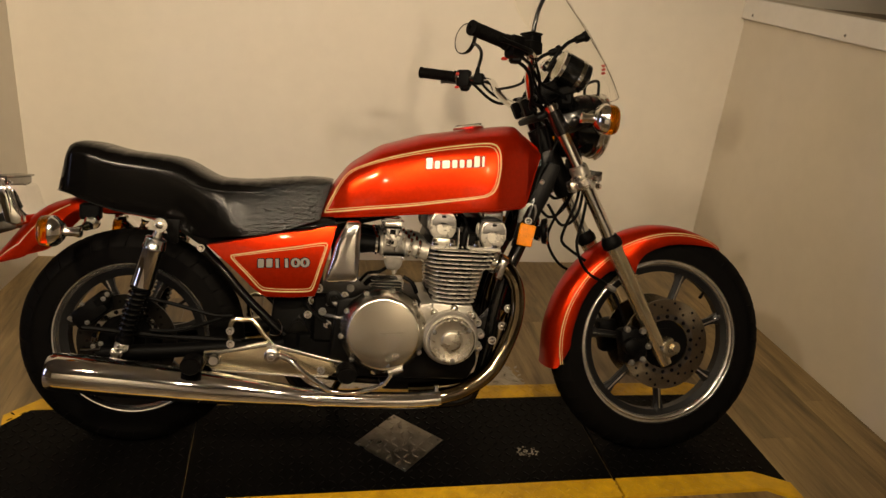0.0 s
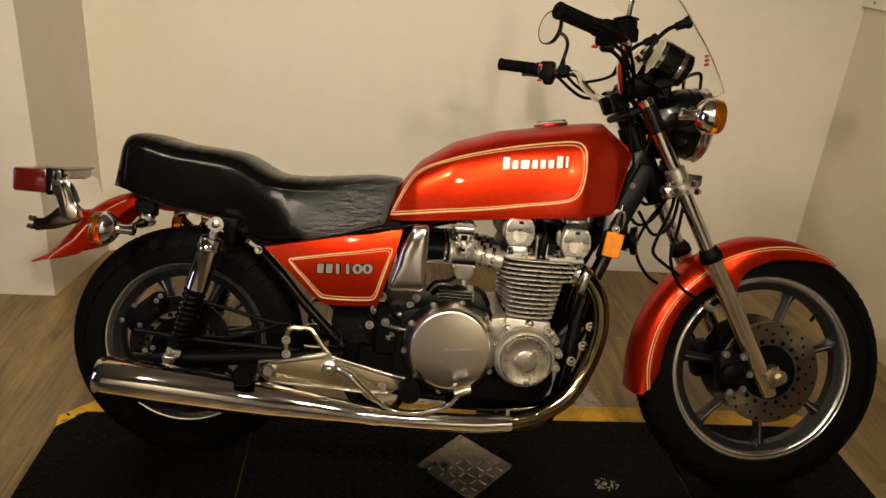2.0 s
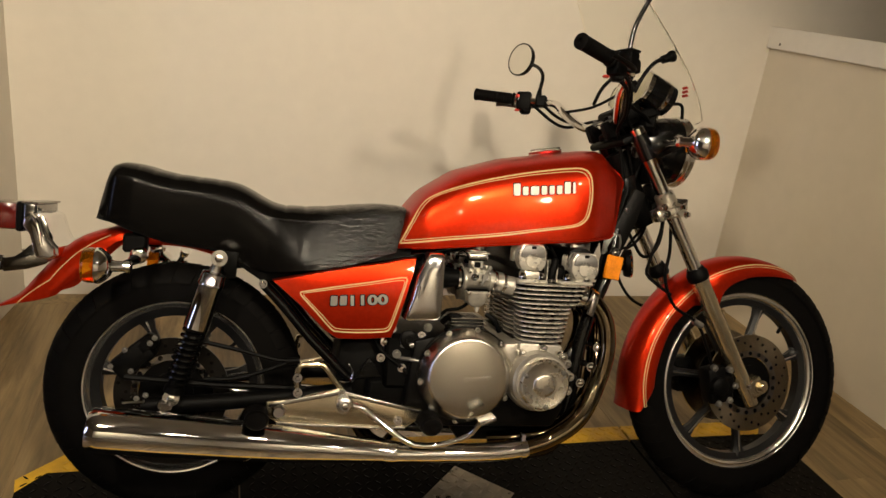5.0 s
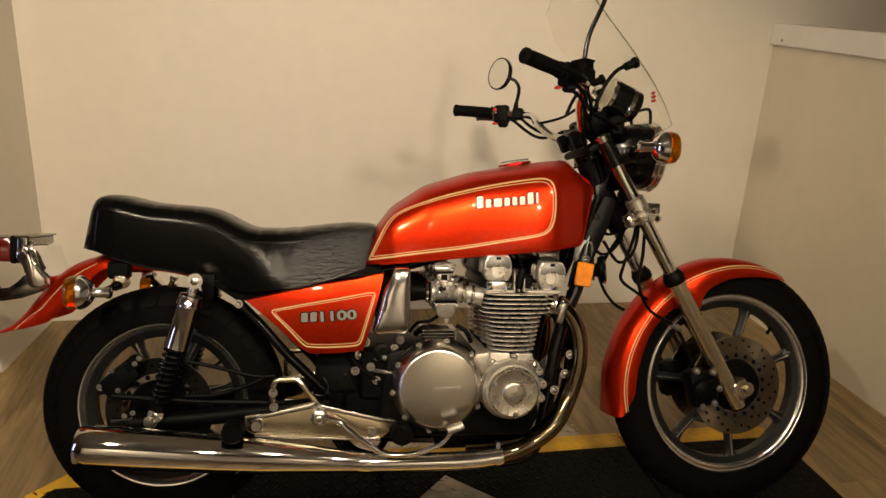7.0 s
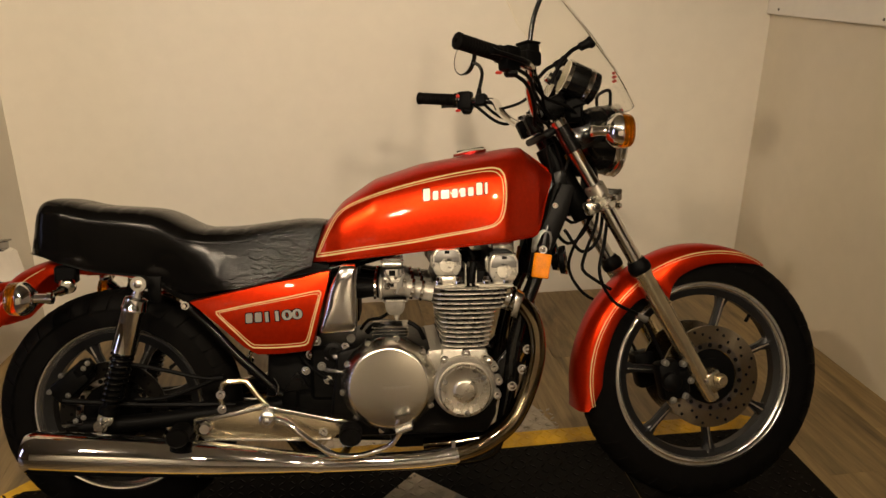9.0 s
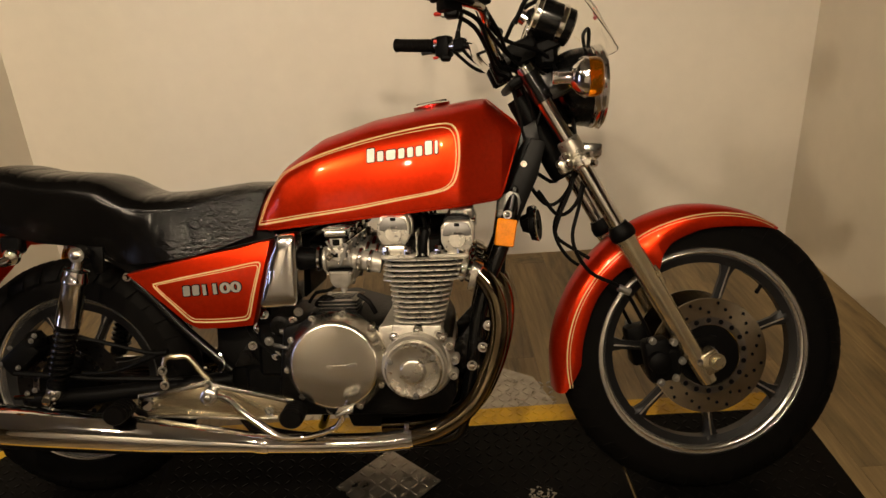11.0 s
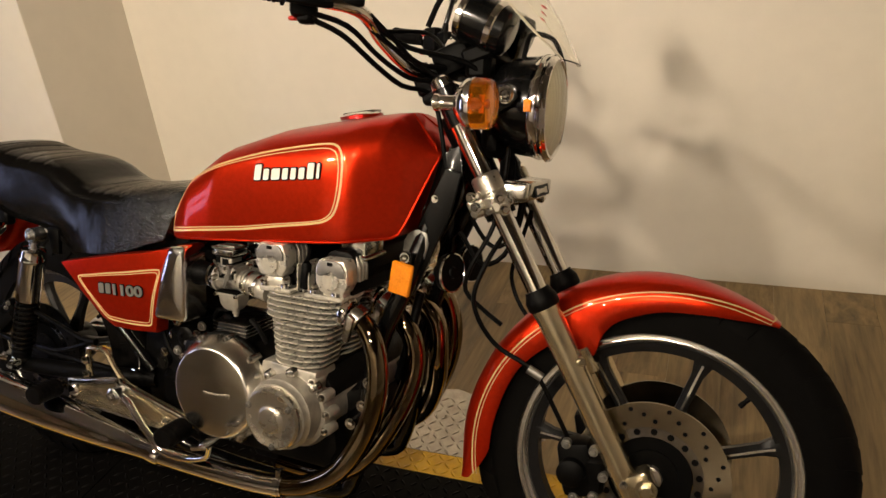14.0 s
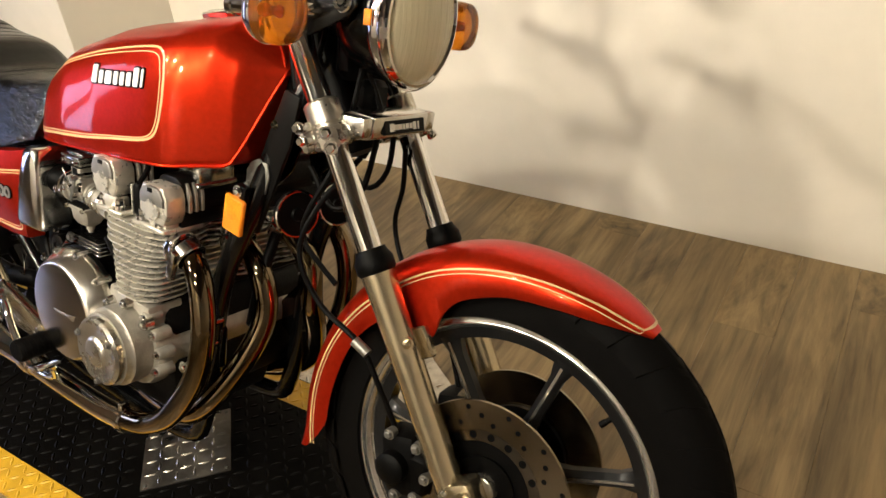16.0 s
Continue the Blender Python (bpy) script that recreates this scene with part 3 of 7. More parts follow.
# ---- wheels
def wheel(name, axle, R, rim, tw, spokes, phase, turn, label):
    w = part(name, moved(turn, lathe([(-0.075, 0.011), (0.075, 0.011)], axle, (0, 1, 0), 16)), DULLMETAL, bike, label)
    ax = Vector(axle)

    def ring_profile(prof, seg=72):
        rings = []
        for k in range(seg):
            a = 2 * math.pi * k / seg
            rings.append([ax + Vector((math.cos(a) * r, y, math.sin(a) * r)) for y, r in prof])
        rings.append(rings[0])
        n = len(prof)
        vs = [tuple(p) for r in rings[:-1] for p in r]
        fs = [(i * n + j, i * n + (j + 1) % n, ((i + 1) % seg) * n + (j + 1) % n, ((i + 1) % seg) * n + j) for i in range(seg) for j in range(n)]
        return vs, fs

    h = R - rim                                        # tyre height
    prof = []
    for k in range(17):
        a = math.pi * k / 16
        y, r = -tw * math.cos(a), rim - 0.004 + h * math.sin(a) ** 0.62
        prof.append((y * (0.78 + 0.22 * math.sin(a)), min(r, R)))
    prof += [(tw * 0.6, rim - 0.006), (-tw * 0.6, rim - 0.006)]
    part("tyre", moved(turn, ring_profile(prof, 96)), RUBBER, w, "black rubber tyre", 60)
    cuts = []                                          # tread grooves, as fine raised blocks
    for k in range(36):
        a = 2 * math.pi * k / 36
        for side in (-1, 1):
            rows = []
            for s in range(4):
                y = side * (0.006 + 0.0135 * s) * tw / 0.05
                r = rim - 0.004 + h * (1 - (y / tw) ** 2) ** 0.31 + 0.0015
                b = a + side * 0.02 + 0.028 * s
                rows.append([ax + Vector((math.cos(b + d) * (r + e), y, math.sin(b + d) * (r + e))) for d, e in ((0, -0.005), (0, 0), (0.132, 0), (0.132, -0.005))])
            cuts.append(loft(rows))
    part("tread_block", moved(turn, joined(*cuts)), RUBBER, w)
    lip = 0.018 if rim > 0.25 else 0.012
    part("rim", moved(turn, ring_profile([(-tw * 0.60, rim + 0.004), (-tw * 0.63, rim + 0.002), (-tw * 0.655, rim - lip * 0.15), (-tw * 0.62, rim - lip * 0.36), (-tw * 0.59, rim - lip * 0.42), (-tw * 0.575, rim - lip * 0.80), (-tw * 0.60, rim - lip * 0.92), (-tw * 0.585, rim - lip * 1.05), (-tw * 0.50, rim - lip - 0.005), (-tw * 0.30, rim - 0.028), (tw * 0.30, rim - 0.028),
                                          (tw * 0.54, rim - lip - 0.005), (tw * 0.61, rim - lip), (tw * 0.625, rim + 0.001), (tw * 0.60, rim + 0.004), (tw * 0.4, rim - 0.012), (-tw * 0.4, rim - 0.012)])), MACHINED, w, "machined silver rim lip")
    part("rim_well", moved(turn, ring_profile([(-tw * 0.42, rim - 0.0225), (tw * 0.42, rim - 0.0225), (tw * 0.28, rim - 0.044), (-tw * 0.28, rim - 0.044)])), WHEELDARK, w)
    part("hub", moved(turn, lathe([(-0.055, 0.03), (-0.05, 0.052), (-0.03, 0.06), (0.03, 0.06), (0.05, 0.052), (0.055, 0.03)], axle, (0, 1, 0), 32)), WHEELDARK, w)
    for k in range(spokes):
        a = radians(phase + 360 * k / spokes)
        d, s = Vector((math.cos(a), 0, math.sin(a))), Vector((-math.sin(a), 0, math.cos(a)))
        rows = []
        for r, sw, th in ((0.05, 0.021, 0.02), (0.075, 0.016, 0.018), (0.12, 0.0105, 0.015), (rim - 0.07, 0.011, 0.014), (rim - 0.048, 0.017, 0.015), (rim - 0.034, 0.038, 0.017)):
            c = ax + d * r
            rows.append([c + s * sw + Vector((0, -th * 0.45, 0)), c + s * sw * 0.35 + Vector((0, -th, 0)), c - s * sw * 0.35 + Vector((0, -th, 0)), c - s * sw + Vector((0, -th * 0.45, 0)),
                         c - s * sw + Vector((0, th * 0.45, 0)), c - s * sw * 0.35 + Vector((0, th, 0)), c + s * sw * 0.35 + Vector((0, th, 0)), c + s * sw + Vector((0, th * 0.45, 0))])
        part("spoke", moved(turn, loft(rows)), WHEELDARK, w)
        edge = [[ax + d * r + s * q + Vector((0, y, 0)) for q, y in ((0.0022, -t0), (0.0022, -t0 - 0.0012), (-0.0022, -t0 - 0.0012), (-0.0022, -t0))] for r, t0 in ((0.08, 0.0176), (0.12, 0.0148), (rim - 0.07, 0.0138), (rim - 0.046, 0.0148))]
        part("spoke_edge", moved(turn, loft(edge)), MACHINED, w)
    va = radians(phase + 360 / spokes * 3.0 - 26 if spokes == 7 else 40)
    vd = Vector((math.cos(va), 0, math.sin(va)))
    part("valve", moved(turn, joined(lathe([(0, 0.006), (0.010, 0.0045), (0.016, 0.004), (0.016, 0.0052), (0.026, 0.0052), (0.027, 0.004)], ax + vd * (rim - 0.042), -vd + Vector((0, -0.35, 0)), 10))), BLACKMATT, w)
    return w


def disc(parent, axle, y, r_out, r_in, turn, side, steel):
    ax, seg, vs, fs = Vector(axle), 72, [], []
    holes = []
    prof = [(y - 0.0025, r_in), (y - 0.0025, r_out), (y + 0.0025, r_out), (y + 0.0025, r_in)]
    for k in range(seg):
        a = 2 * math.pi * k / seg
        vs += [tuple(ax + Vector((math.cos(a) * r, yy, math.sin(a) * r))) for yy, r in prof]
        fs += [(k * 4 + j, k * 4 + (j + 1) % 4, ((k + 1) % seg) * 4 + (j + 1) % 4, ((k + 1) % seg) * 4 + j) for j in range(4)]
    d = part("brake_disc", moved(turn, (vs, fs)), steel, parent, "drilled steel brake disc")
    for k in range(36):
        a = 2 * math.pi * k / 36
        r = (r_in + 0.45 * (r_out - r_in), r_in + 0.64 * (r_out - r_in), r_in + 0.83 * (r_out - r_in))[k % 3]
        holes.append(lathe([(0, 0.0042), (0.0003, 0.0042)], ax + Vector((math.cos(a) * r, y + side * 0.0025, math.sin(a) * r)), (0, side, 0), 10))
    for k in range(18):
        a = 2 * math.pi * (k + 0.5) / 18
        r = r_in + 0.13 * (r_out - r_in)
        holes.append(lathe([(0, 0.0062), (0.0009, 0.0062)], ax + Vector((math.cos(a) * r, y + side * 0.0025, math.sin(a) * r)), (0, side, 0), 10))
    tagged(part("drill_hole", moved(turn, joined(*holes)), BLACKMATT, parent), kind="stuff")
    ring = []
    for k in range(seg):
        a = 2 * math.pi * k / seg
        ring.append([ax + Vector((math.cos(a) * r, y + side * h, math.sin(a) * r)) for r, h in ((r_in - 0.004, 0.001), (r_in - 0.002, 0.0029), (r_in + 0.26 * (r_out - r_in), 0.0029), (r_in + 0.27 * (r_out - r_in), 0.001))])
    part("disc_inner_ring", moved(turn, loft(ring + [ring[0]], False, False)), DARKCHROME, parent, "satin inner ring of the disc")
    part("disc_carrier", moved(turn, lathe([(-0.004, r_in + 0.004), (0.004, r_in + 0.004), (0.008, 0.05), (-0.008, 0.05)], ax + Vector((0, y - side * 0.006, 0)), (0, 1, 0), 36)), BLACKMATT, parent)


fw = wheel("front_wheel", FA, 0.354, 0.264, 0.050, 7, -83, STEER, "seven-spoke charcoal cast wheel with machined rim and black tyre")
disc(fw, FA, -0.064, 0.140, 0.078, STEER, -1, DISCBRUSHED)
disc(fw, FA, 0.064, 0.140, 0.078, STEER, 1, DISCBRUSHED)
rw = wheel("rear_wheel", RA, 0.316, 0.224, 0.064, 7, -90, Matrix(), "seven-spoke charcoal cast wheel with machined rim and wide black tyre")
disc(rw, RA, -0.078, 0.136, 0.082, Matrix(), -1, REARDISC)


# ---- sheet-metal guards
def guard(name, axle, rc, rl, width, a0, a1, mat, turn, label, steps=64):
    ax, outer, rings, cols = Vector(axle), [], [], 17
    for i in range(steps + 1):
        th = a0 + (a1 - a0) * i / steps
        c, l, w = smooth_table(rc, th, 5), smooth_table(rl, th, 3), smooth_table(width, th, 5)
        d = Vector((math.cos(radians(th)), 0, math.sin(radians(th))))
        up = []
        for k in range(cols):
            u = -math.pi / 2 + math.pi * k / (cols - 1)
            r = l + (c - l) * max(0.0, math.cos(u)) ** 0.62
            y = w * math.copysign(abs(math.sin(u)) ** 0.85, u)
            up.append((y, r))
        rings.append([ax + d * r + Vector((0, y, 0)) for y, r in up] + [ax + d * (r - 0.003) + Vector((0, y * 0.965, 0)) for y, r in reversed(up)])
    return part(name, moved(turn, loft(rings)), mat, bike, label, 50)


def guard_point(axle, rc, rl, width, th, r, out=0.0006):
    """A place on the right flank of a guard at that angle and radius."""
    c, l, w = smooth_table(rc, th, 5), smooth_table(rl, th, 3), smooth_table(width, th, 5)
    q = min(1.0, max(0.0, (r - l) / max(1e-4, c - l))) ** (1 / 0.62)
    u = math.acos(q)
    y = -(w * math.sin(u) ** 0.85 + out)
    return Vector(axle) + Vector((math.cos(radians(th)) * (r + out), y, math.sin(radians(th)) * (r + out)))


FRC = [(57, 0.376), (60.8, 0.378), (81.5, 0.381), (98, 0.382), (115, 0.376), (134, 0.369), (156, 0.362), (175, 0.362), (189, 0.36), (193, 0.364)]
FRL = [(57, 0.374), (60, 0.368), (69, 0.350), (80, 0.335), (90, 0.326), (104, 0.306), (110, 0.285), (114, 0.252), (119, 0.250), (123, 0.285), (127, 0.303), (144, 0.306), (161, 0.298), (180, 0.296), (187, 0.318), (193, 0.356)]
FWD = [(56, 0.006), (58, 0.020), (61, 0.036), (66, 0.051), (75, 0.064), (100, 0.069), (190, 0.066), (193, 0.07)]
ff = guard("front_mudguard", FG, FRC, FRL, FWD, 57.5, 190.5, RED, STEER, "red painted front mudguard with gold pinstripe", 80)
for off, wd in ((0.0, 0.0028), (-0.0064, 0.0015)):
    pts, nrm = [], []
    for k in range(90):
        th = 60 + (189 - 60) * k / 89
        r = lerp_table([(58, 0.3745), (70, 0.370), (80, 0.364), (90, 0.358), (110, 0.347), (125, 0.338), (150, 0.333), (175, 0.328), (189, 0.325)], th) + off
        p = guard_point(FG, FRC, FRL, FWD, th, r)
        q = guard_point(FG, FRC, FRL, FWD, th, r + 0.004)
        t = guard_point(FG, FRC, FRL, FWD, th + 1, r) - p
        n = t.cross(q - p).normalized()
        nrm.append(n if n.y < 0 else -n)
        pts.append(p)
    part("pinstripe", moved(STEER, ribbon(pts, nrm, wd)), GOLD, ff, "gold pinstripe")
    far = [Vector((p.x, 2 * FG[1] - p.y, p.z)) for p in pts]
    part("pinstripe", moved(STEER, ribbon(far, [Vector((n.x, -n.y, n.z)) for n in nrm], wd)), GOLD, ff, "gold pinstripe")
    c, l, w = smooth_table(FRC, 60, 5), smooth_table(FRL, 60, 3), smooth_table(FWD, 60, 5)
    half = abs(pts[0].y - FG[1]) / w
    tip = []
    for k in range(13):
        q = -half + 2 * half * k / 12
        u = math.asin(min(1.0, abs(q)) ** (1 / 0.85)) * (1 if q > 0 else -1)
        rr = l + (c - l) * max(0.0, math.cos(u)) ** 0.62 + 0.0006
        ta = radians(60 - (0.9 + off * 60) * (1 - (q / half) ** 2))
        tip.append(Vector((FG[0] + math.cos(ta) * rr, FG[1] + q * w, FG[2] + math.sin(ta) * rr)))
    part("pinstripe", moved(STEER, ribbon(tip, [Vector((0.5, 0, 0.866))] * 13, wd)), GOLD, ff, "gold pinstripe")
RRC = [(70, 0.395), (100, 0.418), (112, 0.428), (124, 0.438), (137, 0.426), (149, 0.424), (154, 0.452), (157, 0.475)]
RRL = [(70, 0.352), (100, 0.368), (110, 0.392), (120, 0.372), (129, 0.357), (140, 0.356), (147, 0.390), (154, 0.447), (157, 0.473)]
RWD = [(70, 0.085), (140, 0.085), (150, 0.078), (157, 0.06)]
rf = guard("rear_mudguard", RA, RRC, RRL, RWD, 70, 154, RED, Matrix(), "red painted rear mudguard with upswept lip", 60)
pts, nrm = [], []
for k in range(50):
    th = 112 + 38 * k / 49
    r = lerp_table([(112, 0.408), (124, 0.402), (137, 0.388), (149, 0.409)], th)
    p, q = guard_point(RA, RRC, RRL, RWD, th, r), guard_point(RA, RRC, RRL, RWD, th, r + 0.004)
    n = (guard_point(RA, RRC, RRL, RWD, th + 1, r) - p).cross(q - p).normalized()
    pts.append(p), nrm.append(n if n.y < 0 else -n)
part("pinstripe", ribbon(pts, nrm, 0.0018), GOLD, rf, "gold pinstripe")

# ---- fuel tank
TZT = [(0.515, 0.705), (0.53, 0.745), (0.548, 0.784), (0.594, 0.846), (0.681, 0.905), (0.803, 0.944), (0.96, 0.972), (1.03, 0.983), (1.066, 0.986), (1.147, 0.918), (1.149, 0.912)]
TZB = [(0.515, 0.692), (0.782, 0.720), (1.060, 0.748), (1.090, 0.751), (1.101, 0.760), (1.146, 0.900), (1.149, 0.905)]
THW = [(0.515, 0.115), (0.548, 0.146), (0.594, 0.164), (0.681, 0.179), (0.803, 0.188), (0.90, 0.193), (0.97, 0.195), (1.008, 0.193), (1.026, 0.184), (1.101, 0.127), (1.147, 0.062), (1.149, 0.058)]
TSEC = [(0.0, 0.0), (0.5, 0.0), (0.90, 0.0), (0.975, 0.004), (0.994, 0.02), (1.0, 0.06), (1.0, 0.14), (1.0, 0.26), (0.99, 0.40), (0.972, 0.54), (0.945, 0.66), (0.90, 0.765), (0.83, 0.845), (0.72, 0.905), (0.56, 0.95), (0.36, 0.98), (0.16, 0.995), (0.0, 1.0)]


def tank_dims(x):
    w = 0.014 if x < 1.035 else 0.005                   # crisp corners at the nose
    return smooth_table(TZB, x, w), smooth_table(TZT, x, w), smooth_table(THW, x, 0.010 if x < 1.06 else 0.004)


def tank_side(x, z, out=0.0):
    zb, zt, hw = tank_dims(x)
    t = min(1.0, max(0.0, (z - zb) / (zt - zb)))
    y = lerp_table([(b, a) for a, b in TSEC[2:]], t)
    return Vector((x, -(hw * y + out), z))


rings = []
for x in [0.515 + 0.535 * i / 76 for i in range(76)] + [1.05 + 0.099 * i / 33 for i in range(34)]:
    zb, zt, hw = tank_dims(x)
    half = [Vector((x, -hw * a, zb + (zt - zb) * b)) for a, b in TSEC]
    rings.append(half + [Vector((x, -p.y, p.z)) for p in reversed(half[1:-1])])
tank = part("fuel_tank", loft(rings), RED, bike, "red candy-painted fuel tank with gold pinstripes", 30)
for s in (-1, 1):
    seam = []
    for i in range(60):
        x = 0.56 + 0.587 * i / 59
        zb, zt, hw = tank_dims(x)
        seam.append((x, s * (hw - 0.0008), zb + 0.001))
    for i in range(1, 9):
        x = 1.147 - 0.079 * i / 8
        seam.append((x, s * (0.060 - 0.044 * i / 8), tank_dims(x)[1] - 0.0015))
    part("seam_lip", tube(seam, 0.0026, 7, smooth=False), RED, tank, "rolled red seam lip")


def on_tank(points, width, name, mat, label=""):
    line = spline([(x, 0, z) for x, z in points], 0.008)
    p = [tank_side(v.x, v.z) for v in line]
    n = []
    for v in line:
        a = tank_side(v.x + 0.004, v.z) - tank_side(v.x - 0.004, v.z)
        b = tank_side(v.x, v.z + 0.004) - tank_side(v.x, v.z - 0.004)
        k = a.cross(b).normalized()
        n.append(k if k.y < 0 else -k)
    return part(name, ribbon(p, n, width), mat, tank, label)


LOOP = [(0.532, 0.708), (0.553, 0.755), (0.580, 0.806), (0.609, 0.832), (0.669, 0.858), (0.746, 0.882), (0.843, 0.905), (0.940, 0.922), (0.983, 0.925), (1.000, 0.914), (1.007, 0.890), (1.007, 0.845), (0.999, 0.806), (0.983, 0.786), (0.950, 0.775), (0.863, 0.760), (0.766, 0.743), (0.650, 0.727), (0.568, 0.714), (0.532, 0.708)]
mx, mz = 0.79, 0.815
on_tank(LOOP, 0.0042, "pinstripe", GOLD, "gold pinstripe")
on_tank([(mx + (x - mx) * 0.968, mz + (z - mz) * 0.925) for x, z in LOOP], 0.002, "pinstripe", GOLD, "gold pinstripe")
cap = part("filler_cap", moved(pose(0.938, 0, 0.968, 0, -9, 0), lathe([(0, 0.045), (0.006, 0.047), (0.009, 0.044), (0.012, 0.034), (0.013, 0.0)], (0, 0, 0), (0, 0, 1), 32)), CHROME, bike, "round chrome filler cap")
part("cap_flap", moved(pose(0.938, 0, 0.9785, 0, -9, 0), box((0.0, 0, 0.002), (0.074, 0.036, 0.004), bevel=0.0015)), DARKCHROME, cap)


def badge_blocks(sizes, gap, origin, slope, surface, thick, mat, parent, under):
    """A name badge as a row of plain round-cornered blocks with a dark edge, lying on a surface function (x, z) -> place."""
    x = origin[0]
    for w, h in sizes:
        for mm, grow, t, name in ((under, 0.0024, thick * 0.6, "badge_edge"), (mat, 0.0, thick, "badge_block")):
            r, hw, hh = 0.0032 + grow * 0.6, w / 2 + grow, h / 2 + grow
            ring = []
            for cx, cz, a0 in ((1, 1, 0), (-1, 1, 90), (-1, -1, 180), (1, -1, 270)):
                for a in (0, 30, 60, 90):
                    px = x + w / 2 + cx * (hw - r) + r * math.cos(radians(a0 + a))
                    ring.append((px, origin[1] + h / 2 + cz * (hh - r) + r * math.sin(radians(a0 + a)) + (px - origin[0]) * slope))
            rows = [[surface(a, b) + Vector((0, d, 0)) for a, b in ring] for d in (0.002, -t)]
            part(name, loft(rows), mm, parent)
        x += w + gap


badge_blocks([(0.0165, 0.030), (0.0135, 0.0215), (0.0205, 0.0215), (0.0135, 0.0215), (0.0125, 0.0215), (0.0135, 0.0215), (0.0150, 0.030), (0.0062, 0.029)], 0.0068, (0.802, 0.845), 0.10, tank_side, 0.003, WHITEMARK, tank, BLACKMATT)

# ---- seat
SZT = [(-0.215, 0.79), (-0.208, 0.835), (-0.196, 0.856), (-0.165, 0.863), (-0.11, 0.860), (-0.06, 0.851), (-0.015, 0.843), (0.06, 0.838), (0.10, 0.835), (0.135, 0.828), (0.16, 0.817), (0.187, 0.802), (0.215, 0.788), (0.24, 0.782), (0.30, 0.782), (0.351, 0.786), (0.42, 0.795), (0.477, 0.801), (0.535, 0.800), (0.55, 0.796)]
SZB = [(-0.215, 0.724), (-0.165, 0.718), (-0.114, 0.700), (-0.024, 0.676), (0.083, 0.664), (0.128, 0.648), (0.188, 0.620), (0.219, 0.615), (0.29, 0.625), (0.362, 0.634), (0.442, 0.650), (0.502, 0.668), (0.55, 0.682)]
SHW = [(-0.215, 0.075), (-0.20, 0.100), (-0.175, 0.118), (-0.12, 0.126), (0.1, 0.130), (0.25, 0.134), (0.45, 0.130), (0.53, 0.124), (0.55, 0.118)]
SSEC = [(0, 0), (0.7, 0), (0.93, 0.008), (0.985, 0.03), (1.0, 0.10), (1.005, 0.25), (1.005, 0.40), (1.0, 0.52), (0.995, 0.62), (0.982, 0.70), (0.968, 0.76), (0.945, 0.81), (0.90, 0.87), (0.83, 0.925), (0.68, 0.97), (0.45, 0.99), (0.2, 1.0), (0, 1.0)]


def seat_slant(x, b):
    """The ends lean: the front runs forward and the back runs forward as they rise."""
    if x < -0.05:
        x = -0.05 + (x + 0.05) * 0.82
    return x - 0.030 * (1 - b) * max(0.0, min(1.0, (x - 0.35) / 0.18)) + 0.022 * (b - 0.3) * max(0.0, min(1.0, (-0.05 - x) / 0.12))


rings = []
for i in range(141):
    x = -0.215 + 0.765 * i / 140
    zb, zt, hw = smooth_table(SZB, x, 0.016), smooth_table(SZT, x, 0.010), smooth_table(SHW, x, 0.014)
    groove = sum(math.exp(-((x - g) / 0.004) ** 2) for g in (-0.11, -0.06, -0.01, 0.04, 0.09, 0.25, 0.30, 0.35, 0.40, 0.45))
    row = []
    for a, b in SSEC:
        front = max(0.0, min(1.0, (x - 0.11) / 0.24))
        front = front * front * (3 - 2 * front)
        wr = 0.0012 * noise.noise((x * 14, a * 3.0, b * 5)) * (0.3 < b < 0.97) + front * (0.0013 * noise.noise((x * 26, a * 5, b * 6)) + 0.0011 * noise.noise((x * 70, a * 7, b * 16))) * (0.12 < b < 0.98)
        row.append(Vector((seat_slant(x, b), -(hw + (0.050 * front - 0.022 * (1 - front)) * max(0.0, 0.76 - b) * (b > 0.02)) * a * (1 + wr * 6), zb + (zt - zb) * b - (0.0022 * groove if a < 0.88 and b > 0.8 else 0) + wr)))
    other = [Vector((p.x, -p.y, p.z)) for p in reversed(row[1:-1])]
    rings.append(row + other)
seat = part("seat", loft(rings), VINYL, bike, "black stitched vinyl dual seat with stepped pillion", 45)
CREASE = [(0.085, 0.820), (0.108, 0.806), (0.137, 0.782), (0.181, 0.759), (0.258, 0.748), (0.367, 0.751), (0.454, 0.763), (0.515, 0.772)]
for side in (-1, 1):
    line = []
    for v in spline([(x, 0, z) for x, z in CREASE], 0.012):
        zb, zt, hw = smooth_table(SZB, v.x, 0.016), smooth_table(SZT, v.x, 0.010), smooth_table(SHW, v.x, 0.014)
        b = (v.z - zb) / (zt - zb)
        line.append((seat_slant(v.x, b), side * (hw * lerp_table([(q, p) for p, q in SSEC[2:]], b) - 0.0006), v.z))
    part("piping", tube(line, lambda t: 0.0003 + 0.0024 * math.sin(math.pi * min(1.0, t * 2.2) / 2), 6, 0.03), VINYL, seat)
# Base carried low as added dark filler in the gap above the panels.
part("seat_base", prism([(0.10, 0.668), (0.2, 0.632), (0.30, 0.64), (0.56, 0.705), (0.57, 0.655), (0.30, 0.605), (0.2, 0.596), (0.13, 0.642)], -0.118, 0.118, 0.004), BLACKMATT, bike)

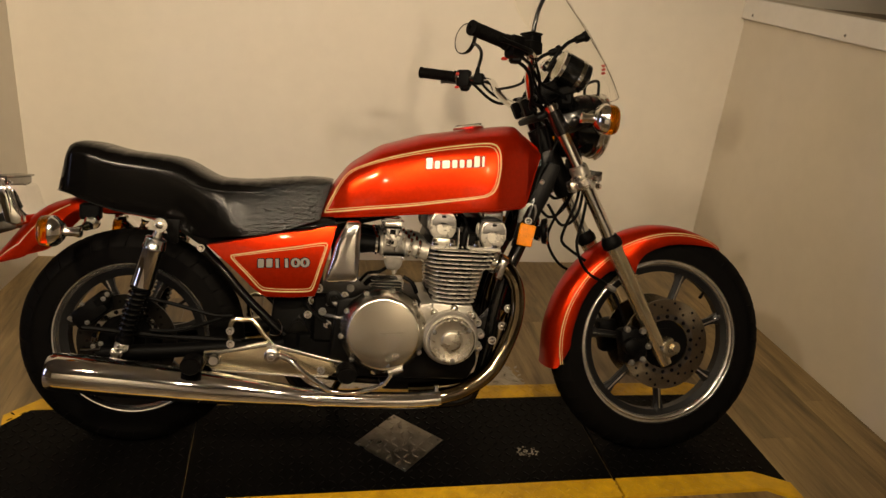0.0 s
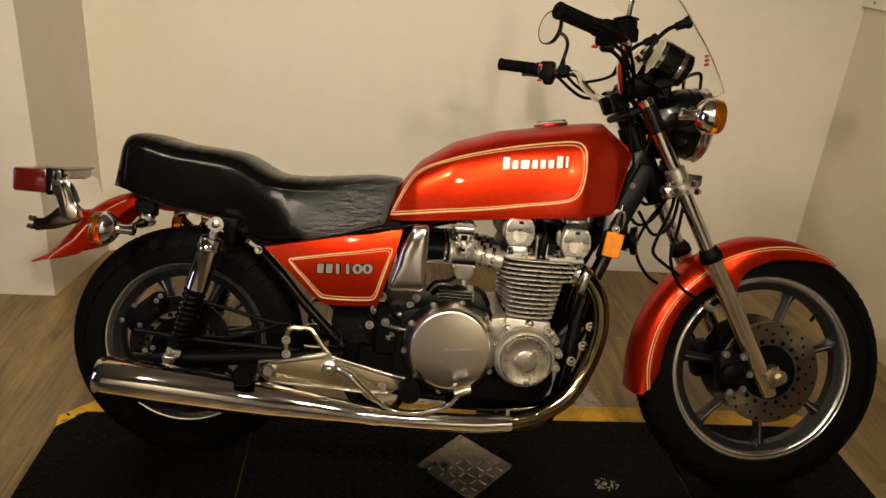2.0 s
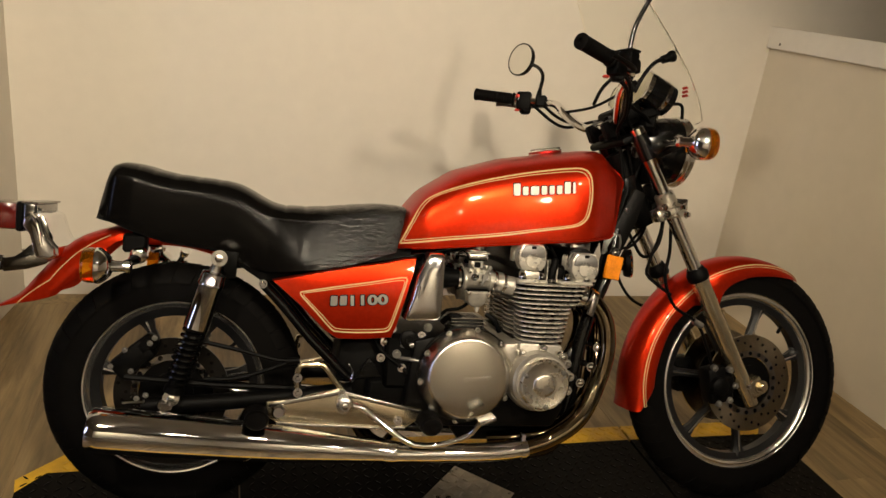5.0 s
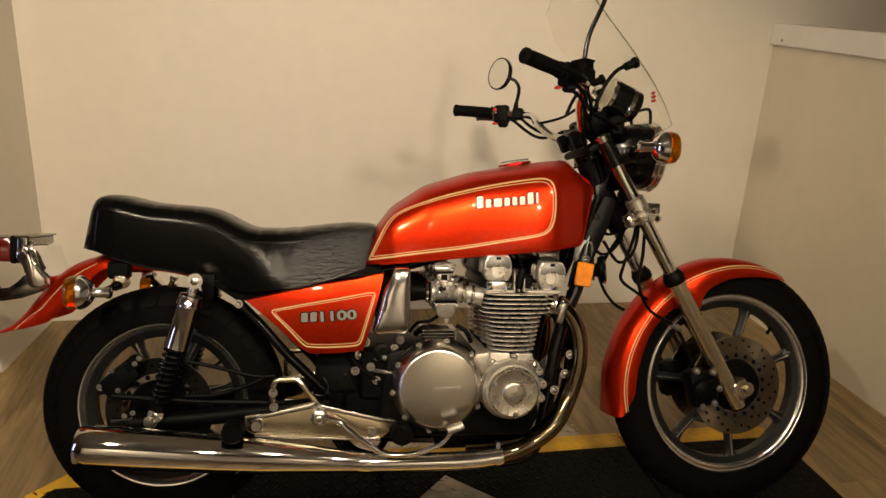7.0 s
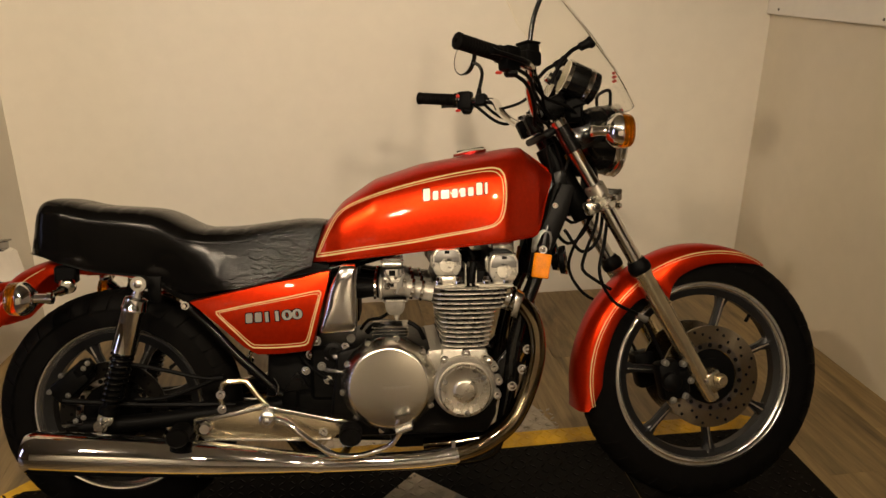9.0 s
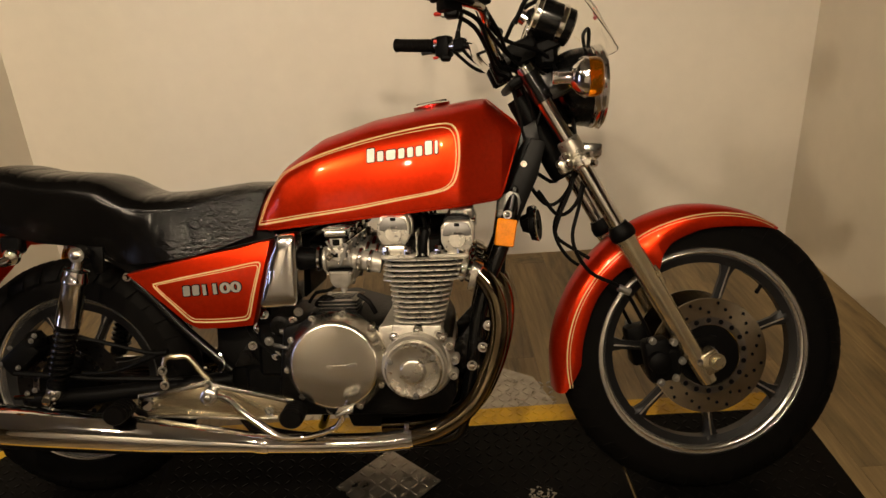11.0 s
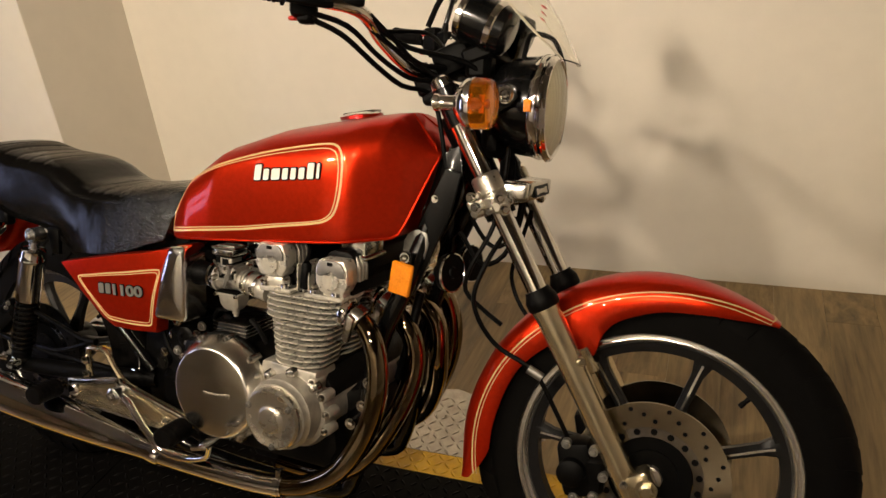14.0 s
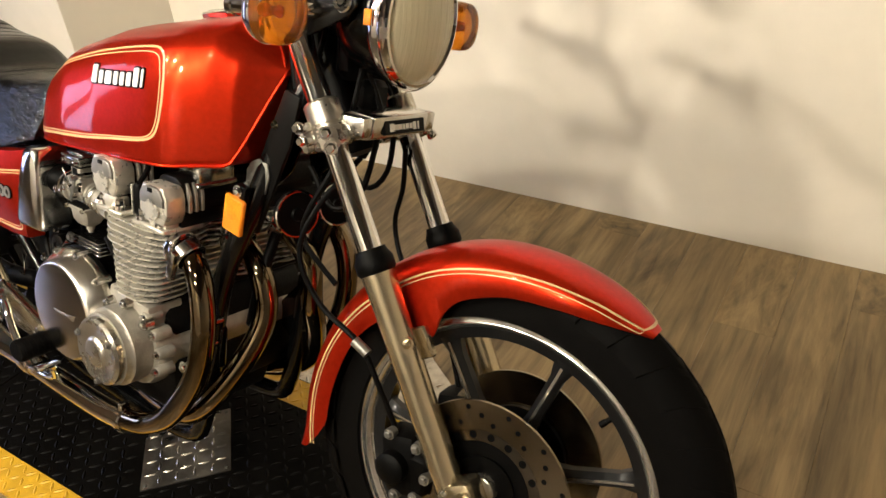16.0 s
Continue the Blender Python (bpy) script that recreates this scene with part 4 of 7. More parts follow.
# ---- side panels
PANEL = [(0.221, 0.600), (0.30, 0.618), (0.42, 0.643), (0.50, 0.656), (0.545, 0.668), (0.572, 0.671), (0.566, 0.640), (0.548, 0.57), (0.530, 0.50), (0.519, 0.468), (0.45, 0.462), (0.385, 0.461), (0.352, 0.482), (0.292, 0.541)]


def panel_y(x, z):
    u, v = (x - 0.43) / 0.2, (z - 0.57) / 0.12
    return -(0.153 - 0.010 * u * u - 0.022 * v * v)


def side_panel(side):
    rings = []
    for k, (s, inset) in enumerate(((1.0, 0.035), (1.0, 0.006), (0.985, 0.0), (0.93, 0.0), (0.7, 0.0), (0.4, 0.0), (0.03, 0.0))):
        rings.append([Vector((0.43 + (x - 0.43) * s, side * -(panel_y(0.43 + (x - 0.43) * s, 0.57 + (z - 0.57) * s) + inset), 0.57 + (z - 0.57) * s)) for x, z in PANEL])
    return moved(VIEWSLIDE, loft(rings)) if side < 0 else moved(VIEWSLIDE_FAR, loft(rings))


VIEWSLIDE = Matrix.Translation((0.012, -0.050, 0.022)) @ Matrix.Scale(0.975, 4)      # slid and scaled along the view lines to keep the outline
VIEWSLIDE_FAR = Matrix.Translation((0.012, 0.050, 0.022)) @ Matrix.Scale(0.975, 4)
sp = part("side_panel", side_panel(-1), RED, bike, "red painted side panel with gold pinstripe", 35)
part("side_panel", side_panel(1), RED, bike, "red painted side panel", 35)
LOOP2 = [(0.294, 0.577), (0.38, 0.594), (0.46, 0.608), (0.535, 0.622), (0.547, 0.619), (0.546, 0.607), (0.53, 0.55), (0.516, 0.50), (0.508, 0.487), (0.49, 0.483), (0.43, 0.480), (0.385, 0.481), (0.368, 0.487), (0.33, 0.528), (0.29, 0.57), (0.294, 0.577)]
for f1, f2, wd in ((1, 1, 0.0034), (0.95, 0.90, 0.0017)):
    line = spline([(0.435 + (x - 0.435) * f1, 0, 0.553 + (z - 0.553) * f2) for x, z in LOOP2], 0.01)
    p = [Vector((v.x, panel_y(v.x, v.z), v.z)) for v in line]
    part("pinstripe", moved(VIEWSLIDE, ribbon(p, [Vector((0, -1, 0))] * len(p), wd)), GOLD, sp, "gold pinstripe")


def panel_place(x, z):
    return VIEWSLIDE @ Vector((x, panel_y(x, z), z))


badge_blocks([(0.0165, 0.024), (0.0165, 0.024)], 0.0062, (0.362, 0.546), 0.075, panel_place, 0.0022, SILVERMARK, sp, BLACKMATT)


def figures(text, size, bold, depth, width, place, mat, name, label):
    """Raised figures in the built-in font, stretched to a width."""
    fc = bpy.data.curves.new(name, "FONT")
    fc.body, fc.size, fc.extrude, fc.offset = text, size, depth, bold
    fo = new(name, fc)
    me = bpy.data.meshes.new_from_object(fo.evaluated_get(bpy.context.evaluated_depsgraph_get()))
    bpy.data.objects.remove(fo)
    me.materials.clear()
    me.materials.append(mat)
    lo, hi = min(v.co.x for v in me.vertices), max(v.co.x for v in me.vertices)
    for v in me.vertices:
        v.co = place @ Vector(((v.co.x - lo) * width / (hi - lo), v.co.y, v.co.z))
    num = new(name, me)
    num.parent = sp
    return tagged(num, label)


TILT = pose(0, 0, 0, 0, -4.3, 0) @ pose(0, 0, 0, 90, 0, 0)
figures("1100", 0.033, 0.0011, 0.0014, 0.092, VIEWSLIDE @ Matrix.Translation((0.411, -0.1548, 0.5495)) @ TILT, SILVERMARK, "number_badge", "raised silver figures 1100")
figures("1100", 0.033, 0.0030, 0.0006, 0.096, VIEWSLIDE @ Matrix.Translation((0.409, -0.1540, 0.5495)) @ TILT, BLACKMATT, "number_edge", "black edge round the figures 1100")

# ---- engine
def S(geo):
    return moved(STEER, geo)


def Y(a, b):
    return (0, b - a, 0)


engine = part("crankcase", joined(prism([(0.56, 0.30), (0.60, 0.25), (0.96, 0.25), (0.985, 0.30), (0.97, 0.44), (0.95, 0.47), (0.80, 0.47), (0.70, 0.50), (0.58, 0.47)], -0.165, 0.165, 0.012),
                                  prism([(0.70, 0.25), (0.72, 0.195), (0.93, 0.195), (0.95, 0.25)], -0.10, 0.10, 0.01)), ENGINEBLACK, bike, "dark cast engine case")
# Same casting as upper_case; black here stands for the shade between the pipes.
part("middle_case", prism([(0.838, 0.40), (0.843, 0.476), (0.950, 0.472), (0.952, 0.44), (0.944, 0.40)], -0.126, 0.190, 0.006), ENGINEBLACK, engine, "middle of the engine case, its shade put into the black")
part("upper_case", joined(prism([(0.838, 0.40), (0.843, 0.478), (0.956, 0.474), (0.958, 0.44), (0.95, 0.40)], -0.196, -0.124, 0.006), prism([(0.80, 0.43), (0.81, 0.47), (0.85, 0.475), (0.85, 0.40)], -0.18, 0.18, 0.006)), CAST, engine, "grey cast upper engine case")
part("case_barrel", lathe([(-0.196, 0.066), (-0.192, 0.076), (-0.18, 0.081), (0.18, 0.081), (0.192, 0.076), (0.196, 0.066)], (0.899, 0, 0.380), (0, 1, 0), 40), CAST, engine)
for k in range(4):
    a = radians(56 - 25 * k)
    p = Vector((0.905 + 0.079 * math.cos(a), -0.198, 0.384 + 0.083 * math.sin(a)))
    lobe = part("case_lobe", lathe([(-0.030, 0.0115), (0.0, 0.0110), (0.003, 0.0090), (0.003, 0.0)], p, (0, -1, 0), 18), CAST, engine)
    part("lobe_bolt", hexbolt(p + Vector((0, -0.003, 0)), (0, -1, 0), 0.0055), CHROME, lobe)
for x, z in ((0.848, 0.452), (0.902, 0.466), (0.958, 0.446), (0.838, 0.415)):
    part("case_boss", joined(lathe([(0, 0.012), (0.016, 0.011)], (x, -0.192, z), (0, -1, 0), 16), hexbolt((x, -0.208, z), (0, -1, 0), 0.007)), POLISH, engine)
cc = Vector((0.710, -0.176, 0.391))
clutch = part("clutch_cover", joined(lathe([(0.0, 0.119), (0.012, 0.120), (0.018, 0.1175), (0.043, 0.1030), (0.048, 0.0990), (0.050, 0.0955), (0.050, 0.0)], cc, (0, -1, 0), 64)), BRUSHED, bike, "brushed alloy round clutch cover")
part("cover_face", lathe([(0.0, 0.0945), (0.0006, 0.0900), (0.0020, 0.0720), (0.0031, 0.0540), (0.0039, 0.0380), (0.0043, 0.0200), (0.0044, 0.0)], cc + Vector((0, -0.050, 0)), (0, -1, 0), 56), BRUSHEDFACE, clutch, "darker brushed cover face")
part("gasket", lathe([(-0.006, 0.121), (0.003, 0.121)], cc, (0, -1, 0), 48), BLACKMATT, clutch)
for k in range(10):
    a = radians(8 + 36 * k)
    p = cc + Vector((math.cos(a) * 0.116, -0.006, math.sin(a) * 0.116))
    part("cover_bolt", joined(lathe([(-0.012, 0.0092), (0.014, 0.0085), (0.016, 0.0075)], p, (0, -1, 0), 14), hexbolt(p + Vector((0, -0.015, 0)), (0, -1, 0), 0.0052)), POLISH, clutch)
for k, (w, h) in enumerate(((0.009, 0.010), (0.006, 0.007), (0.009, 0.007), (0.006, 0.007), (0.006, 0.007), (0.006, 0.007), (0.006, 0.010), (0.003, 0.010))):
    part("cover_bar", box((0.700 + k * 0.0088, -0.2306, 0.390 + k * 0.0006), (w, 0.0030, h), bevel=0.0003), BRUSHED, clutch)
part("filler_plug", lathe([(0, 0.016), (0.006, 0.015), (0.006, 0.011), (0.002, 0.010)], (0.70, -0.206, 0.291), (0, -1, 0), 24), ENGINEBLACK, clutch)
pc = Vector((0.894, -0.245, 0.387))
pulser = part("ignition_cover", lathe([(0.0, 0.064), (0.012, 0.064), (0.017, 0.060), (0.0175, 0.056), (0.0165, 0.054), (0.0165, 0.030), (0.0215, 0.026), (0.0225, 0.022), (0.0225, 0.0)], pc, (0, -1, 0), 48), CLAMPALLOY, bike, "satin alloy round ignition cover")
part("cover_flange", lathe([(-0.05, 0.074), (-0.014, 0.074), (-0.010, 0.070), (0.0, 0.0685)], pc, (0, -1, 0), 40), CAST, pulser)
for a in (35, 155, 275):
    part("cover_bolt", hexbolt(pc + Vector((math.cos(radians(a)) * 0.055, -0.019, math.sin(radians(a)) * 0.055)), (0, -1, 0), 0.0045), DULLMETAL, pulser)

# cylinder block and head: thin fins over a core blackened for the shaded gaps, two cam towers with a gap between them
cyl = part("cylinder_block", joined(box((0.905, 0, 0.53), (0.096, 0.344, 0.14), bevel=0.01)), ENGINEBLACK, bike, "air-cooled four-cylinder block")
head = part("cylinder_head", joined(box((0.918, 0, 0.605), (0.15, 0.350, 0.055), bevel=0.008), box((0.918, 0, 0.65), (0.09, 0.33, 0.05), bevel=0.008)), ENGINEBLACK, bike, "cast alloy cylinder head")


def fin_plate(x0, x1, z, th, scallop):
    n, half = 48, 0.206
    side = [-half + 2 * half * i / n for i in range(n + 1)]
    dip = [(0.5 + 0.5 * math.cos((y + half) / (half / 2) * 2 * math.pi)) ** 4 * scallop for y in side]
    rad = 0.034
    dip = [d + rad - math.sqrt(max(0.0, rad ** 2 - max(0.0, abs(y) - (half - rad)) ** 2)) * 1.0 for d, y in zip(dip, side)]
    dip = [min(d, (x1 - x0) * 0.3) for d in dip]
    rim = [(x1 - d, y) for d, y in zip(dip, side)] + [(x0 + d, y) for d, y in zip(reversed(dip), reversed(side))]
    m = len(rim)
    vs = [(x, y, z - th) for x, y in rim] + [(x, y, z + th) for x, y in rim]
    return vs, [tuple(reversed(range(m))), tuple(range(m, 2 * m))] + [(i, (i + 1) % m, m + (i + 1) % m, m + i) for i in range(m)]


for k in range(13):
    z = 0.4835 + 0.0119 * k
    upper = z > 0.574
    x0 = lerp_table([(0.48, 0.846), (0.573, 0.838), (0.576, 0.824), (0.63, 0.828)], z)
    x1 = lerp_table([(0.48, 0.962), (0.573, 0.982), (0.576, 1.000), (0.63, 1.018)], z)
    part("fin", fin_plate(x0, x1, z, 0.0015, 0.010), FINALLOY, head if upper else cyl, sharp=30)
for s in (-1, 1):
    for x0, x1 in ((0.826, 0.902), (0.934, 1.022)):
        part("head_pad", box(((x0 + x1) / 2, s * 0.165, 0.634), (x1 - x0, 0.082, 0.010), bevel=0.003), FINALLOY, head)
    for x in (0.905, 0.918, 0.931):
        part("head_fin", box((x, s * 0.150, 0.660), (0.003, 0.07, 0.055), bevel=0.0006), FINALLOY, head)
# Covers coloured black to stand for the tank's shade on the alloy.
camcover = part("cam_cover", joined(*[prism([(x - 0.030, 0.636), (x - 0.021, 0.660), (x - 0.034, 0.678), (x - 0.030, 0.714), (x - 0.016, 0.722), (x + 0.016, 0.722), (x + 0.030, 0.714), (x + 0.034, 0.678), (x + 0.021, 0.660), (x + 0.030, 0.636)], -0.172, 0.172, 0.004) for x in (0.857, 0.996)],
                                    box((0.925, 0.02, 0.692), (0.10, 0.06, 0.03), bevel=0.006)), ENGINEBLACK, bike, "twin alloy cam covers, tank shade put into their colour")
part("air_valve_cover", joined(box((1.006, -0.105, 0.724), (0.056, 0.075, 0.036), bevel=0.006, seg=2), box((1.006, -0.105, 0.706), (0.064, 0.083, 0.010), bevel=0.003)), POLISH, camcover, "boxy alloy valve cover")
for x, zc in ((0.857, 0.693), (0.998, 0.677)):
    for s in (-1, 1):
        octo = [(x + dx, zc + dz) for dx, dz in ((-0.036, -0.012), (-0.026, -0.031), (0.026, -0.031), (0.036, -0.012), (0.036, 0.016), (0.027, 0.034), (-0.027, 0.034), (-0.036, 0.016))]
        y0, y1 = (-0.206, -0.168) if s < 0 else (0.168, 0.206)
        part("cam_end_cap", prism(octo, y0, y1, 0.004, 2), FINALLOY, camcover, "octagonal alloy end cap")
        ye = y0 - 0.004 if s < 0 else y1 - 0.004
        part("cap_cover", prism([(x - 0.031, zc + 0.002), (x + 0.031, zc + 0.002), (x + 0.031, zc + 0.016), (x + 0.023, zc + 0.030), (x + 0.010, zc + 0.033), (x - 0.010, zc + 0.033), (x - 0.023, zc + 0.030), (x - 0.031, zc + 0.016)], ye, ye + 0.008, 0.0025), GREYPAINT, camcover, "grey upper cap half")
        part("cap_half_moon", lathe([(0, 0.019), (0.003, 0.018), (0.003, 0.0)], (x, ye + (0.003 if s < 0 else 0.005), zc - 0.006), (0, s, 0), 24), FINALLOY, camcover)
        part("cap_socket", box((x, ye + (0.001 if s < 0 else 0.007), zc + 0.027), (0.012, 0.006, 0.007), bevel=0.001), BLACKMATT, camcover)
        for k in range(3):
            yr = s * (0.160 - 0.012 * k)
            part("cap_rib", prism([(x + dx * 1.06, zc + dz * 1.06) for dx, dz in ((-0.036, -0.012), (0.036, -0.012), (0.036, 0.016), (0.027, 0.034), (-0.027, 0.034), (-0.036, 0.016))], yr - 0.003, yr + 0.003, 0.001), CAST, camcover)
        part("tower_foot", joined(box((x, s * 0.186, 0.648), (0.050, 0.030, 0.026), bevel=0.008, seg=2)), FINALLOY, camcover)
for x, z in ((0.838, 0.640), (0.886, 0.640), (0.955, 0.640), (1.005, 0.640)):
    part("head_bolt", joined(lathe([(0, 0.011), (0.006, 0.010)], (x, -0.196, z), (0, 0, 1), 16), hexbolt((x, -0.196, z + 0.006), (0, 0, 1), 0.008, 0.010)), CHROME, head)
for k, y in enumerate((-0.165, -0.055, 0.055, 0.165)):
    part("plug_lead", joined(lathe([(0, 0.011), (0.05, 0.010), (0.055, 0.006)], (0.918, y - 0.012, 0.640), (0.15, -0.1, 1), 12), tube([(0.926, y - 0.017, 0.694), (0.92, y * 0.97, 0.716), (0.90, y * 0.9, 0.735), (0.86, y * 0.6, 0.745)], 0.0045, 8)), BLACKMATT, engine)
part("breather_cover", joined(box((0.715, -0.115, 0.505), (0.085, 0.10, 0.05), bevel=0.012, seg=2)), ENGINEBLACK, engine)
for k in range(4):
    part("breather_rib", box((0.715, -0.115, 0.505 + 0.008 * k), (0.092, 0.107, 0.002), bevel=0.0006), POLISH, engine)
for y0 in (-0.115, 0.10):
    part("engine_mount", prism([(0.97, 0.40), (1.02, 0.455), (1.055, 0.44), (1.05, 0.36), (1.0, 0.33), (0.965, 0.36)], y0, y0 + 0.015, 0.004), BLACKPAINT, bike)
for x, z in ((1.062, 0.466), (1.048, 0.415), (1.022, 0.372)):
    part("mount_bolt", joined(lathe([(0, 0.008), (0.05, 0.008)], (x, -0.122, z), (0, -1, 0), 12), hexbolt((x, -0.172, z), (0, -1, 0), 0.008)), CHROME, engine)

# ---- carburettors
for k, y in enumerate((-0.165, -0.055, 0.055, 0.165)):
    c = Vector((0.728, y, 0.628))

    def at(x, y0, z):
        return c + Vector((x, y0, z))

    cb = part("carburettor", joined(box(at(-0.002, 0, 0.012), (0.052, 0.046, 0.036), bevel=0.004, seg=2), box(at(-0.006, 0, 0.040), (0.032, 0.034, 0.030), bevel=0.005, seg=2),
                                    lathe([(-0.040, 0.0235), (-0.037, 0.0285), (-0.031, 0.0285), (-0.029, 0.0235), (-0.024, 0.0225), (0.026, 0.0215), (0.030, 0.0250), (0.036, 0.0250), (0.037, 0.020)], c, (1, 0, 0), 28),
                                    box(at(0.000, -0.024, 0.020), (0.046, 0.006, 0.005), bevel=0.001), box(at(0.000, -0.024, 0.003), (0.050, 0.006, 0.005), bevel=0.001)), CAST, bike, "cast alloy carburettor")
    part("carb_top", joined(box(at(-0.006, 0, 0.060), (0.050, 0.046, 0.014), bevel=0.003, seg=2), box(at(-0.006, 0, 0.0695), (0.058, 0.052, 0.0045), bevel=0.001), box(at(-0.006, -0.012, 0.0735), (0.044, 0.004, 0.004), bevel=0.001), box(at(-0.006, 0.012, 0.0735), (0.044, 0.004, 0.004), bevel=0.001)), POLISH, cb)
    part("top_seal", box(at(-0.006, 0, 0.0515), (0.046, 0.044, 0.0035), bevel=0.001), BLACKMATT, cb)
    # Flat black patches on the casting paint the shade of its crevices.
    part("recess_shade", joined(box(at(-0.010, -0.0235, 0.0115), (0.016, 0.002, 0.010)), box(at(0.014, -0.0235, 0.0115), (0.012, 0.002, 0.010)), box(at(-0.006, -0.0172, 0.040), (0.016, 0.0015, 0.014))), BLACKMATT, cb, "black patches for shaded recesses in the casting")
    part("bowl_seal", box(at(0.0, 0, -0.0235), (0.056, 0.050, 0.003), bevel=0.0008), BLACKMATT, cb)
    part("float_bowl", joined(box(at(0.0, 0, -0.0285), (0.062, 0.052, 0.006), bevel=0.001), loft([[at(dx * w, dy * w, z) for dx, dy in ((-0.026, -0.018), (-0.020, -0.023), (0.020, -0.023), (0.026, -0.018), (0.026, 0.018), (0.020, 0.023), (-0.020, 0.023), (-0.026, 0.018))] for z, w in ((-0.031, 1.0), (-0.052, 0.88), (-0.062, 0.66), (-0.066, 0.45))]),
                              lathe([(0, 0.008), (0.008, 0.0075), (0.009, 0.005), (0.014, 0.005)], at(0.004, 0, -0.066), (0, 0, -1), 10)), CAST, cb)
    for dx, dz in ((-0.026, 0.0605), (0.014, 0.0605), (-0.026, -0.0285), (0.026, -0.0285), (0.002, 0.029), (0.002, -0.004), (-0.023, 0.022), (0.024, 0.022)):
        part("carb_screw", lathe([(0, 0.0042), (0.006, 0.0042), (0.007, 0.003)], at(dx, -0.0235, dz), (0, -1, 0), 8), CHROME, cb)
    lever = part("link_arm", joined(box(at(0.012, -0.034, 0.012), (0.008, 0.003, 0.050), pose(0, 0, 0, 0, 22, 0), bevel=0.001), lathe([(0, 0.007), (0.009, 0.007)], at(0.012, -0.027, 0.012), (0, -1, 0), 14), lathe([(0, 0.0045), (0.012, 0.0045)], at(0.0215, -0.030, 0.036), (0, -1, 0), 10)), DULLMETAL, cb, "zinc throttle lever")
    coil = [at(-0.018 + 0.0055 * math.cos(a * 0.7), -0.032 - 0.00045 * a, 0.010 + 0.0055 * math.sin(a * 0.7)) for a in range(0, 46)]
    part("return_spring", tube(coil, 0.0009, 5, smooth=False), CHROME, lever)
    part("choke_arm", box(at(-0.016, -0.030, 0.030), (0.006, 0.003, 0.036), pose(0, 0, 0, 0, -32, 0), bevel=0.001), POLISH, cb)
    part("intake_boot", lathe([(0, 0.0225), (0.010, 0.0235), (0.018, 0.0205), (0.026, 0.0235), (0.062, 0.0235)], at(0.034, 0, 0), (1, 0, -0.20), 22), CAST, cb, "cast alloy intake stub")
    for q in (0.006, 0.030):
        part("hose_clamp", joined(lathe([(0, 0.0252), (0.0015, 0.0262), (0.0065, 0.0262), (0.008, 0.0252)], at(0.034 + q, 0, -0.2 * q), (1, 0, -0.2), 24), box(at(0.038 + q, -0.028, -0.2 * q), (0.009, 0.008, 0.013), bevel=0.001)), POLISH, cb)
    part("air_boot", lathe([(0, 0.025), (0.02, 0.023), (0.04, 0.026), (0.07, 0.031)], at(-0.040, 0, 0.002), (-1, 0, 0.02), 20), BLACKMATT, cb)
    part("hose_clamp", lathe([(0, 0.0285), (0.006, 0.0285)], at(-0.046, 0, 0.002), (-1, 0, 0.02), 24), CHROME, cb)
part("throttle_shaft", tube([(0.742, -0.20, 0.665), (0.742, 0.2, 0.665)], 0.004, 8, smooth=False), CHROME, bike)
part("air_box", box((0.595, 0, 0.60), (0.08, 0.20, 0.15), bevel=0.012), BLACKMATT, bike, "black air box")
COV = [(0.597, 0.682), (0.602, 0.687), (0.632, 0.688), (0.638, 0.684), (0.640, 0.62), (0.637, 0.530), (0.630, 0.518), (0.553, 0.514), (0.545, 0.520), (0.558, 0.57), (0.572, 0.63)]
CX, CZ = 0.600, 0.600
rings = [[Vector((CX + (x - CX) * f, -y, CZ + (z - CZ) * f)) for x, z in COV] for f, y in ((1.0, 0.100), (1.0, 0.155), (0.985, 0.1605), (0.95, 0.1645), (0.88, 0.1675), (0.75, 0.170), (0.55, 0.172), (0.3, 0.173), (0.05, 0.1735))]
cov = part("air_box_cover", moved(VIEWSLIDE, loft(rings)), SATINCHROME, bike, "chrome air-box side cover", 60)
for k in range(4):
    part("cover_rib", moved(VIEWSLIDE, tube([(0.566 + 0.011 * k, -0.1655, 0.535), (0.574 + 0.010 * k, -0.1698, 0.572), (0.580 + 0.009 * k, -0.1714, 0.605)], 0.0022, 6)), CHROME, cov)

# ---- exhaust
PORTS = [(-0.165, -0.198), (-0.055, -0.135), (0.055, 0.135), (0.165, 0.198)]
for k, (yp, yb) in enumerate(PORTS):
    out = 0.018 if abs(yp) < 0.1 else 0.0
    line = [(1.005, yp, 0.600), (1.045, yp, 0.585), (1.078 + out, yp * 1.05, 0.535), (1.086 + out, yp * 1.08, 0.46), (1.066 + out, (yp + yb) / 2, 0.375), (1.018 + out, yb, 0.287), (0.945 + out, yb, 0.232), (0.87, yb if abs(yb) > 0.15 else yb * 0.85, 0.208), (0.80, yb if abs(yb) > 0.15 else yb * 0.75, 0.20)]
    hp = part("exhaust_header", tube(line, 0.0215, 16, 0.012), HEADERPIPE, bike, "heat-tinted chrome exhaust header pipe")
    part("port_collar", lathe([(0, 0.028), (0.006, 0.031), (0.014, 0.031), (0.018, 0.025)], (1.002, yp, 0.602), (1, 0, -0.35), 24), CHROME, hp)
    part("collar_clamp", joined(lathe([(0, 0.0262), (0.002, 0.0285), (0.022, 0.0285), (0.024, 0.0262)], (1.022, yp, 0.598), (0.85, 0, -0.5), 24, caps=False), prism([(1.030, 0.610), (1.044, 0.600), (1.030, 0.550), (1.016, 0.556)], yp - 0.036, yp - 0.024, 0.002)), POLISH, hp, "polished header clamp")
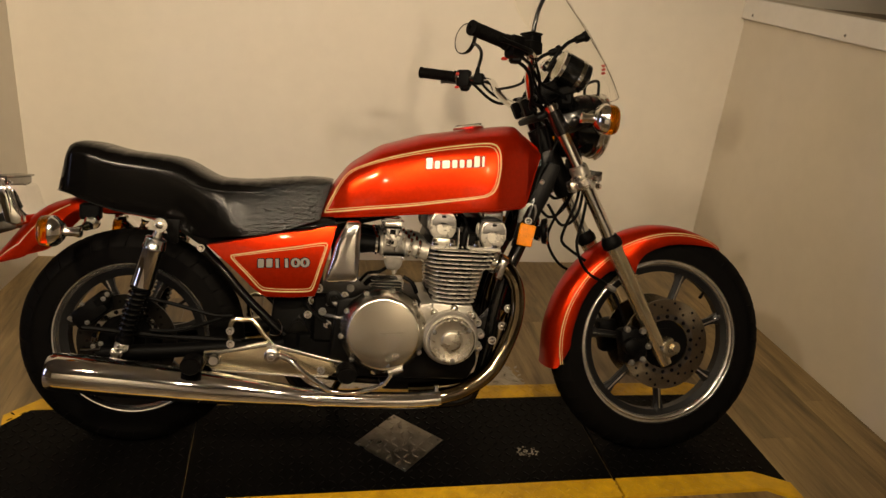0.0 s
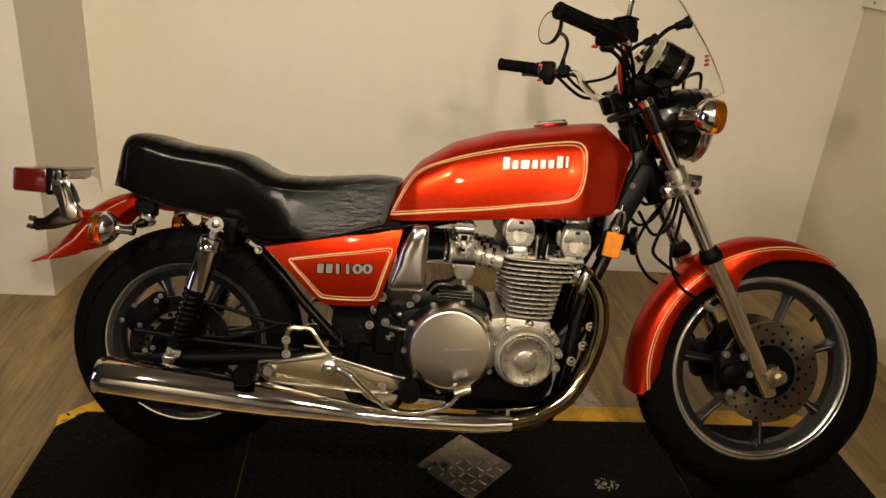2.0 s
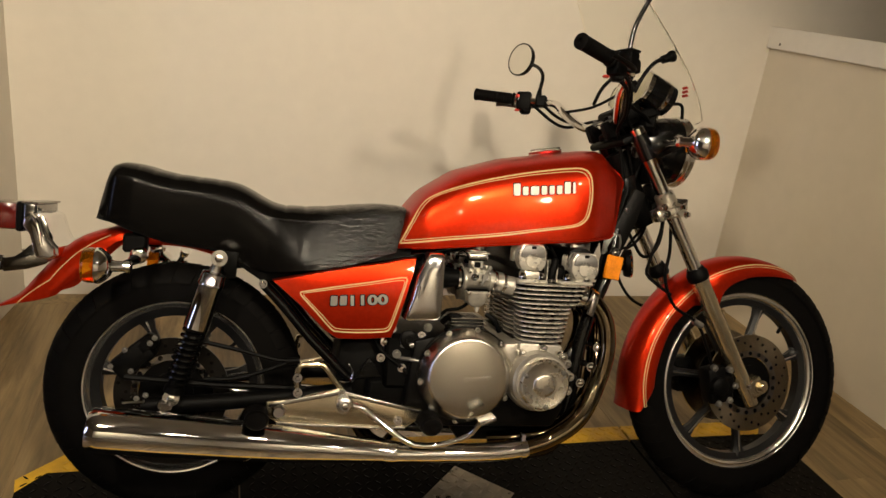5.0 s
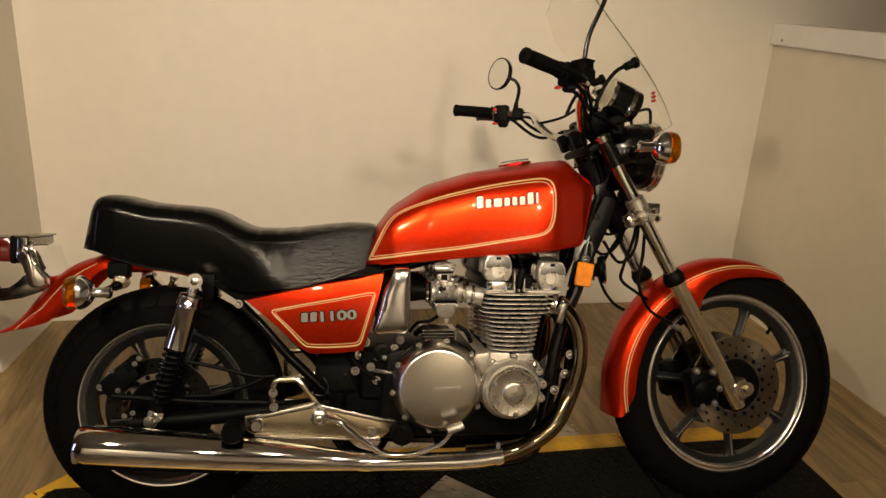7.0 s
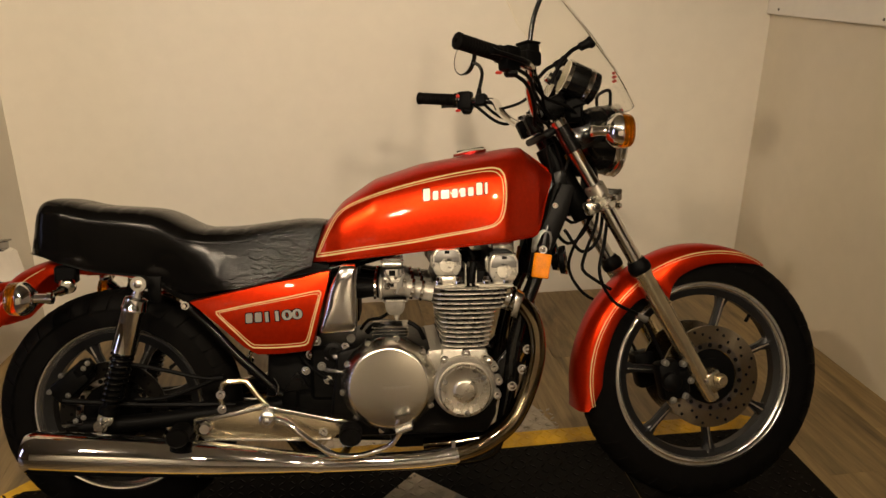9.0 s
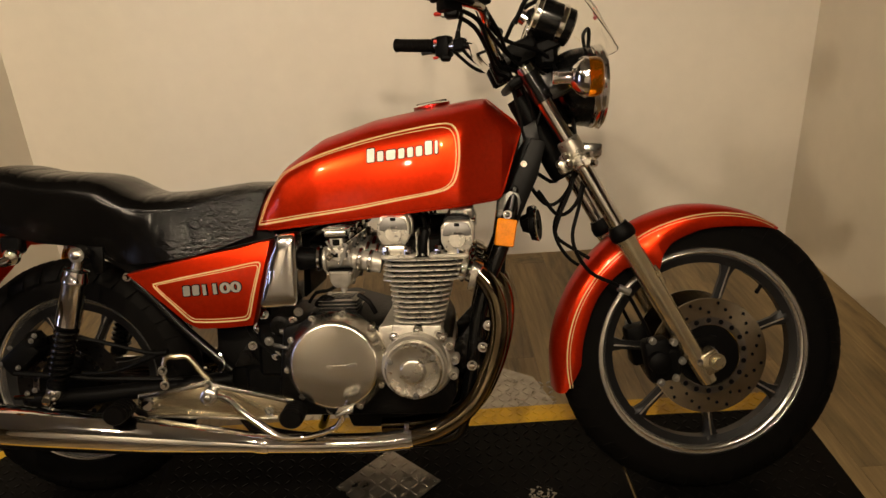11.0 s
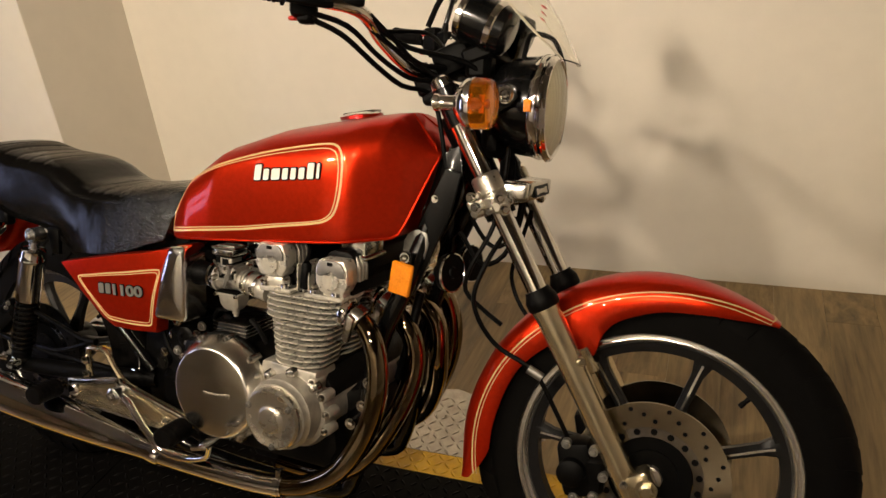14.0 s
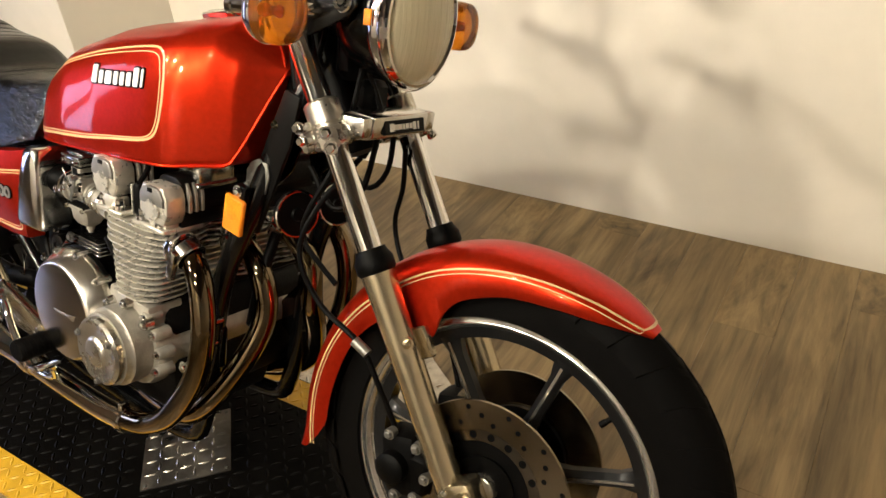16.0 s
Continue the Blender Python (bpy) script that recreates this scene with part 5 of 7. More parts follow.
for s in (-1, 1):
    ex = part("exhaust_pipe", tube([(0.88, s * 0.198, 0.208), (0.80, s * 0.20, 0.199), (0.68, s * 0.202, 0.197), (0.53, s * 0.204, 0.198)], 0.0235, 18), CHROME, bike, "chrome exhaust pipe")
    part("pipe_clamp", joined(lathe([(0, 0.0255), (0.012, 0.0255)], (0.862, s * 0.199, 0.206), (1, 0, 0.06), 24), box((0.868, s * 0.2, 0.236), (0.012, 0.02, 0.02), bevel=0.002)), CHROME, ex)
    d = Vector((-0.70, s * 0.016, 0.062)).normalized()
    mf = part("muffler", lathe([(0, 0.0255), (0.008, 0.027), (0.03, 0.027), (0.036, 0.0255), (0.15, 0.034), (0.27, 0.0425), (0.36, 0.046), (0.55, 0.0505), (0.675, 0.0515), (0.694, 0.0495), (0.704, 0.043), (0.706, 0.034), (0.695, 0.03), (0.60, 0.028)], (0.545, s * 0.205, 0.199), d, 40), CHROME, bike, "chrome tapered muffler")
    part("tail_pipe", lathe([(0.60, 0.027), (0.690, 0.027), (0.690, 0.0), ], (0.545, s * 0.205, 0.199), d, 20), BLACKMATT, mf)

# ---- frame
FR = BLACKPAINT
part("down_tube", tube([(1.175, -0.03, 0.90), (1.14, -0.06, 0.80), (1.104, -0.098, 0.66), (1.060, -0.110, 0.55), (1.035, -0.112, 0.45), (1.020, -0.112, 0.33), (0.995, -0.112, 0.225), (0.95, -0.112, 0.175), (0.75, -0.112, 0.165), (0.52, -0.112, 0.185), (0.44, -0.11, 0.26)], 0.019, 12), FR, bike, "black frame tube")
part("down_tube", tube([(1.175, 0.03, 0.90), (1.14, 0.06, 0.80), (1.104, 0.098, 0.66), (1.060, 0.110, 0.55), (1.035, 0.112, 0.45), (1.020, 0.112, 0.33), (0.995, 0.112, 0.225), (0.95, 0.112, 0.175), (0.75, 0.112, 0.165), (0.52, 0.112, 0.185), (0.44, 0.11, 0.26)], 0.019, 12), FR, bike, "black frame tube")
part("frame_gusset", joined(prism([(1.13, 0.90), (1.185, 0.93), (1.20, 0.84), (1.155, 0.745), (1.105, 0.70), (1.095, 0.76)], -0.052, -0.046, 0.002), prism([(1.13, 0.90), (1.185, 0.93), (1.20, 0.84), (1.155, 0.745), (1.105, 0.70), (1.095, 0.76)], 0.046, 0.052, 0.002)), FR, bike)
for s in (-1, 1):
    gp = part("head_gusset", prism([(1.205, 0.878), (1.172, 0.886), (1.132, 0.80), (1.090, 0.70), (1.076, 0.635), (1.112, 0.632), (1.146, 0.71), (1.186, 0.80)], s * 0.082 - 0.004, s * 0.082 + 0.004, 0.002), SATINBLACK, bike, "satin black frame gusset plate")
    for x, z in ((1.153, 0.828), (1.105, 0.680)):
        part("gusset_bolt", hexbolt((x, s * 0.086, z), (0, s, 0), 0.005), CHROME, gp)
    part("coil_bracket", joined(prism([(1.088, 0.706), (1.091, 0.742), (1.102, 0.758), (1.120, 0.766), (1.140, 0.760), (1.145, 0.740), (1.136, 0.708)], s * 0.089 - 0.002, s * 0.089 + 0.002, 0.0015), lathe([(0, 0.007), (0.005, 0.006)], (1.097, s * 0.091, 0.717), (0, s, 0), 14)), DULLMETAL, bike, "plain alloy bracket plate")
part("backbone", tube([(1.17, 0, 0.90), (1.0, 0, 0.86), (0.70, 0, 0.80), (0.52, 0, 0.70)], 0.028, 12), FR, bike)
for s in (-1, 1):
    part("top_rail", tube([(1.16, s * 0.03, 0.82), (1.0, s * 0.08, 0.765), (0.80, s * 0.10, 0.735), (0.56, s * 0.105, 0.675), (0.30, s * 0.105, 0.635), (0.10, s * 0.10, 0.672), (-0.10, s * 0.085, 0.705)], 0.0135, 10), FR, bike)
    part("rear_stay", tube([(0.205, s * 0.122, 0.592), (0.26, s * 0.122, 0.535), (0.33, s * 0.12, 0.455), (0.435, s * 0.115, 0.352)], 0.0125, 12), FR, bike, "glossy black rear frame tube")
    part("stay_lug", joined(lathe([(-0.03, 0.009), (0.0, 0.009)], (0.205, s * 0.136, 0.592), (0, s, 0), 16), hexbolt((0.205, s * 0.136, 0.592), (0, s, 0), 0.007, 0.012)), CHROME, bike)
    part("swing_arm", tube([(0.43, s * 0.10, 0.325), (0.33, s * 0.125, 0.320), (0.10, s * 0.135, 0.300), (-0.06, s * 0.135, 0.290)], 0.021, 12), BLACKMATT, bike, "black tubular swing arm")
    part("axle_adjuster", joined(lathe([(0, 0.017), (0.018, 0.017), (0.018, 0.012), (0.03, 0.011)], (-0.002, s * 0.152, 0.300), (0, s, 0), 14)), CHROME, bike)
    part("adjuster_bolt", tube([(-0.05, s * 0.15, 0.303), (-0.10, s * 0.15, 0.300)], 0.006, 8, smooth=False), CHROME, bike)
part("pivot_casting", joined(prism([(0.40, 0.46), (0.50, 0.47), (0.54, 0.40), (0.52, 0.27), (0.42, 0.24), (0.39, 0.33)], -0.105, 0.105, 0.01)), BLACKMATT, bike)
part("battery_box", joined(box((0.45, 0, 0.54), (0.16, 0.19, 0.17), bevel=0.012)), BLACKMATT, bike)
# Black block added to hide the floor seen through the gap here.
part("gap_block", box((0.535, -0.03, 0.305), (0.13, 0.20, 0.12), bevel=0.012), BLACKMATT, bike)
# Widened forwards to close a bright see-through slot.
part("chain_cover", box((0.575, -0.02, 0.41), (0.13, 0.24, 0.14), bevel=0.01), BLACKMATT, bike)
for x, z in ((0.525, 0.492), (0.512, 0.458), (0.575, 0.46)):
    part("frame_bolt", hexbolt((x, -0.125, z), (0, -1, 0), 0.009, 0.008), CHROME, bike)
part("starter_cover", lathe([(0, 0.024), (0.018, 0.024), (0.022, 0.018), (0.022, 0.01), (0.018, 0.009), (0.018, 0)], (0.570, -0.13, 0.468), (0, -1, 0), 24), ENGINEBLACK, bike)
part("brake_light_switch", joined(lathe([(0, 0.018), (0.016, 0.018), (0.016, 0.012), (0.02, 0.012)], (0.475, -0.11, 0.385), (0, -1, 0), 20), prism([(0.44, 0.36), (0.475, 0.415), (0.51, 0.36)], -0.118, -0.108, 0.004)), ENGINEBLACK, bike)
part("oil_line", joined(tube([(0.53, -0.12, 0.445), (0.58, -0.15, 0.455), (0.63, -0.15, 0.44)], 0.007, 8), tube([(0.53, -0.12, 0.418), (0.58, -0.16, 0.42), (0.62, -0.16, 0.415)], 0.005, 8)), DULLMETAL, bike)
part("side_stand", joined(tube([(0.62, 0.13, 0.20), (0.58, 0.20, 0.10), (0.55, 0.268, 0.045), (0.545, 0.30, 0.0895 - 0.055)], 0.012, 10), ), BLACKPAINT, bike, "black side stand holding the bike up")

for k, (x, z) in enumerate(((0.540, 0.430), (0.600, 0.478), (0.615, 0.500), (0.555, 0.395), (0.590, 0.350), (0.500, 0.420))):
    part("frame_bolt", joined(lathe([(0, 0.011), (0.004, 0.011)], (x, -0.141, z), (0, -1, 0), 16), hexbolt((x, -0.144, z), (0, -1, 0), 0.0065)), CHROME if k % 2 else DULLMETAL, bike)
for pts, r in (([(0.47, -0.12, 0.50), (0.50, -0.135, 0.44), (0.55, -0.145, 0.40), (0.60, -0.15, 0.355)], 0.0055), ([(0.64, -0.13, 0.52), (0.66, -0.14, 0.545), (0.69, -0.145, 0.55), (0.715, -0.14, 0.565)], 0.0045), ([(0.76, -0.15, 0.54), (0.785, -0.155, 0.525), (0.80, -0.15, 0.495)], 0.006), ([(0.655, -0.12, 0.51), (0.675, -0.13, 0.53), (0.70, -0.14, 0.525)], 0.008)):
    part("drain_hose", tube(pts, r, 8), BLACKMATT, bike, "thin black drain hose")
# ---- rear shocks
for s in (-1, 1):
    top, bot = Vector((0.104, s * 0.155, 0.652)), Vector((0.010, s * 0.155, 0.318))
    d = (bot - top).normalized()
    L = (bot - top).length
    sh = part("shock_absorber", joined(lathe([(0.02, 0.010), (L - 0.02, 0.010)], top, d, 16)), CHROME, bike, "twin rear shock with chrome shroud and black spring")
    part("top_eye", joined(lathe([(-0.016, 0.019), (0.016, 0.019)], top, (0, 1, 0), 20), lathe([(0.012, 0.012), (0.05, 0.015)], top, d, 14), hexbolt(top + Vector((0, s * 0.016, 0)), (0, s, 0), 0.010, 0.008)), POLISH, sh)
    part("shroud", lathe([(0.035, 0.015), (0.040, 0.028), (0.060, 0.0295), (0.062, 0.031), (0.070, 0.031), (0.072, 0.0298), (0.175, 0.0298), (0.178, 0.026)], top, d, 32), CHROME, sh, "chrome shock shroud")
    u, w = axes(d)[1:]
    coil = [top + d * (0.165 + 0.145 * k / 110) + (u * math.cos(k / 110 * 10 * 2 * math.pi) + w * math.sin(k / 110 * 10 * 2 * math.pi)) * 0.0245 for k in range(111)]
    part("spring", tube(coil, 0.0052, 8, smooth=False), BLACKPAINT, sh, "black coil spring")
    part("damper_body", lathe([(0.17, 0.018), (L - 0.03, 0.018), (L - 0.025, 0.024), (L - 0.01, 0.024), (L - 0.008, 0.01)], top, d, 20), BLACKMATT, sh)
    part("bottom_eye", joined(lathe([(-0.014, 0.019), (0.014, 0.019)], bot, (0, 1, 0), 20), hexbolt(bot + Vector((0, s * 0.014, 0)), (0, s, 0), 0.009, 0.008)), POLISH, sh)
    part("shock_bracket", prism([(0.10, 0.665), (0.145, 0.665), (0.140, 0.60), (0.118, 0.60)], s * 0.118 - 0.006, s * 0.118 + 0.006, 0.003), BLACKMATT, bike)

# ---- foot controls
BR = [(0.229, 0.318), (0.30, 0.328), (0.40, 0.352), (0.425, 0.34), (0.52, 0.318), (0.603, 0.303), (0.605, 0.285), (0.565, 0.256), (0.50, 0.252), (0.36, 0.262), (0.255, 0.268), (0.228, 0.285)]
for s in (-1, 1):
    y0, y1 = (-0.192, -0.178) if s < 0 else (0.178, 0.192)
    fb = part("footrest_bracket", prism(BR, y0, y1, 0.003, 2), FORKALLOY, bike, "cast alloy footrest bracket")
    part("bracket_rib", prism([(0.235, 0.316), (0.40, 0.350), (0.602, 0.302), (0.602, 0.292), (0.40, 0.338), (0.235, 0.305)], y0 - 0.006 if s < 0 else y1, y0 if s < 0 else y1 + 0.006, 0.002), POLISH, fb)
    part("bracket_rib", prism([(0.25, 0.272), (0.50, 0.260), (0.565, 0.262), (0.565, 0.254), (0.36, 0.259), (0.255, 0.265)], y0 - 0.005 if s < 0 else y1, y0 if s < 0 else y1 + 0.005, 0.002), POLISH, fb)
    part("bracket_arm", tube([(0.302, s * 0.185, 0.335), (0.296, s * 0.185, 0.365), (0.302, s * 0.185, 0.404), (0.330, s * 0.185, 0.408), (0.358, s * 0.185, 0.407), (0.382, s * 0.185, 0.375), (0.408, s * 0.185, 0.345)], 0.007, 8, 0.02), FORKALLOY, fb)
    for x, z in ((0.298, 0.378), (0.300, 0.342), (0.405, 0.342), (0.545, 0.276)):
        part("bracket_bolt", joined(lathe([(0, 0.011), (0.006, 0.011)], (x, s * 0.191, z), (0, s, 0), 16), hexbolt((x, s * 0.197, z), (0, s, 0), 0.006)), CHROME, fb)
    part("pivot_bolt", joined(lathe([(0, 0.017), (0.012, 0.017), (0.016, 0.012)], (0.258, s * 0.190, 0.296), (0, s, 0), 20)), CHROME, fb)
    for nm, x, z in (("footrest", 0.612, 0.284), ("passenger_footrest", 0.206, 0.296)):
        fr = part(nm, lathe([(0, 0.010), (0.05, 0.010)], (x, s * 0.185, z), (0.05, s, 0), 12), POLISH, bike, "folding footrest with black rubber")
        rub = [lathe([(0.02, 0.020), (0.024, 0.026), (0.085, 0.027), (0.090, 0.023), (0.090, 0)], (x, s * 0.185, z), (0.05, s, 0), 16, 0.85)]
        rub += [lathe([(0.028 + 0.012 * k, 0.0275), (0.034 + 0.012 * k, 0.0275)], (x, s * 0.185, z), (0.05, s, 0), 16, 0.85) for k in range(5)]
        part("rubber", joined(*rub), RUBBER, fr, "ribbed black rubber")
bp = part("brake_pedal", tube([(0.415, -0.205, 0.318), (0.455, -0.214, 0.312), (0.50, -0.225, 0.278), (0.565, -0.235, 0.236), (0.60, -0.238, 0.228), (0.65, -0.24, 0.232), (0.71, -0.246, 0.254), (0.735, -0.262, 0.290)], lambda t: 0.0085 - 0.002 * t, 10), CHROME, bike, "chrome brake pedal")
part("pedal_pad", box((0.744, -0.282, 0.308), (0.042, 0.045, 0.010), pose(0, 0, 0, 0, -18, 0), bevel=0.003, seg=2), CHROME, bp, "worn metal pedal pad")
part("pedal_pivot", joined(lathe([(0, 0.020), (0.03, 0.020), (0.034, 0.014)], (0.412, -0.190, 0.318), (0, -1, 0), 20), hexbolt((0.412, -0.224, 0.318), (0, -1, 0), 0.008)), POLISH, bp)
part("brake_rod", joined(tube([(0.30, -0.165, 0.415), (0.25, -0.16, 0.412), (0.15, -0.155, 0.435), (0.05, -0.15, 0.455)], 0.0055, 8), tube([(0.28, -0.165, 0.41), (0.22, -0.162, 0.385), (0.15, -0.16, 0.365), (0.08, -0.155, 0.362)], 0.0055, 8), lathe([(0, 0.009), (0.03, 0.008)], (0.27, -0.163, 0.41), (1, 0, 0.1), 10)), BLACKMATT, bike)
part("wire_loop", tube([(0.40, -0.15, 0.36), (0.425, -0.155, 0.36), (0.432, -0.155, 0.385), (0.42, -0.15, 0.405)], 0.002, 6), CHROME, bike)
rc_ = part("rear_caliper", joined(box((-0.085, -0.115, 0.40), (0.10, 0.06, 0.055), pose(0, 0, 0, 0, -40, 0), bevel=0.012, seg=2), box((-0.055, -0.12, 0.435), (0.05, 0.05, 0.04), pose(0, 0, 0, 0, -40, 0), bevel=0.01)), BLACKMATT, bike, "black rear brake caliper")
for x, z in ((-0.10, 0.425), (-0.045, 0.442), (-0.035, 0.455), (-0.085, 0.375), (-0.13, 0.385), (-0.07, 0.31), (-0.05, 0.318)):
    part("caliper_bolt", hexbolt((x, -0.146, z), (0, -1, 0), 0.0045, 0.006), DULLMETAL, rc_)
part("torque_arm", tube([(-0.10, -0.14, 0.36), (0.10, -0.14, 0.345), (0.32, -0.13, 0.335)], 0.008, 8), BLACKMATT, bike)

# ---- tail
tl = part("tail_lamp", joined(box((-0.332, 0, 0.721), (0.030, 0.172, 0.064), bevel=0.008, seg=3), box((-0.331, 0, 0.752), (0.036, 0.176, 0.005), bevel=0.001)), DARKCHROME, bike, "chrome boxed tail lamp with red lens")
part("lens", box((-0.402, 0, 0.719), (0.090, 0.168, 0.062), bevel=0.008, seg=2), REDLENS, tl, "dark red tail-lamp lens")
part("lens_ring", box((-0.352, 0, 0.719), (0.016, 0.177, 0.070), bevel=0.004), BLACKMATT, tl)
for k in range(6):
    part("lens_rib", box((-0.4478, -0.07 + 0.028 * k, 0.719), (0.003, 0.004, 0.052), bevel=0.001), REDLENS, tl)
for dz in (-0.012, 0.014):
    part("lamp_screw", hexbolt((-0.316, -0.066, 0.722 + dz), (1, 0, 0), 0.004), CHROME, tl)
SWOOP = [(-0.342, 0.700), (-0.338, 0.722), (-0.322, 0.732), (-0.305, 0.722), (-0.297, 0.695), (-0.288, 0.670), (-0.272, 0.650), (-0.270, 0.632), (-0.285, 0.622), (-0.312, 0.628), (-0.320, 0.655), (-0.326, 0.680)]
br = part("lamp_bracket", joined(prism(SWOOP, -0.100, -0.088, 0.004, 3), prism(SWOOP, 0.088, 0.100, 0.004, 3), prism([(x + 0.006, z) for x, z in SWOOP], -0.087, 0.087, 0.004), box((-0.292, 0, 0.640), (0.05, 0.19, 0.008), pose(0, 0, 0, 0, 20, 0), bevel=0.002)), CHROME, bike, "swooping chrome tail-lamp bracket")
for s in (-1, 1):
    part("bracket_ridge", tube([(-0.333, s * 0.1005, 0.715), (-0.322, s * 0.1015, 0.724), (-0.311, s * 0.1015, 0.708), (-0.304, s * 0.1005, 0.68), (-0.300, s * 0.1, 0.655)], lambda t: 0.0065 - 0.003 * t, 8), CHROME, br)
PLATE = [(-0.390, 0.602), (-0.385, 0.622), (-0.360, 0.625), (-0.340, 0.640), (-0.325, 0.656), (-0.300, 0.646), (-0.280, 0.632), (-0.290, 0.612), (-0.330, 0.598), (-0.380, 0.590)]
part("plate_bracket", joined(prism(PLATE, -0.092, -0.086, 0.002), prism(PLATE, 0.086, 0.092, 0.002), box((-0.383, 0, 0.606), (0.006, 0.18, 0.026), bevel=0.002)), DARKCHROME, bike, "dull chrome plate bracket")
for s in (-1, 1):
    for x, z in ((-0.392, 0.600), (-0.388, 0.620)):
        part("bracket_stud", lathe([(0, 0.008), (0.016, 0.007)], (x + 0.006, s * 0.089, z), (-1, 0, 0.1), 10), CHROME, bike)


def indicator(name, centre, face, mount, label, turn):
    """A round amber lamp in a shallow chrome cup with a boss behind it and a stalk to its mount; face: the way that the lens looks along x."""
    c, k0 = Vector(centre), 0.93 if face > 0 else 0.88

    def body(prof):
        rings = []
        for dx, r in prof:
            ring = []
            for k in range(48):
                a = 2 * math.pi * k / 48
                q = k0 * r / (abs(math.cos(a)) ** 2.2 + abs(math.sin(a)) ** 2.2) ** (1 / 2.2)
                ring.append(c + Vector((face * dx * k0, math.cos(a) * q * 0.96, math.sin(a) * q)))
            rings.append(ring)
        return loft(rings)
    cup = part(name, moved(turn, body([(-0.032, 0.014), (-0.028, 0.024), (-0.018, 0.036), (-0.009, 0.043), (-0.003, 0.0455), (0.003, 0.0462), (0.005, 0.0455), (0.005, 0.040)])), CHROME, bike, label)
    part("lens", moved(turn, body([(0.002, 0.0440), (0.008, 0.0450), (0.0095, 0.0444), (0.016, 0.0450), (0.0175, 0.0444), (0.024, 0.0446), (0.0255, 0.0438), (0.032, 0.0430), (0.036, 0.0400), (0.038, 0.0350), (0.0385, 0.0280), (0.0375, 0.0270), (0.0390, 0.0180), (0.0380, 0.0170), (0.0395, 0.0080), (0.0395, 0.0020)])), AMBER, cup, "amber lens")
    part("lamp_reflector", moved(turn, body([(0.004, 0.041), (0.002, 0.030), (-0.006, 0.016), (-0.008, 0.002)])), REFLECT, cup)
    part("bulb", moved(turn, lathe([(0, 0.007), (0.010, 0.008), (0.018, 0.007), (0.023, 0.002)], c + Vector((face * -0.007, 0, 0)), (face, 0, 0), 14)), AMBERFLAT, cup)
    part("boss", moved(turn, lathe([(0, 0.0135), (0.012, 0.0120), (0.030, 0.0120), (0.032, 0.0142), (0.041, 0.0142), (0.043, 0.011), (0.043, 0.0)], c + Vector((face * -0.025, 0, 0)), (-face, 0, 0), 22)), CHROME, cup, "chrome boss")
    st, e = c + Vector((face * -0.042, 0, 0)), Vector(mount)
    part("stalk", moved(turn, lathe([(0, 0.008), ((e - st).length * 0.6, 0.008), ((e - st).length * 0.7, 0.012), ((e - st).length, 0.013)], st, e - st, 18)), CHROME, cup, "chrome stalk")
    return cup


for s in (-1, 1):
    indicator("rear_indicator", (-0.148, s * 0.210, 0.627) if s < 0 else (-0.072, 0.150, 0.600), -1, (-0.082 if s < 0 else -0.01, s * 0.13, 0.640), "rear amber indicator in chrome cup", Matrix())
    part("indicator_mount", lathe([(-0.020, 0.010), (-0.014, 0.018), (0.000, 0.021), (0.012, 0.017), (0.016, 0.008)], (-0.080, s * 0.130, 0.646), (0.3, s, -0.2), 20), CHROME, bike)
    part("mount_bracket", box((-0.095, s * 0.095, 0.672), (0.055, 0.03, 0.045), bevel=0.006), BLACKMATT, bike)

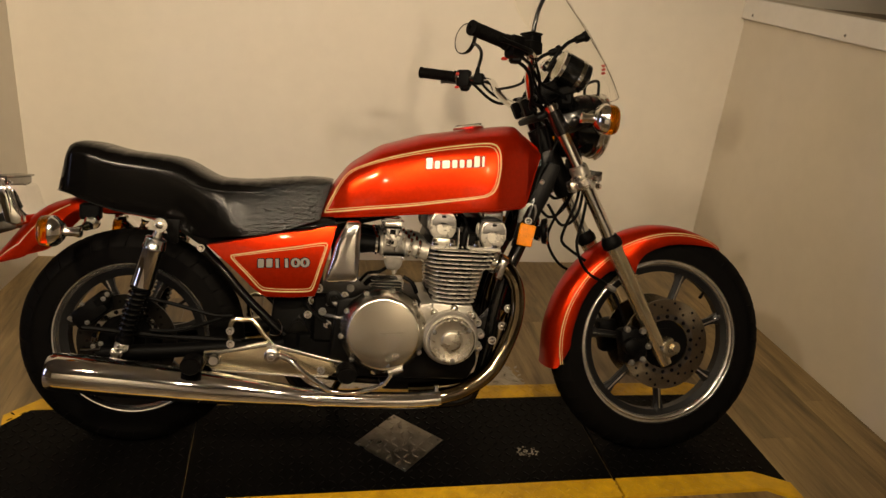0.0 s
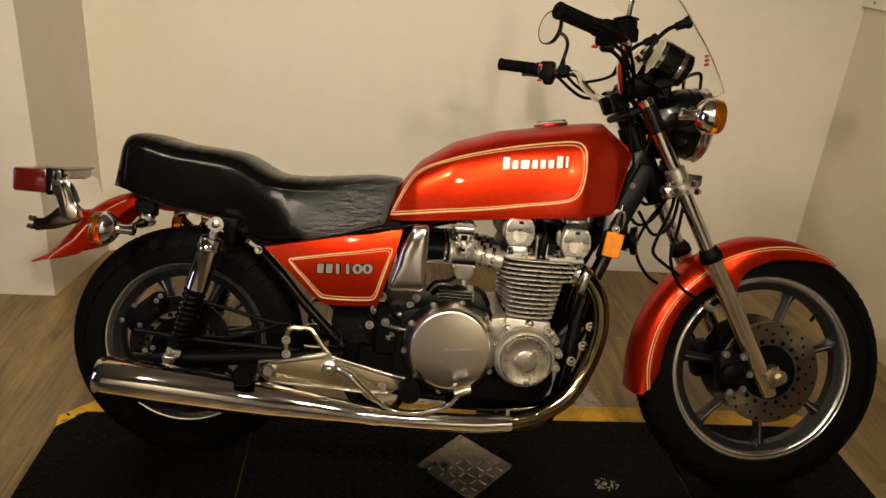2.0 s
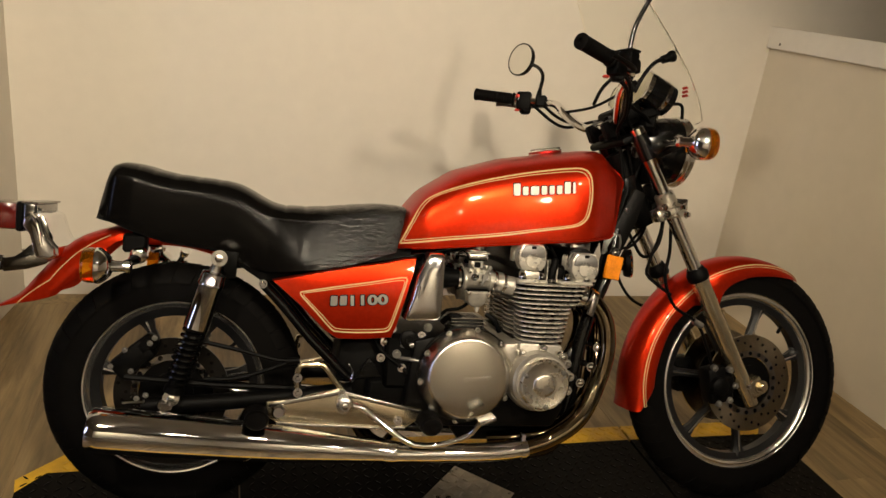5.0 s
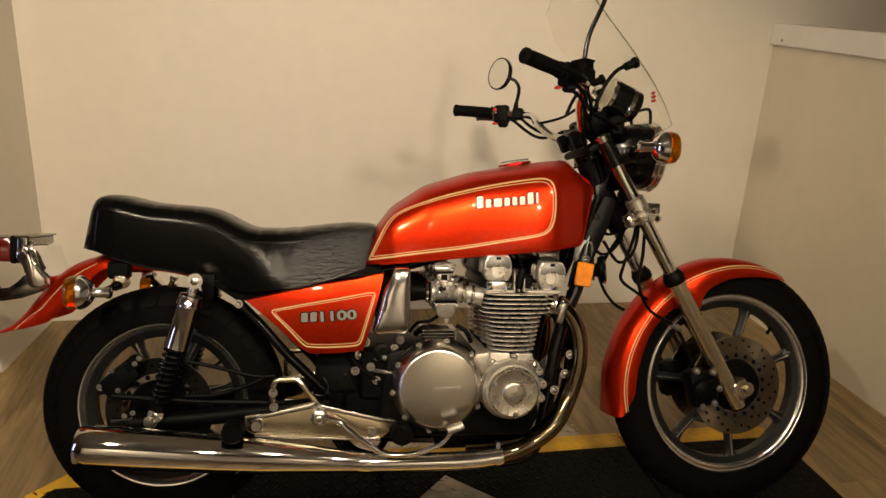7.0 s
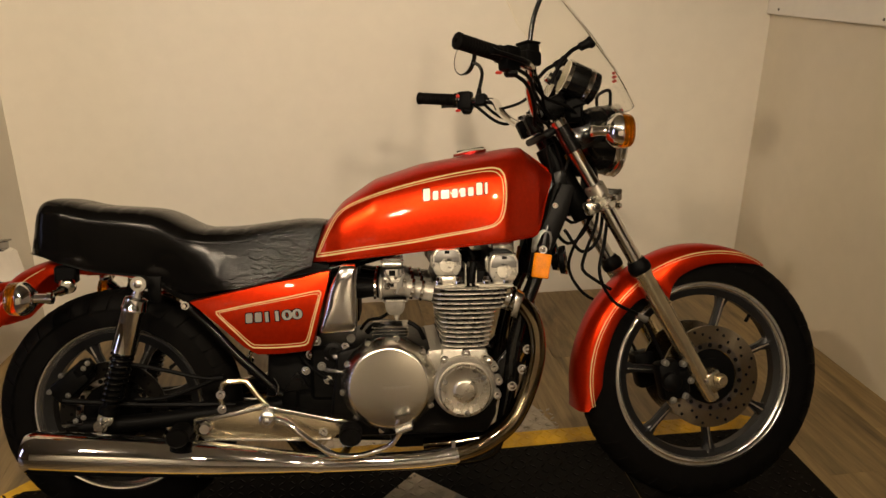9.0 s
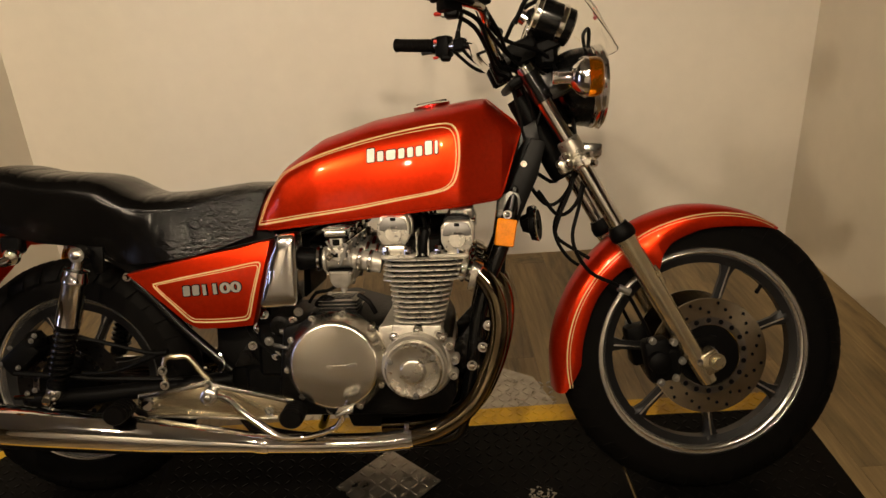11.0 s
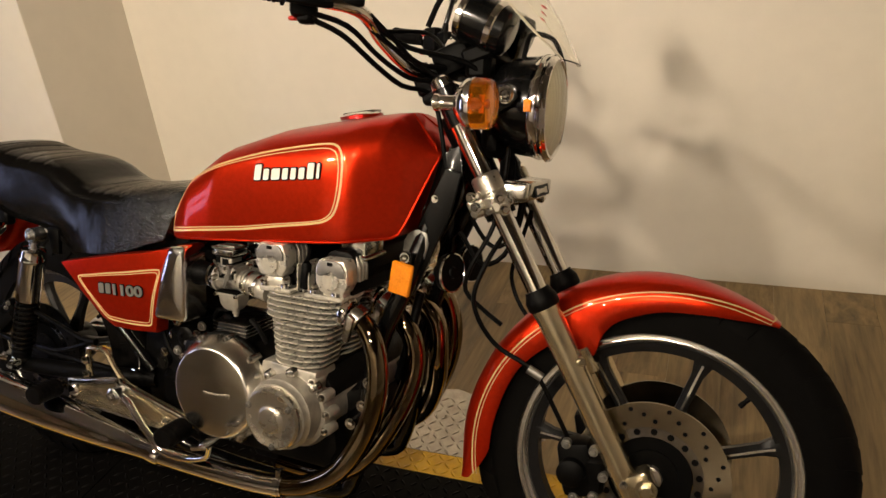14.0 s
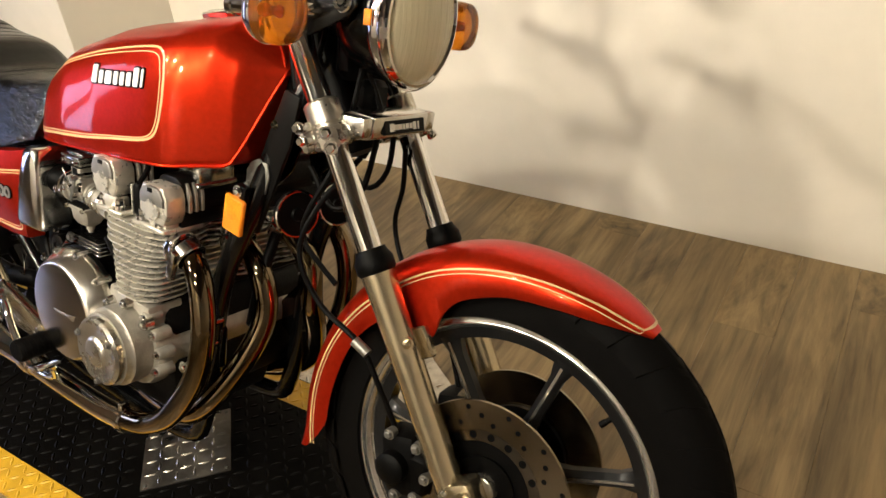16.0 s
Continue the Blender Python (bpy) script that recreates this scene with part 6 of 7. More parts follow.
# ---- fork, bars, lamps: all of it turned a few degrees to the left
FY = -0.008
AX0, AX1 = Vector((1.570, 0, 0.298)), Vector((1.152, 0, 1.032))
FD = (AX1 - AX0).normalized()
FL = (AX1 - AX0).length
for s in (-1, 1):
    b = AX0 + Vector((0, FY + s * 0.098, 0))
    leg = part("fork_leg", S(lathe([(-0.004, 0.012), (0.0, 0.019), (0.02, 0.021), (0.06, 0.0225), (0.10, 0.0232), (0.385, 0.0250), (0.395, 0.0262), (0.405, 0.0262)], b, FD, 28)), FORKALLOY, bike, "lacquered alloy lower fork leg")
    part("dust_seal", S(lathe([(0.400, 0.0275), (0.404, 0.030), (0.420, 0.030), (0.430, 0.025), (0.437, 0.023)], b, FD, 28)), BLACKMATT, leg, "black rubber dust seal")
    part("fork_tube", S(lathe([(0.42, 0.0188), (FL, 0.0188), (FL + 0.004, 0.015)], b, FD, 24)), CHROME, leg, "chrome fork tube")
    part("axle_clamp", S(joined(box(b + FD * 0.050 + Vector((0.022, 0, 0.006)), (0.050, 0.046, 0.055), pose(0, 0, 0, 0, -30, 0), bevel=0.008, seg=2), hexbolt(b + Vector((0.010, s * 0.024, 0.053)), (0, s, 0), 0.013, 0.012))), FORKALLOY, leg)
    part("drain_bolt", S(hexbolt(b + FD * 0.06 + Vector((0, s * 0.022, 0)), (0, s, 0), 0.005)), CHROME, leg)
    part("guard_mount", S(joined(box(b + FD * 0.285 + Vector((0.012, -s * 0.024, 0)), (0.05, 0.014, 0.05), pose(0, 0, 0, 0, -30, 0), bevel=0.003), hexbolt(b + FD * 0.30 + Vector((0.022, s * 0.012, 0)), (0.4, s, 0), 0.007))), FORKALLOY, leg)
    # lower clamp: a collar with a split and bolts
    q = b + FD * 0.612
    lc = part("lower_clamp", S(joined(lathe([(-0.016, 0.026), (-0.013, 0.0295), (0.010, 0.0295), (0.012, 0.0245), (0.017, 0.0245), (0.019, 0.0275), (0.050, 0.0270), (0.054, 0.0235)], q, FD, 28), *[box(q + FD * e + Vector((-0.030, s * 0.014, 0.0)), (0.026, 0.030, 0.012), pose(0, 0, 0, 0, -30, 0), bevel=0.003) for e in (-0.012, 0.008)], box(q + Vector((-0.030, -s * 0.004, -0.012)), (0.036, 0.044, 0.034), pose(0, 0, 0, 0, -30, 0), bevel=0.006, seg=2),
                                       box(q + Vector((0.014, s * 0.024, 0.0)), (0.03, 0.018, 0.03), pose(0, 0, 0, 0, -30, 0), bevel=0.004))), CLAMPALLOY, bike, "cast alloy lower fork clamp")
    for e in (-0.01, 0.012):
        part("clamp_bolt", S(hexbolt(q + FD * e + Vector((0.022, s * 0.034, 0)), (0.5, s, 0), 0.007, 0.009)), CHROME, lc)
    for e in (-0.012, 0.008):
        part("clamp_bolt", S(hexbolt(q + FD * e + Vector((-0.034, s * 0.029, 0)), (0, s, 0), 0.0065, 0.010)), CHROME, lc)
    ear = b + FD * (FL - 0.050)
    part("lamp_ear", S(joined(lathe([(-0.028, 0.0225), (0.045, 0.0225)], ear, FD, 24), prism([(ear.x - 0.005, ear.z + 0.030), (ear.x + 0.05, ear.z + 0.046), (ear.x + 0.098, ear.z + 0.054), (ear.x + 0.116, ear.z + 0.046), (ear.x + 0.120, ear.z + 0.028), (ear.x + 0.106, ear.z + 0.012), (ear.x + 0.06, ear.z - 0.012), (ear.x + 0.02, ear.z - 0.030)], ear.y - 0.006, ear.y + 0.002, 0.003))), BLACKPAINT, bike, "black lamp bracket")
    part("ear_bolt", S(joined(lathe([(0, 0.0165), (0.004, 0.0165), (0.006, 0.0145), (0.006, 0.010), (0.002, 0.0095), (0.002, 0.006), (0.008, 0.0055), (0.008, 0)], ear + Vector((0.097, s * 0.004, 0.033)), (0, s, 0), 24))), CHROME, bike)
    part("top_nut", S(lathe([(0, 0.021), (0.014, 0.021), (0.018, 0.017), (0.018, 0)], b + FD * (FL - 0.002), FD, 12)), CHROME, leg)
mid = AX0 + FD * 0.612
part("badge_cover", S(joined(prism([(mid.x - 0.02, mid.z - 0.012), (mid.x + 0.054, mid.z + 0.002), (mid.x + 0.058, mid.z + 0.036), (mid.x + 0.010, mid.z + 0.040), (mid.x - 0.02, mid.z + 0.024)], FY - 0.074, FY + 0.074, 0.005, 2))), POLISH, bike, "polished fork brace cover")
for s in (-1, 1):
    part("brace_arm", S(prism([(mid.x - 0.02, mid.z - 0.006), (mid.x + 0.030, mid.z + 0.002), (mid.x + 0.054, mid.z + 0.006), (mid.x + 0.056, mid.z + 0.036), (mid.x + 0.010, mid.z + 0.036), (mid.x - 0.02, mid.z + 0.024)], FY + s * 0.085 - 0.012, FY + s * 0.085 + 0.012, 0.005, 2)), POLISH, bike)
part("badge_face", S(box((mid.x + 0.0565, FY + 0.004, mid.z + 0.019), (0.006, 0.108, 0.022), pose(0, 0, 0, 0, -13, 0), bevel=0.001)), BLACKMATT, bike, "black name plate")
for k, (w, h) in enumerate(((0.010, 0.012), (0.007, 0.008), (0.010, 0.008), (0.007, 0.008), (0.007, 0.008), (0.007, 0.008), (0.007, 0.012), (0.003, 0.012))):
    part("badge_bar", S(box((mid.x + 0.0600, FY - 0.032 + k * 0.0102, mid.z + 0.019), (0.0016, w, h), pose(0, 0, 0, 0, -13, 0))), WHITEMARK, bike)
part("steering_head", S(lathe([(-0.11, 0.030), (-0.09, 0.032), (0.09, 0.032), (0.11, 0.030)], Vector((1.197, FY, 0.888)), FD, 24)), BLACKMATT, bike)
upper = AX0 + FD * (FL - 0.012)
part("top_clamp", S(joined(box((upper.x - 0.022, FY, upper.z - 0.006), (0.056, 0.196, 0.020), pose(0, 0, 0, 0, -30, 0), bevel=0.008, seg=2), lathe([(0, 0.019), (0.014, 0.019), (0.018, 0.012)], (upper.x - 0.045, FY, upper.z + 0.0), FD, 12))), BLACKMATT, bike, "black top fork clamp")
for s in (-1, 1):
    part("bar_riser", S(joined(box((1.098, FY + s * 0.045, 1.040), (0.040, 0.032, 0.05), pose(0, 0, 0, 0, -25, 0), bevel=0.006), hexbolt((1.085, FY + s * 0.045, 1.068), (-0.5, 0, 1), 0.006))), BLACKMATT, bike)

# handlebar and its fittings
HB = [(1.100, 0.0, 1.055), (1.098, 0.07, 1.055), (1.080, 0.115, 1.070), (1.056, 0.165, 1.108), (1.050, 0.205, 1.138), (1.036, 0.245, 1.150), (1.002, 0.272, 1.155), (0.93, 0.318, 1.165), (0.85, 0.362, 1.175)]
full = [(x, FY - y, z) for x, y, z in reversed(HB[1:])] + [(x, FY + y, z) for x, y, z in HB]
bar = part("handlebar", S(tube(full, 0.0122, 14, 0.012)), CHROME, bike, "chrome handlebar")
for s in (-1, 1):
    a, e = Vector((0.950, FY + s * 0.306, 1.1625)), Vector((0.846, FY + s * 0.364, 1.176))
    d = (e - a).normalized()
    ln = (e - a).length
    g = part("grip", S(lathe([(0, 0.016), (0.002, 0.0205), (0.006, 0.0205), (0.008, 0.0165), (ln - 0.006, 0.0172), (ln, 0.019), (ln + 0.006, 0.019), (ln + 0.009, 0.014), (ln + 0.009, 0.006), (ln + 0.004, 0.005)], a, d, 20)), RUBBER, bar, "black rubber grip")
    ring = [lathe([(0.014 + 0.008 * k, 0.0166), (0.016 + 0.008 * k, 0.0180), (0.019 + 0.008 * k, 0.0180), (0.021 + 0.008 * k, 0.0166)], a, d, 18) for k in range(int((ln - 0.02) / 0.008))]
    part("grip_rib", S(joined(*ring)), RUBBER, bar)
    c = Vector((0.975, FY + s * 0.290, 1.156))
    sw = part("switch_box", S(joined(box(c, (0.046, 0.036, 0.058), pose(0, 0, 0, 0, 0, s * -30), bevel=0.008, seg=2), box(c + Vector((0.004, -s * 0.004, -0.03)), (0.03, 0.028, 0.02), bevel=0.006))), BLACKMATT, bar, "black switch box with red switch")
    part("switch", S(box(c + Vector((-0.024, -s * 0.004, 0.014)), (0.010, 0.014, 0.010), bevel=0.002)), REDPLASTIC, bar, "red switch")
    part("switch", S(box(c + Vector((-0.024, -s * 0.006, -0.030)), (0.016, 0.014, 0.007), bevel=0.003)), REDPLASTIC, bar, "red switch")
    part("switch_print", S(joined(*[box(c + Vector((-0.0226, -s * 0.012 + 0.006 * k, 0.004)), (0.0012, 0.004, 0.004)) for k in range(3)])), WHITEPRINT, bar)
    lv = [(0.998, FY + s * 0.275, 1.152), (1.020, FY + s * 0.285, 1.148), (1.004, FY + s * 0.315, 1.146), (0.965, FY + s * 0.345, 1.150), (0.915, FY + s * 0.375, 1.155)]
    part("lever", S(tube(lv, lambda t: 0.0075 - 0.002 * t + (0.003 if t > 0.97 else 0), 8)), BLACKMATT if s < 0 else DULLMETAL, bar, "curved hand lever")
# right master cylinder
mc = Vector((1.030, FY - 0.235, 1.168))
part("master_cylinder", S(joined(box(mc, (0.05, 0.055, 0.034), pose(0, 0, 0, 0, 0, 28), bevel=0.006, seg=2), box(mc + Vector((0.004, 0, 0.022)), (0.038, 0.044, 0.026), pose(0, 0, 0, 0, 0, 28), bevel=0.006, seg=2), box(mc + Vector((0.004, 0, 0.037)), (0.041, 0.047, 0.006), pose(0, 0, 0, 0, 0, 28), bevel=0.002))), BLACKMATT, bar, "black brake fluid reservoir")
part("lever_clamp", S(box((1.018, FY + 0.255, 1.154), (0.034, 0.030, 0.036), pose(0, 0, 0, 0, 0, -30), bevel=0.005)), BLACKMATT, bar)
# mirrors
for s, stem, centre, tilt in ((1, [(1.010, FY + 0.262, 1.158), (1.014, FY + 0.262, 1.19), (1.024, FY + 0.268, 1.235), (1.020, FY + 0.300, 1.268), (1.003, FY + 0.345, 1.288)], (0.990, FY + 0.372, 1.303), (-0.9, -0.42, 0.10)),
                              (-1, [(1.036, FY - 0.222, 1.165), (1.040, FY - 0.225, 1.20), (1.050, FY - 0.232, 1.27), (1.075, FY - 0.262, 1.345), (1.085, FY - 0.300, 1.405)], (1.076, FY - 0.342, 1.435), (-1, -0.25, -0.05))):
    c, d = Vector(centre), Vector(tilt).normalized()
    mr = part("mirror", S(lathe([(0.002, 0.046), (0.006, 0.0495), (0.006, 0.0525), (0.0, 0.0535), (-0.010, 0.050), (-0.020, 0.030), (-0.022, 0.0)], c, d, 36)), BLACKPAINT, bike, "round black handlebar mirror")
    part("mirror_glass", S(lathe([(0.0045, 0.0488), (0.0055, 0.0485), (0.0055, 0)], c, d, 36)), MIRROR, mr, "mirror glass")
    part("stem", S(tube(stem + [tuple(c - d * 0.016)], 0.0058, 10)), BLACKPAINT, mr, "black mirror stem")
    part("stem_boot", S(lathe([(0, 0.009), (0.02, 0.008), (0.034, 0.006)], stem[0], Vector(stem[1]) - Vector(stem[0]), 12)), BLACKMATT, mr)

# headlamp
HC = Vector((1.288, FY + 0.002, 1.004))
hd = Vector((1, 0, -0.02)).normalized()
hl = part("headlamp", S(lathe([(-0.080, 0.02), (-0.071, 0.05), (-0.050, 0.076), (-0.025, 0.088), (-0.004, 0.0920), (0.026, 0.0945), (0.030, 0.0940)], HC, hd, 48)), BLACKPAINT, bike, "round headlamp with black shell and chrome ring")
part("lamp_ring", S(lathe([(0.022, 0.0950), (0.024, 0.0970), (0.032, 0.0985), (0.036, 0.0980), (0.039, 0.0965), (0.042, 0.0985), (0.047, 0.0985), (0.050, 0.0955), (0.052, 0.0945), (0.055, 0.0930), (0.056, 0.0895), (0.052, 0.0870), (0.047, 0.089)], HC, hd, 56, caps=False)), CHROME, hl, "chrome headlamp ring")
part("ring_bead", S(lathe([(0.044, 0.0995), (0.047, 0.1010), (0.050, 0.0995)], HC, hd, 56, caps=False)), CHROME, hl)
part("reflector", S(lathe([(0.046, 0.0872), (0.03, 0.078), (0.008, 0.058), (-0.008, 0.036), (-0.016, 0.012), (-0.0165, 0.0)], HC, hd, 48, caps=False)), REFLECT, hl, "mirrored reflector bowl")
part("bulb", S(lathe([(-0.016, 0.010), (0.006, 0.010), (0.010, 0.006), (0.018, 0.005), (0.020, 0.0)], HC, hd, 14)), WHITEMARK, hl)
part("lens", S(lathe([(0.048, 0.0880), (0.052, 0.0870), (0.058, 0.076), (0.064, 0.055), (0.067, 0.028), (0.068, 0.0), (0.064, 0.0), (0.060, 0.054), (0.054, 0.074), (0.046, 0.086), (0.048, 0.0880)], HC, hd, 48, caps=False)), GLASS, hl, "fluted clear headlamp lens")
flutes = []
for k in range(17):
    y = -0.072 + 0.009 * k
    for z0, z1 in ((-0.055, -0.012), (0.004, 0.05)):
        if y * y + max(abs(z0), abs(z1)) ** 2 < 0.078 ** 2:
            flutes.append(tube([HC + hd * (0.0585 - 7.6 * (y * y + z * z) * 0.3) + Vector((0, y, z)) for z in (z0, (z0 + z1) / 2, z1)], 0.0012, 5, smooth=False))
part("lens_flute", S(joined(*flutes)), GLASS, hl)
part("marker", S(box(HC + Vector((0.024, -0.0965, 0.0)), (0.013, 0.006, 0.022), pose(0, 0, 0, 0, 0, 0), bevel=0.001)), AMBERFLAT, hl, "small orange side marker")
for s in (-1, 1):
    indicator("front_indicator", (1.256, FY + s * 0.228, 1.000), 1, (1.225, FY + s * 0.098, 1.005), "front amber indicator in chrome cup", STEER)
# gauges
for y in (-0.062, 0.062):
    gd = Vector((-0.90, 0, 0.36)).normalized()
    gc = Vector((1.215, FY + y, 1.148))
    gg = part("gauge", S(lathe([(-0.052, 0.034), (-0.047, 0.043), (-0.012, 0.046), (0.02, 0.047), (0.032, 0.047)], gc, gd, 36)), BLACKPAINT, bike, "round instrument with chrome rings")
    part("gauge_ring", S(joined(lathe([(0.030, 0.0475), (0.032, 0.0495), (0.042, 0.0495), (0.044, 0.046), (0.041, 0.042)], gc, gd, 36, caps=False), lathe([(-0.030, 0.0455), (-0.028, 0.0475), (-0.018, 0.0480), (-0.016, 0.0462)], gc, gd, 36))), CHROME, gg, "chrome bezel")
    part("dial", S(lathe([(0.034, 0.0445), (0.035, 0.044), (0.035, 0)], gc, gd, 32)), DULLMETAL, gg)
    u, w = axes(gd)[1:]
    part("dial_mark", S(joined(*[box(gc + gd * 0.0354 + (u * math.cos(a) + w * math.sin(a)) * 0.030, (0.0012, 0.003, 0.003)) for a in [radians(-50 + 28 * k) for k in range(10)]])), WHITEPRINT, gg)
    part("dial_glass", S(lathe([(0.041, 0.0435), (0.0425, 0.043), (0.0425, 0)], gc, gd, 32)), GLASS, gg)
part("gauge_bracket", S(joined(box((1.205, FY, 1.095), (0.06, 0.15, 0.03), pose(0, 0, 0, 0, -20, 0), bevel=0.006), box((1.185, FY, 1.165), (0.03, 0.05, 0.05), pose(0, 0, 0, 0, -25, 0), bevel=0.008))), BLACKMATT, bike, "black instrument bracket")
part("ignition_lock", S(lathe([(0, 0.017), (0.02, 0.017), (0.022, 0.013), (0.022, 0)], (1.165, FY, 1.165), (-0.8, 0, 0.6), 18)), CHROME, bike)
# Blocks added for the dense black under the instruments, no known part.
part("filler_block", S(joined(box((1.150, FY, 1.085), (0.075, 0.125, 0.055), pose(0, 0, 0, 0, -25, 0), bevel=0.012, seg=2), box((1.205, FY - 0.045, 1.075), (0.05, 0.05, 0.06), bevel=0.012), box((1.205, FY + 0.045, 1.075), (0.05, 0.05, 0.06), bevel=0.012))), BLACKMATT, bike, "black filler blocks under the instruments")
for s in (-1, 1):
    part("bar_clamp", S(joined(box((1.104, FY + s * 0.045, 1.062), (0.034, 0.034, 0.020), pose(0, 0, 0, 0, -25, 0), bevel=0.005), hexbolt((1.094, FY + s * 0.045, 1.071), (-0.4, 0, 1), 0.006))), DULLMETAL, bike, "grey handlebar clamp")
part("bar_brace", S(tube([(1.052, FY + 0.17, 1.112), (1.09, FY + 0.06, 1.115), (1.10, FY - 0.06, 1.13), (1.060, FY - 0.165, 1.12)], 0.0042, 8)), BLACKMATT, bike, "thin black cable across the bars")
# windscreen
rows = []
for i in range(25):
    v = i / 24
    zz = 1.085 + 0.375 * v
    xc = lerp_table([(1.08, 1.383), (1.17, 1.334), (1.253, 1.274), (1.41, 1.140), (1.46, 1.095)], zz)
    hw = lerp_table([(0, 0.075), (0.10, 0.12), (0.3, 0.165), (0.7, 0.175), (0.92, 0.145), (1, 0.10)], v)
    rows.append([Vector((xc - 2.6 * (hw * q) ** 2, FY + hw * q, zz + 0.35 * (hw * q) ** 2)) for q in [-1 + k / 10 for k in range(21)]])
thick = [[p for p in r] + [p + Vector((-0.0026, 0, -0.0018)) for p in reversed(r)] for r in rows]
ws = part("windscreen", S(loft(thick)), ACRYLIC, bike, "small clear acrylic windscreen", 60)
ws.visible_shadow = False
edge = [r[0] for r in rows] + rows[-1] + [r[-1] for r in reversed(rows)]
part("screen_edge", S(tube(edge[::2], 0.0010, 6, 0.05, False)), EDGEACRYLIC, ws)
part("sticker", S(joined(*[loft([[Vector((xx + 0.0006, FY - 0.052 + dy, z)) for xx, z in ((1.317, 1.180 - 0.011 * k), (1.3215, 1.174 - 0.011 * k))] + [Vector((xx - 0.0006, FY - 0.052 + dy, z)) for xx, z in ((1.3215, 1.174 - 0.011 * k), (1.317, 1.180 - 0.011 * k))] for dy in (-0.013, 0.013)]) for k in range(3)])), REDPLASTIC, ws, "small red printed sticker bars")
for s in (-1, 1):
    part("screen_mount", S(joined(tube([(1.125, FY + s * 0.115, 1.135), (1.150, FY + s * 0.118, 1.185), (1.185, FY + s * 0.112, 1.222), (1.222, FY + s * 0.108, 1.238)], 0.0055, 8), lathe([(0, 0.011), (0.024, 0.012), (0.028, 0.016), (0.036, 0.016)], (1.205, FY + s * 0.11, 1.230), (1, 0, 0.45), 14))), BLACKMATT, ws, "black windscreen mounting rod")
part("screen_hoop", S(tube([(1.296, FY - 0.080, 1.085), (1.300, FY - 0.072, 1.118), (1.303, FY - 0.045, 1.132), (1.310, FY + 0.03, 1.137), (1.316, FY + 0.075, 1.132), (1.325, FY + 0.098, 1.108), (1.332, FY + 0.100, 1.080)], 0.0046, 8)), BLACKMATT, ws, "black hoop over the lamp")
# calipers, hoses, cables
for s in (-1, 1):
    c = Vector((1.452, FY + s * 0.082, 0.352))
    cp = part("front_caliper", S(joined(box(c, (0.062, 0.056, 0.105), pose(0, 0, 0, 0, -12, 0), bevel=0.012, seg=2), box(c + Vector((0.032, s * 0.012, -0.005)), (0.04, 0.03, 0.07), bevel=0.008), lathe([(0, 0.026), (0.02, 0.026), (0.026, 0.018)], c + Vector((-0.006, s * 0.024, 0.0)), (0, s, 0), 22))), BLACKMATT, bike, "black front brake caliper")
    for dx, dz in ((0.03, 0.045), (0.035, -0.04), (-0.02, 0.05), (0.0, -0.05), (0.05, 0.0)):
        part("caliper_bolt", S(joined(lathe([(0, 0.009), (0.012, 0.009)], c + Vector((dx, s * 0.018, dz)), (0, s, 0), 12), hexbolt(c + Vector((dx, s * 0.03, dz)), (0, s, 0), 0.006))), DULLMETAL, cp)
    part("brake_hose", S(tube([(1.295, FY + s * 0.06, 0.80), (1.262, FY + s * 0.115, 0.72), (1.245, FY + s * 0.128, 0.645), (1.285, FY + s * 0.118, 0.572), (1.362, FY + s * 0.112, 0.528), (1.405, FY + s * 0.105, 0.46), (1.435, FY + s * 0.095, 0.40)], 0.0046, 8)), BLACKMATT, cp, "black brake hose")
    part("hose_clip", S(lathe([(0, 0.0085), (0.03, 0.0085)], (1.352, FY + s * 0.113, 0.532), (0.85, 0, -0.4), 12)), DULLMETAL, cp)
part("speedo_cable", S(tube([(1.225, FY + 0.05, 1.10), (1.265, FY - 0.03, 0.95), (1.262, FY - 0.07, 0.80), (1.222, FY - 0.088, 0.70), (1.214, FY - 0.085, 0.655), (1.25, FY - 0.088, 0.625), (1.29, FY - 0.09, 0.60)], 0.0045, 8)), BLACKMATT, bike, "black cable")
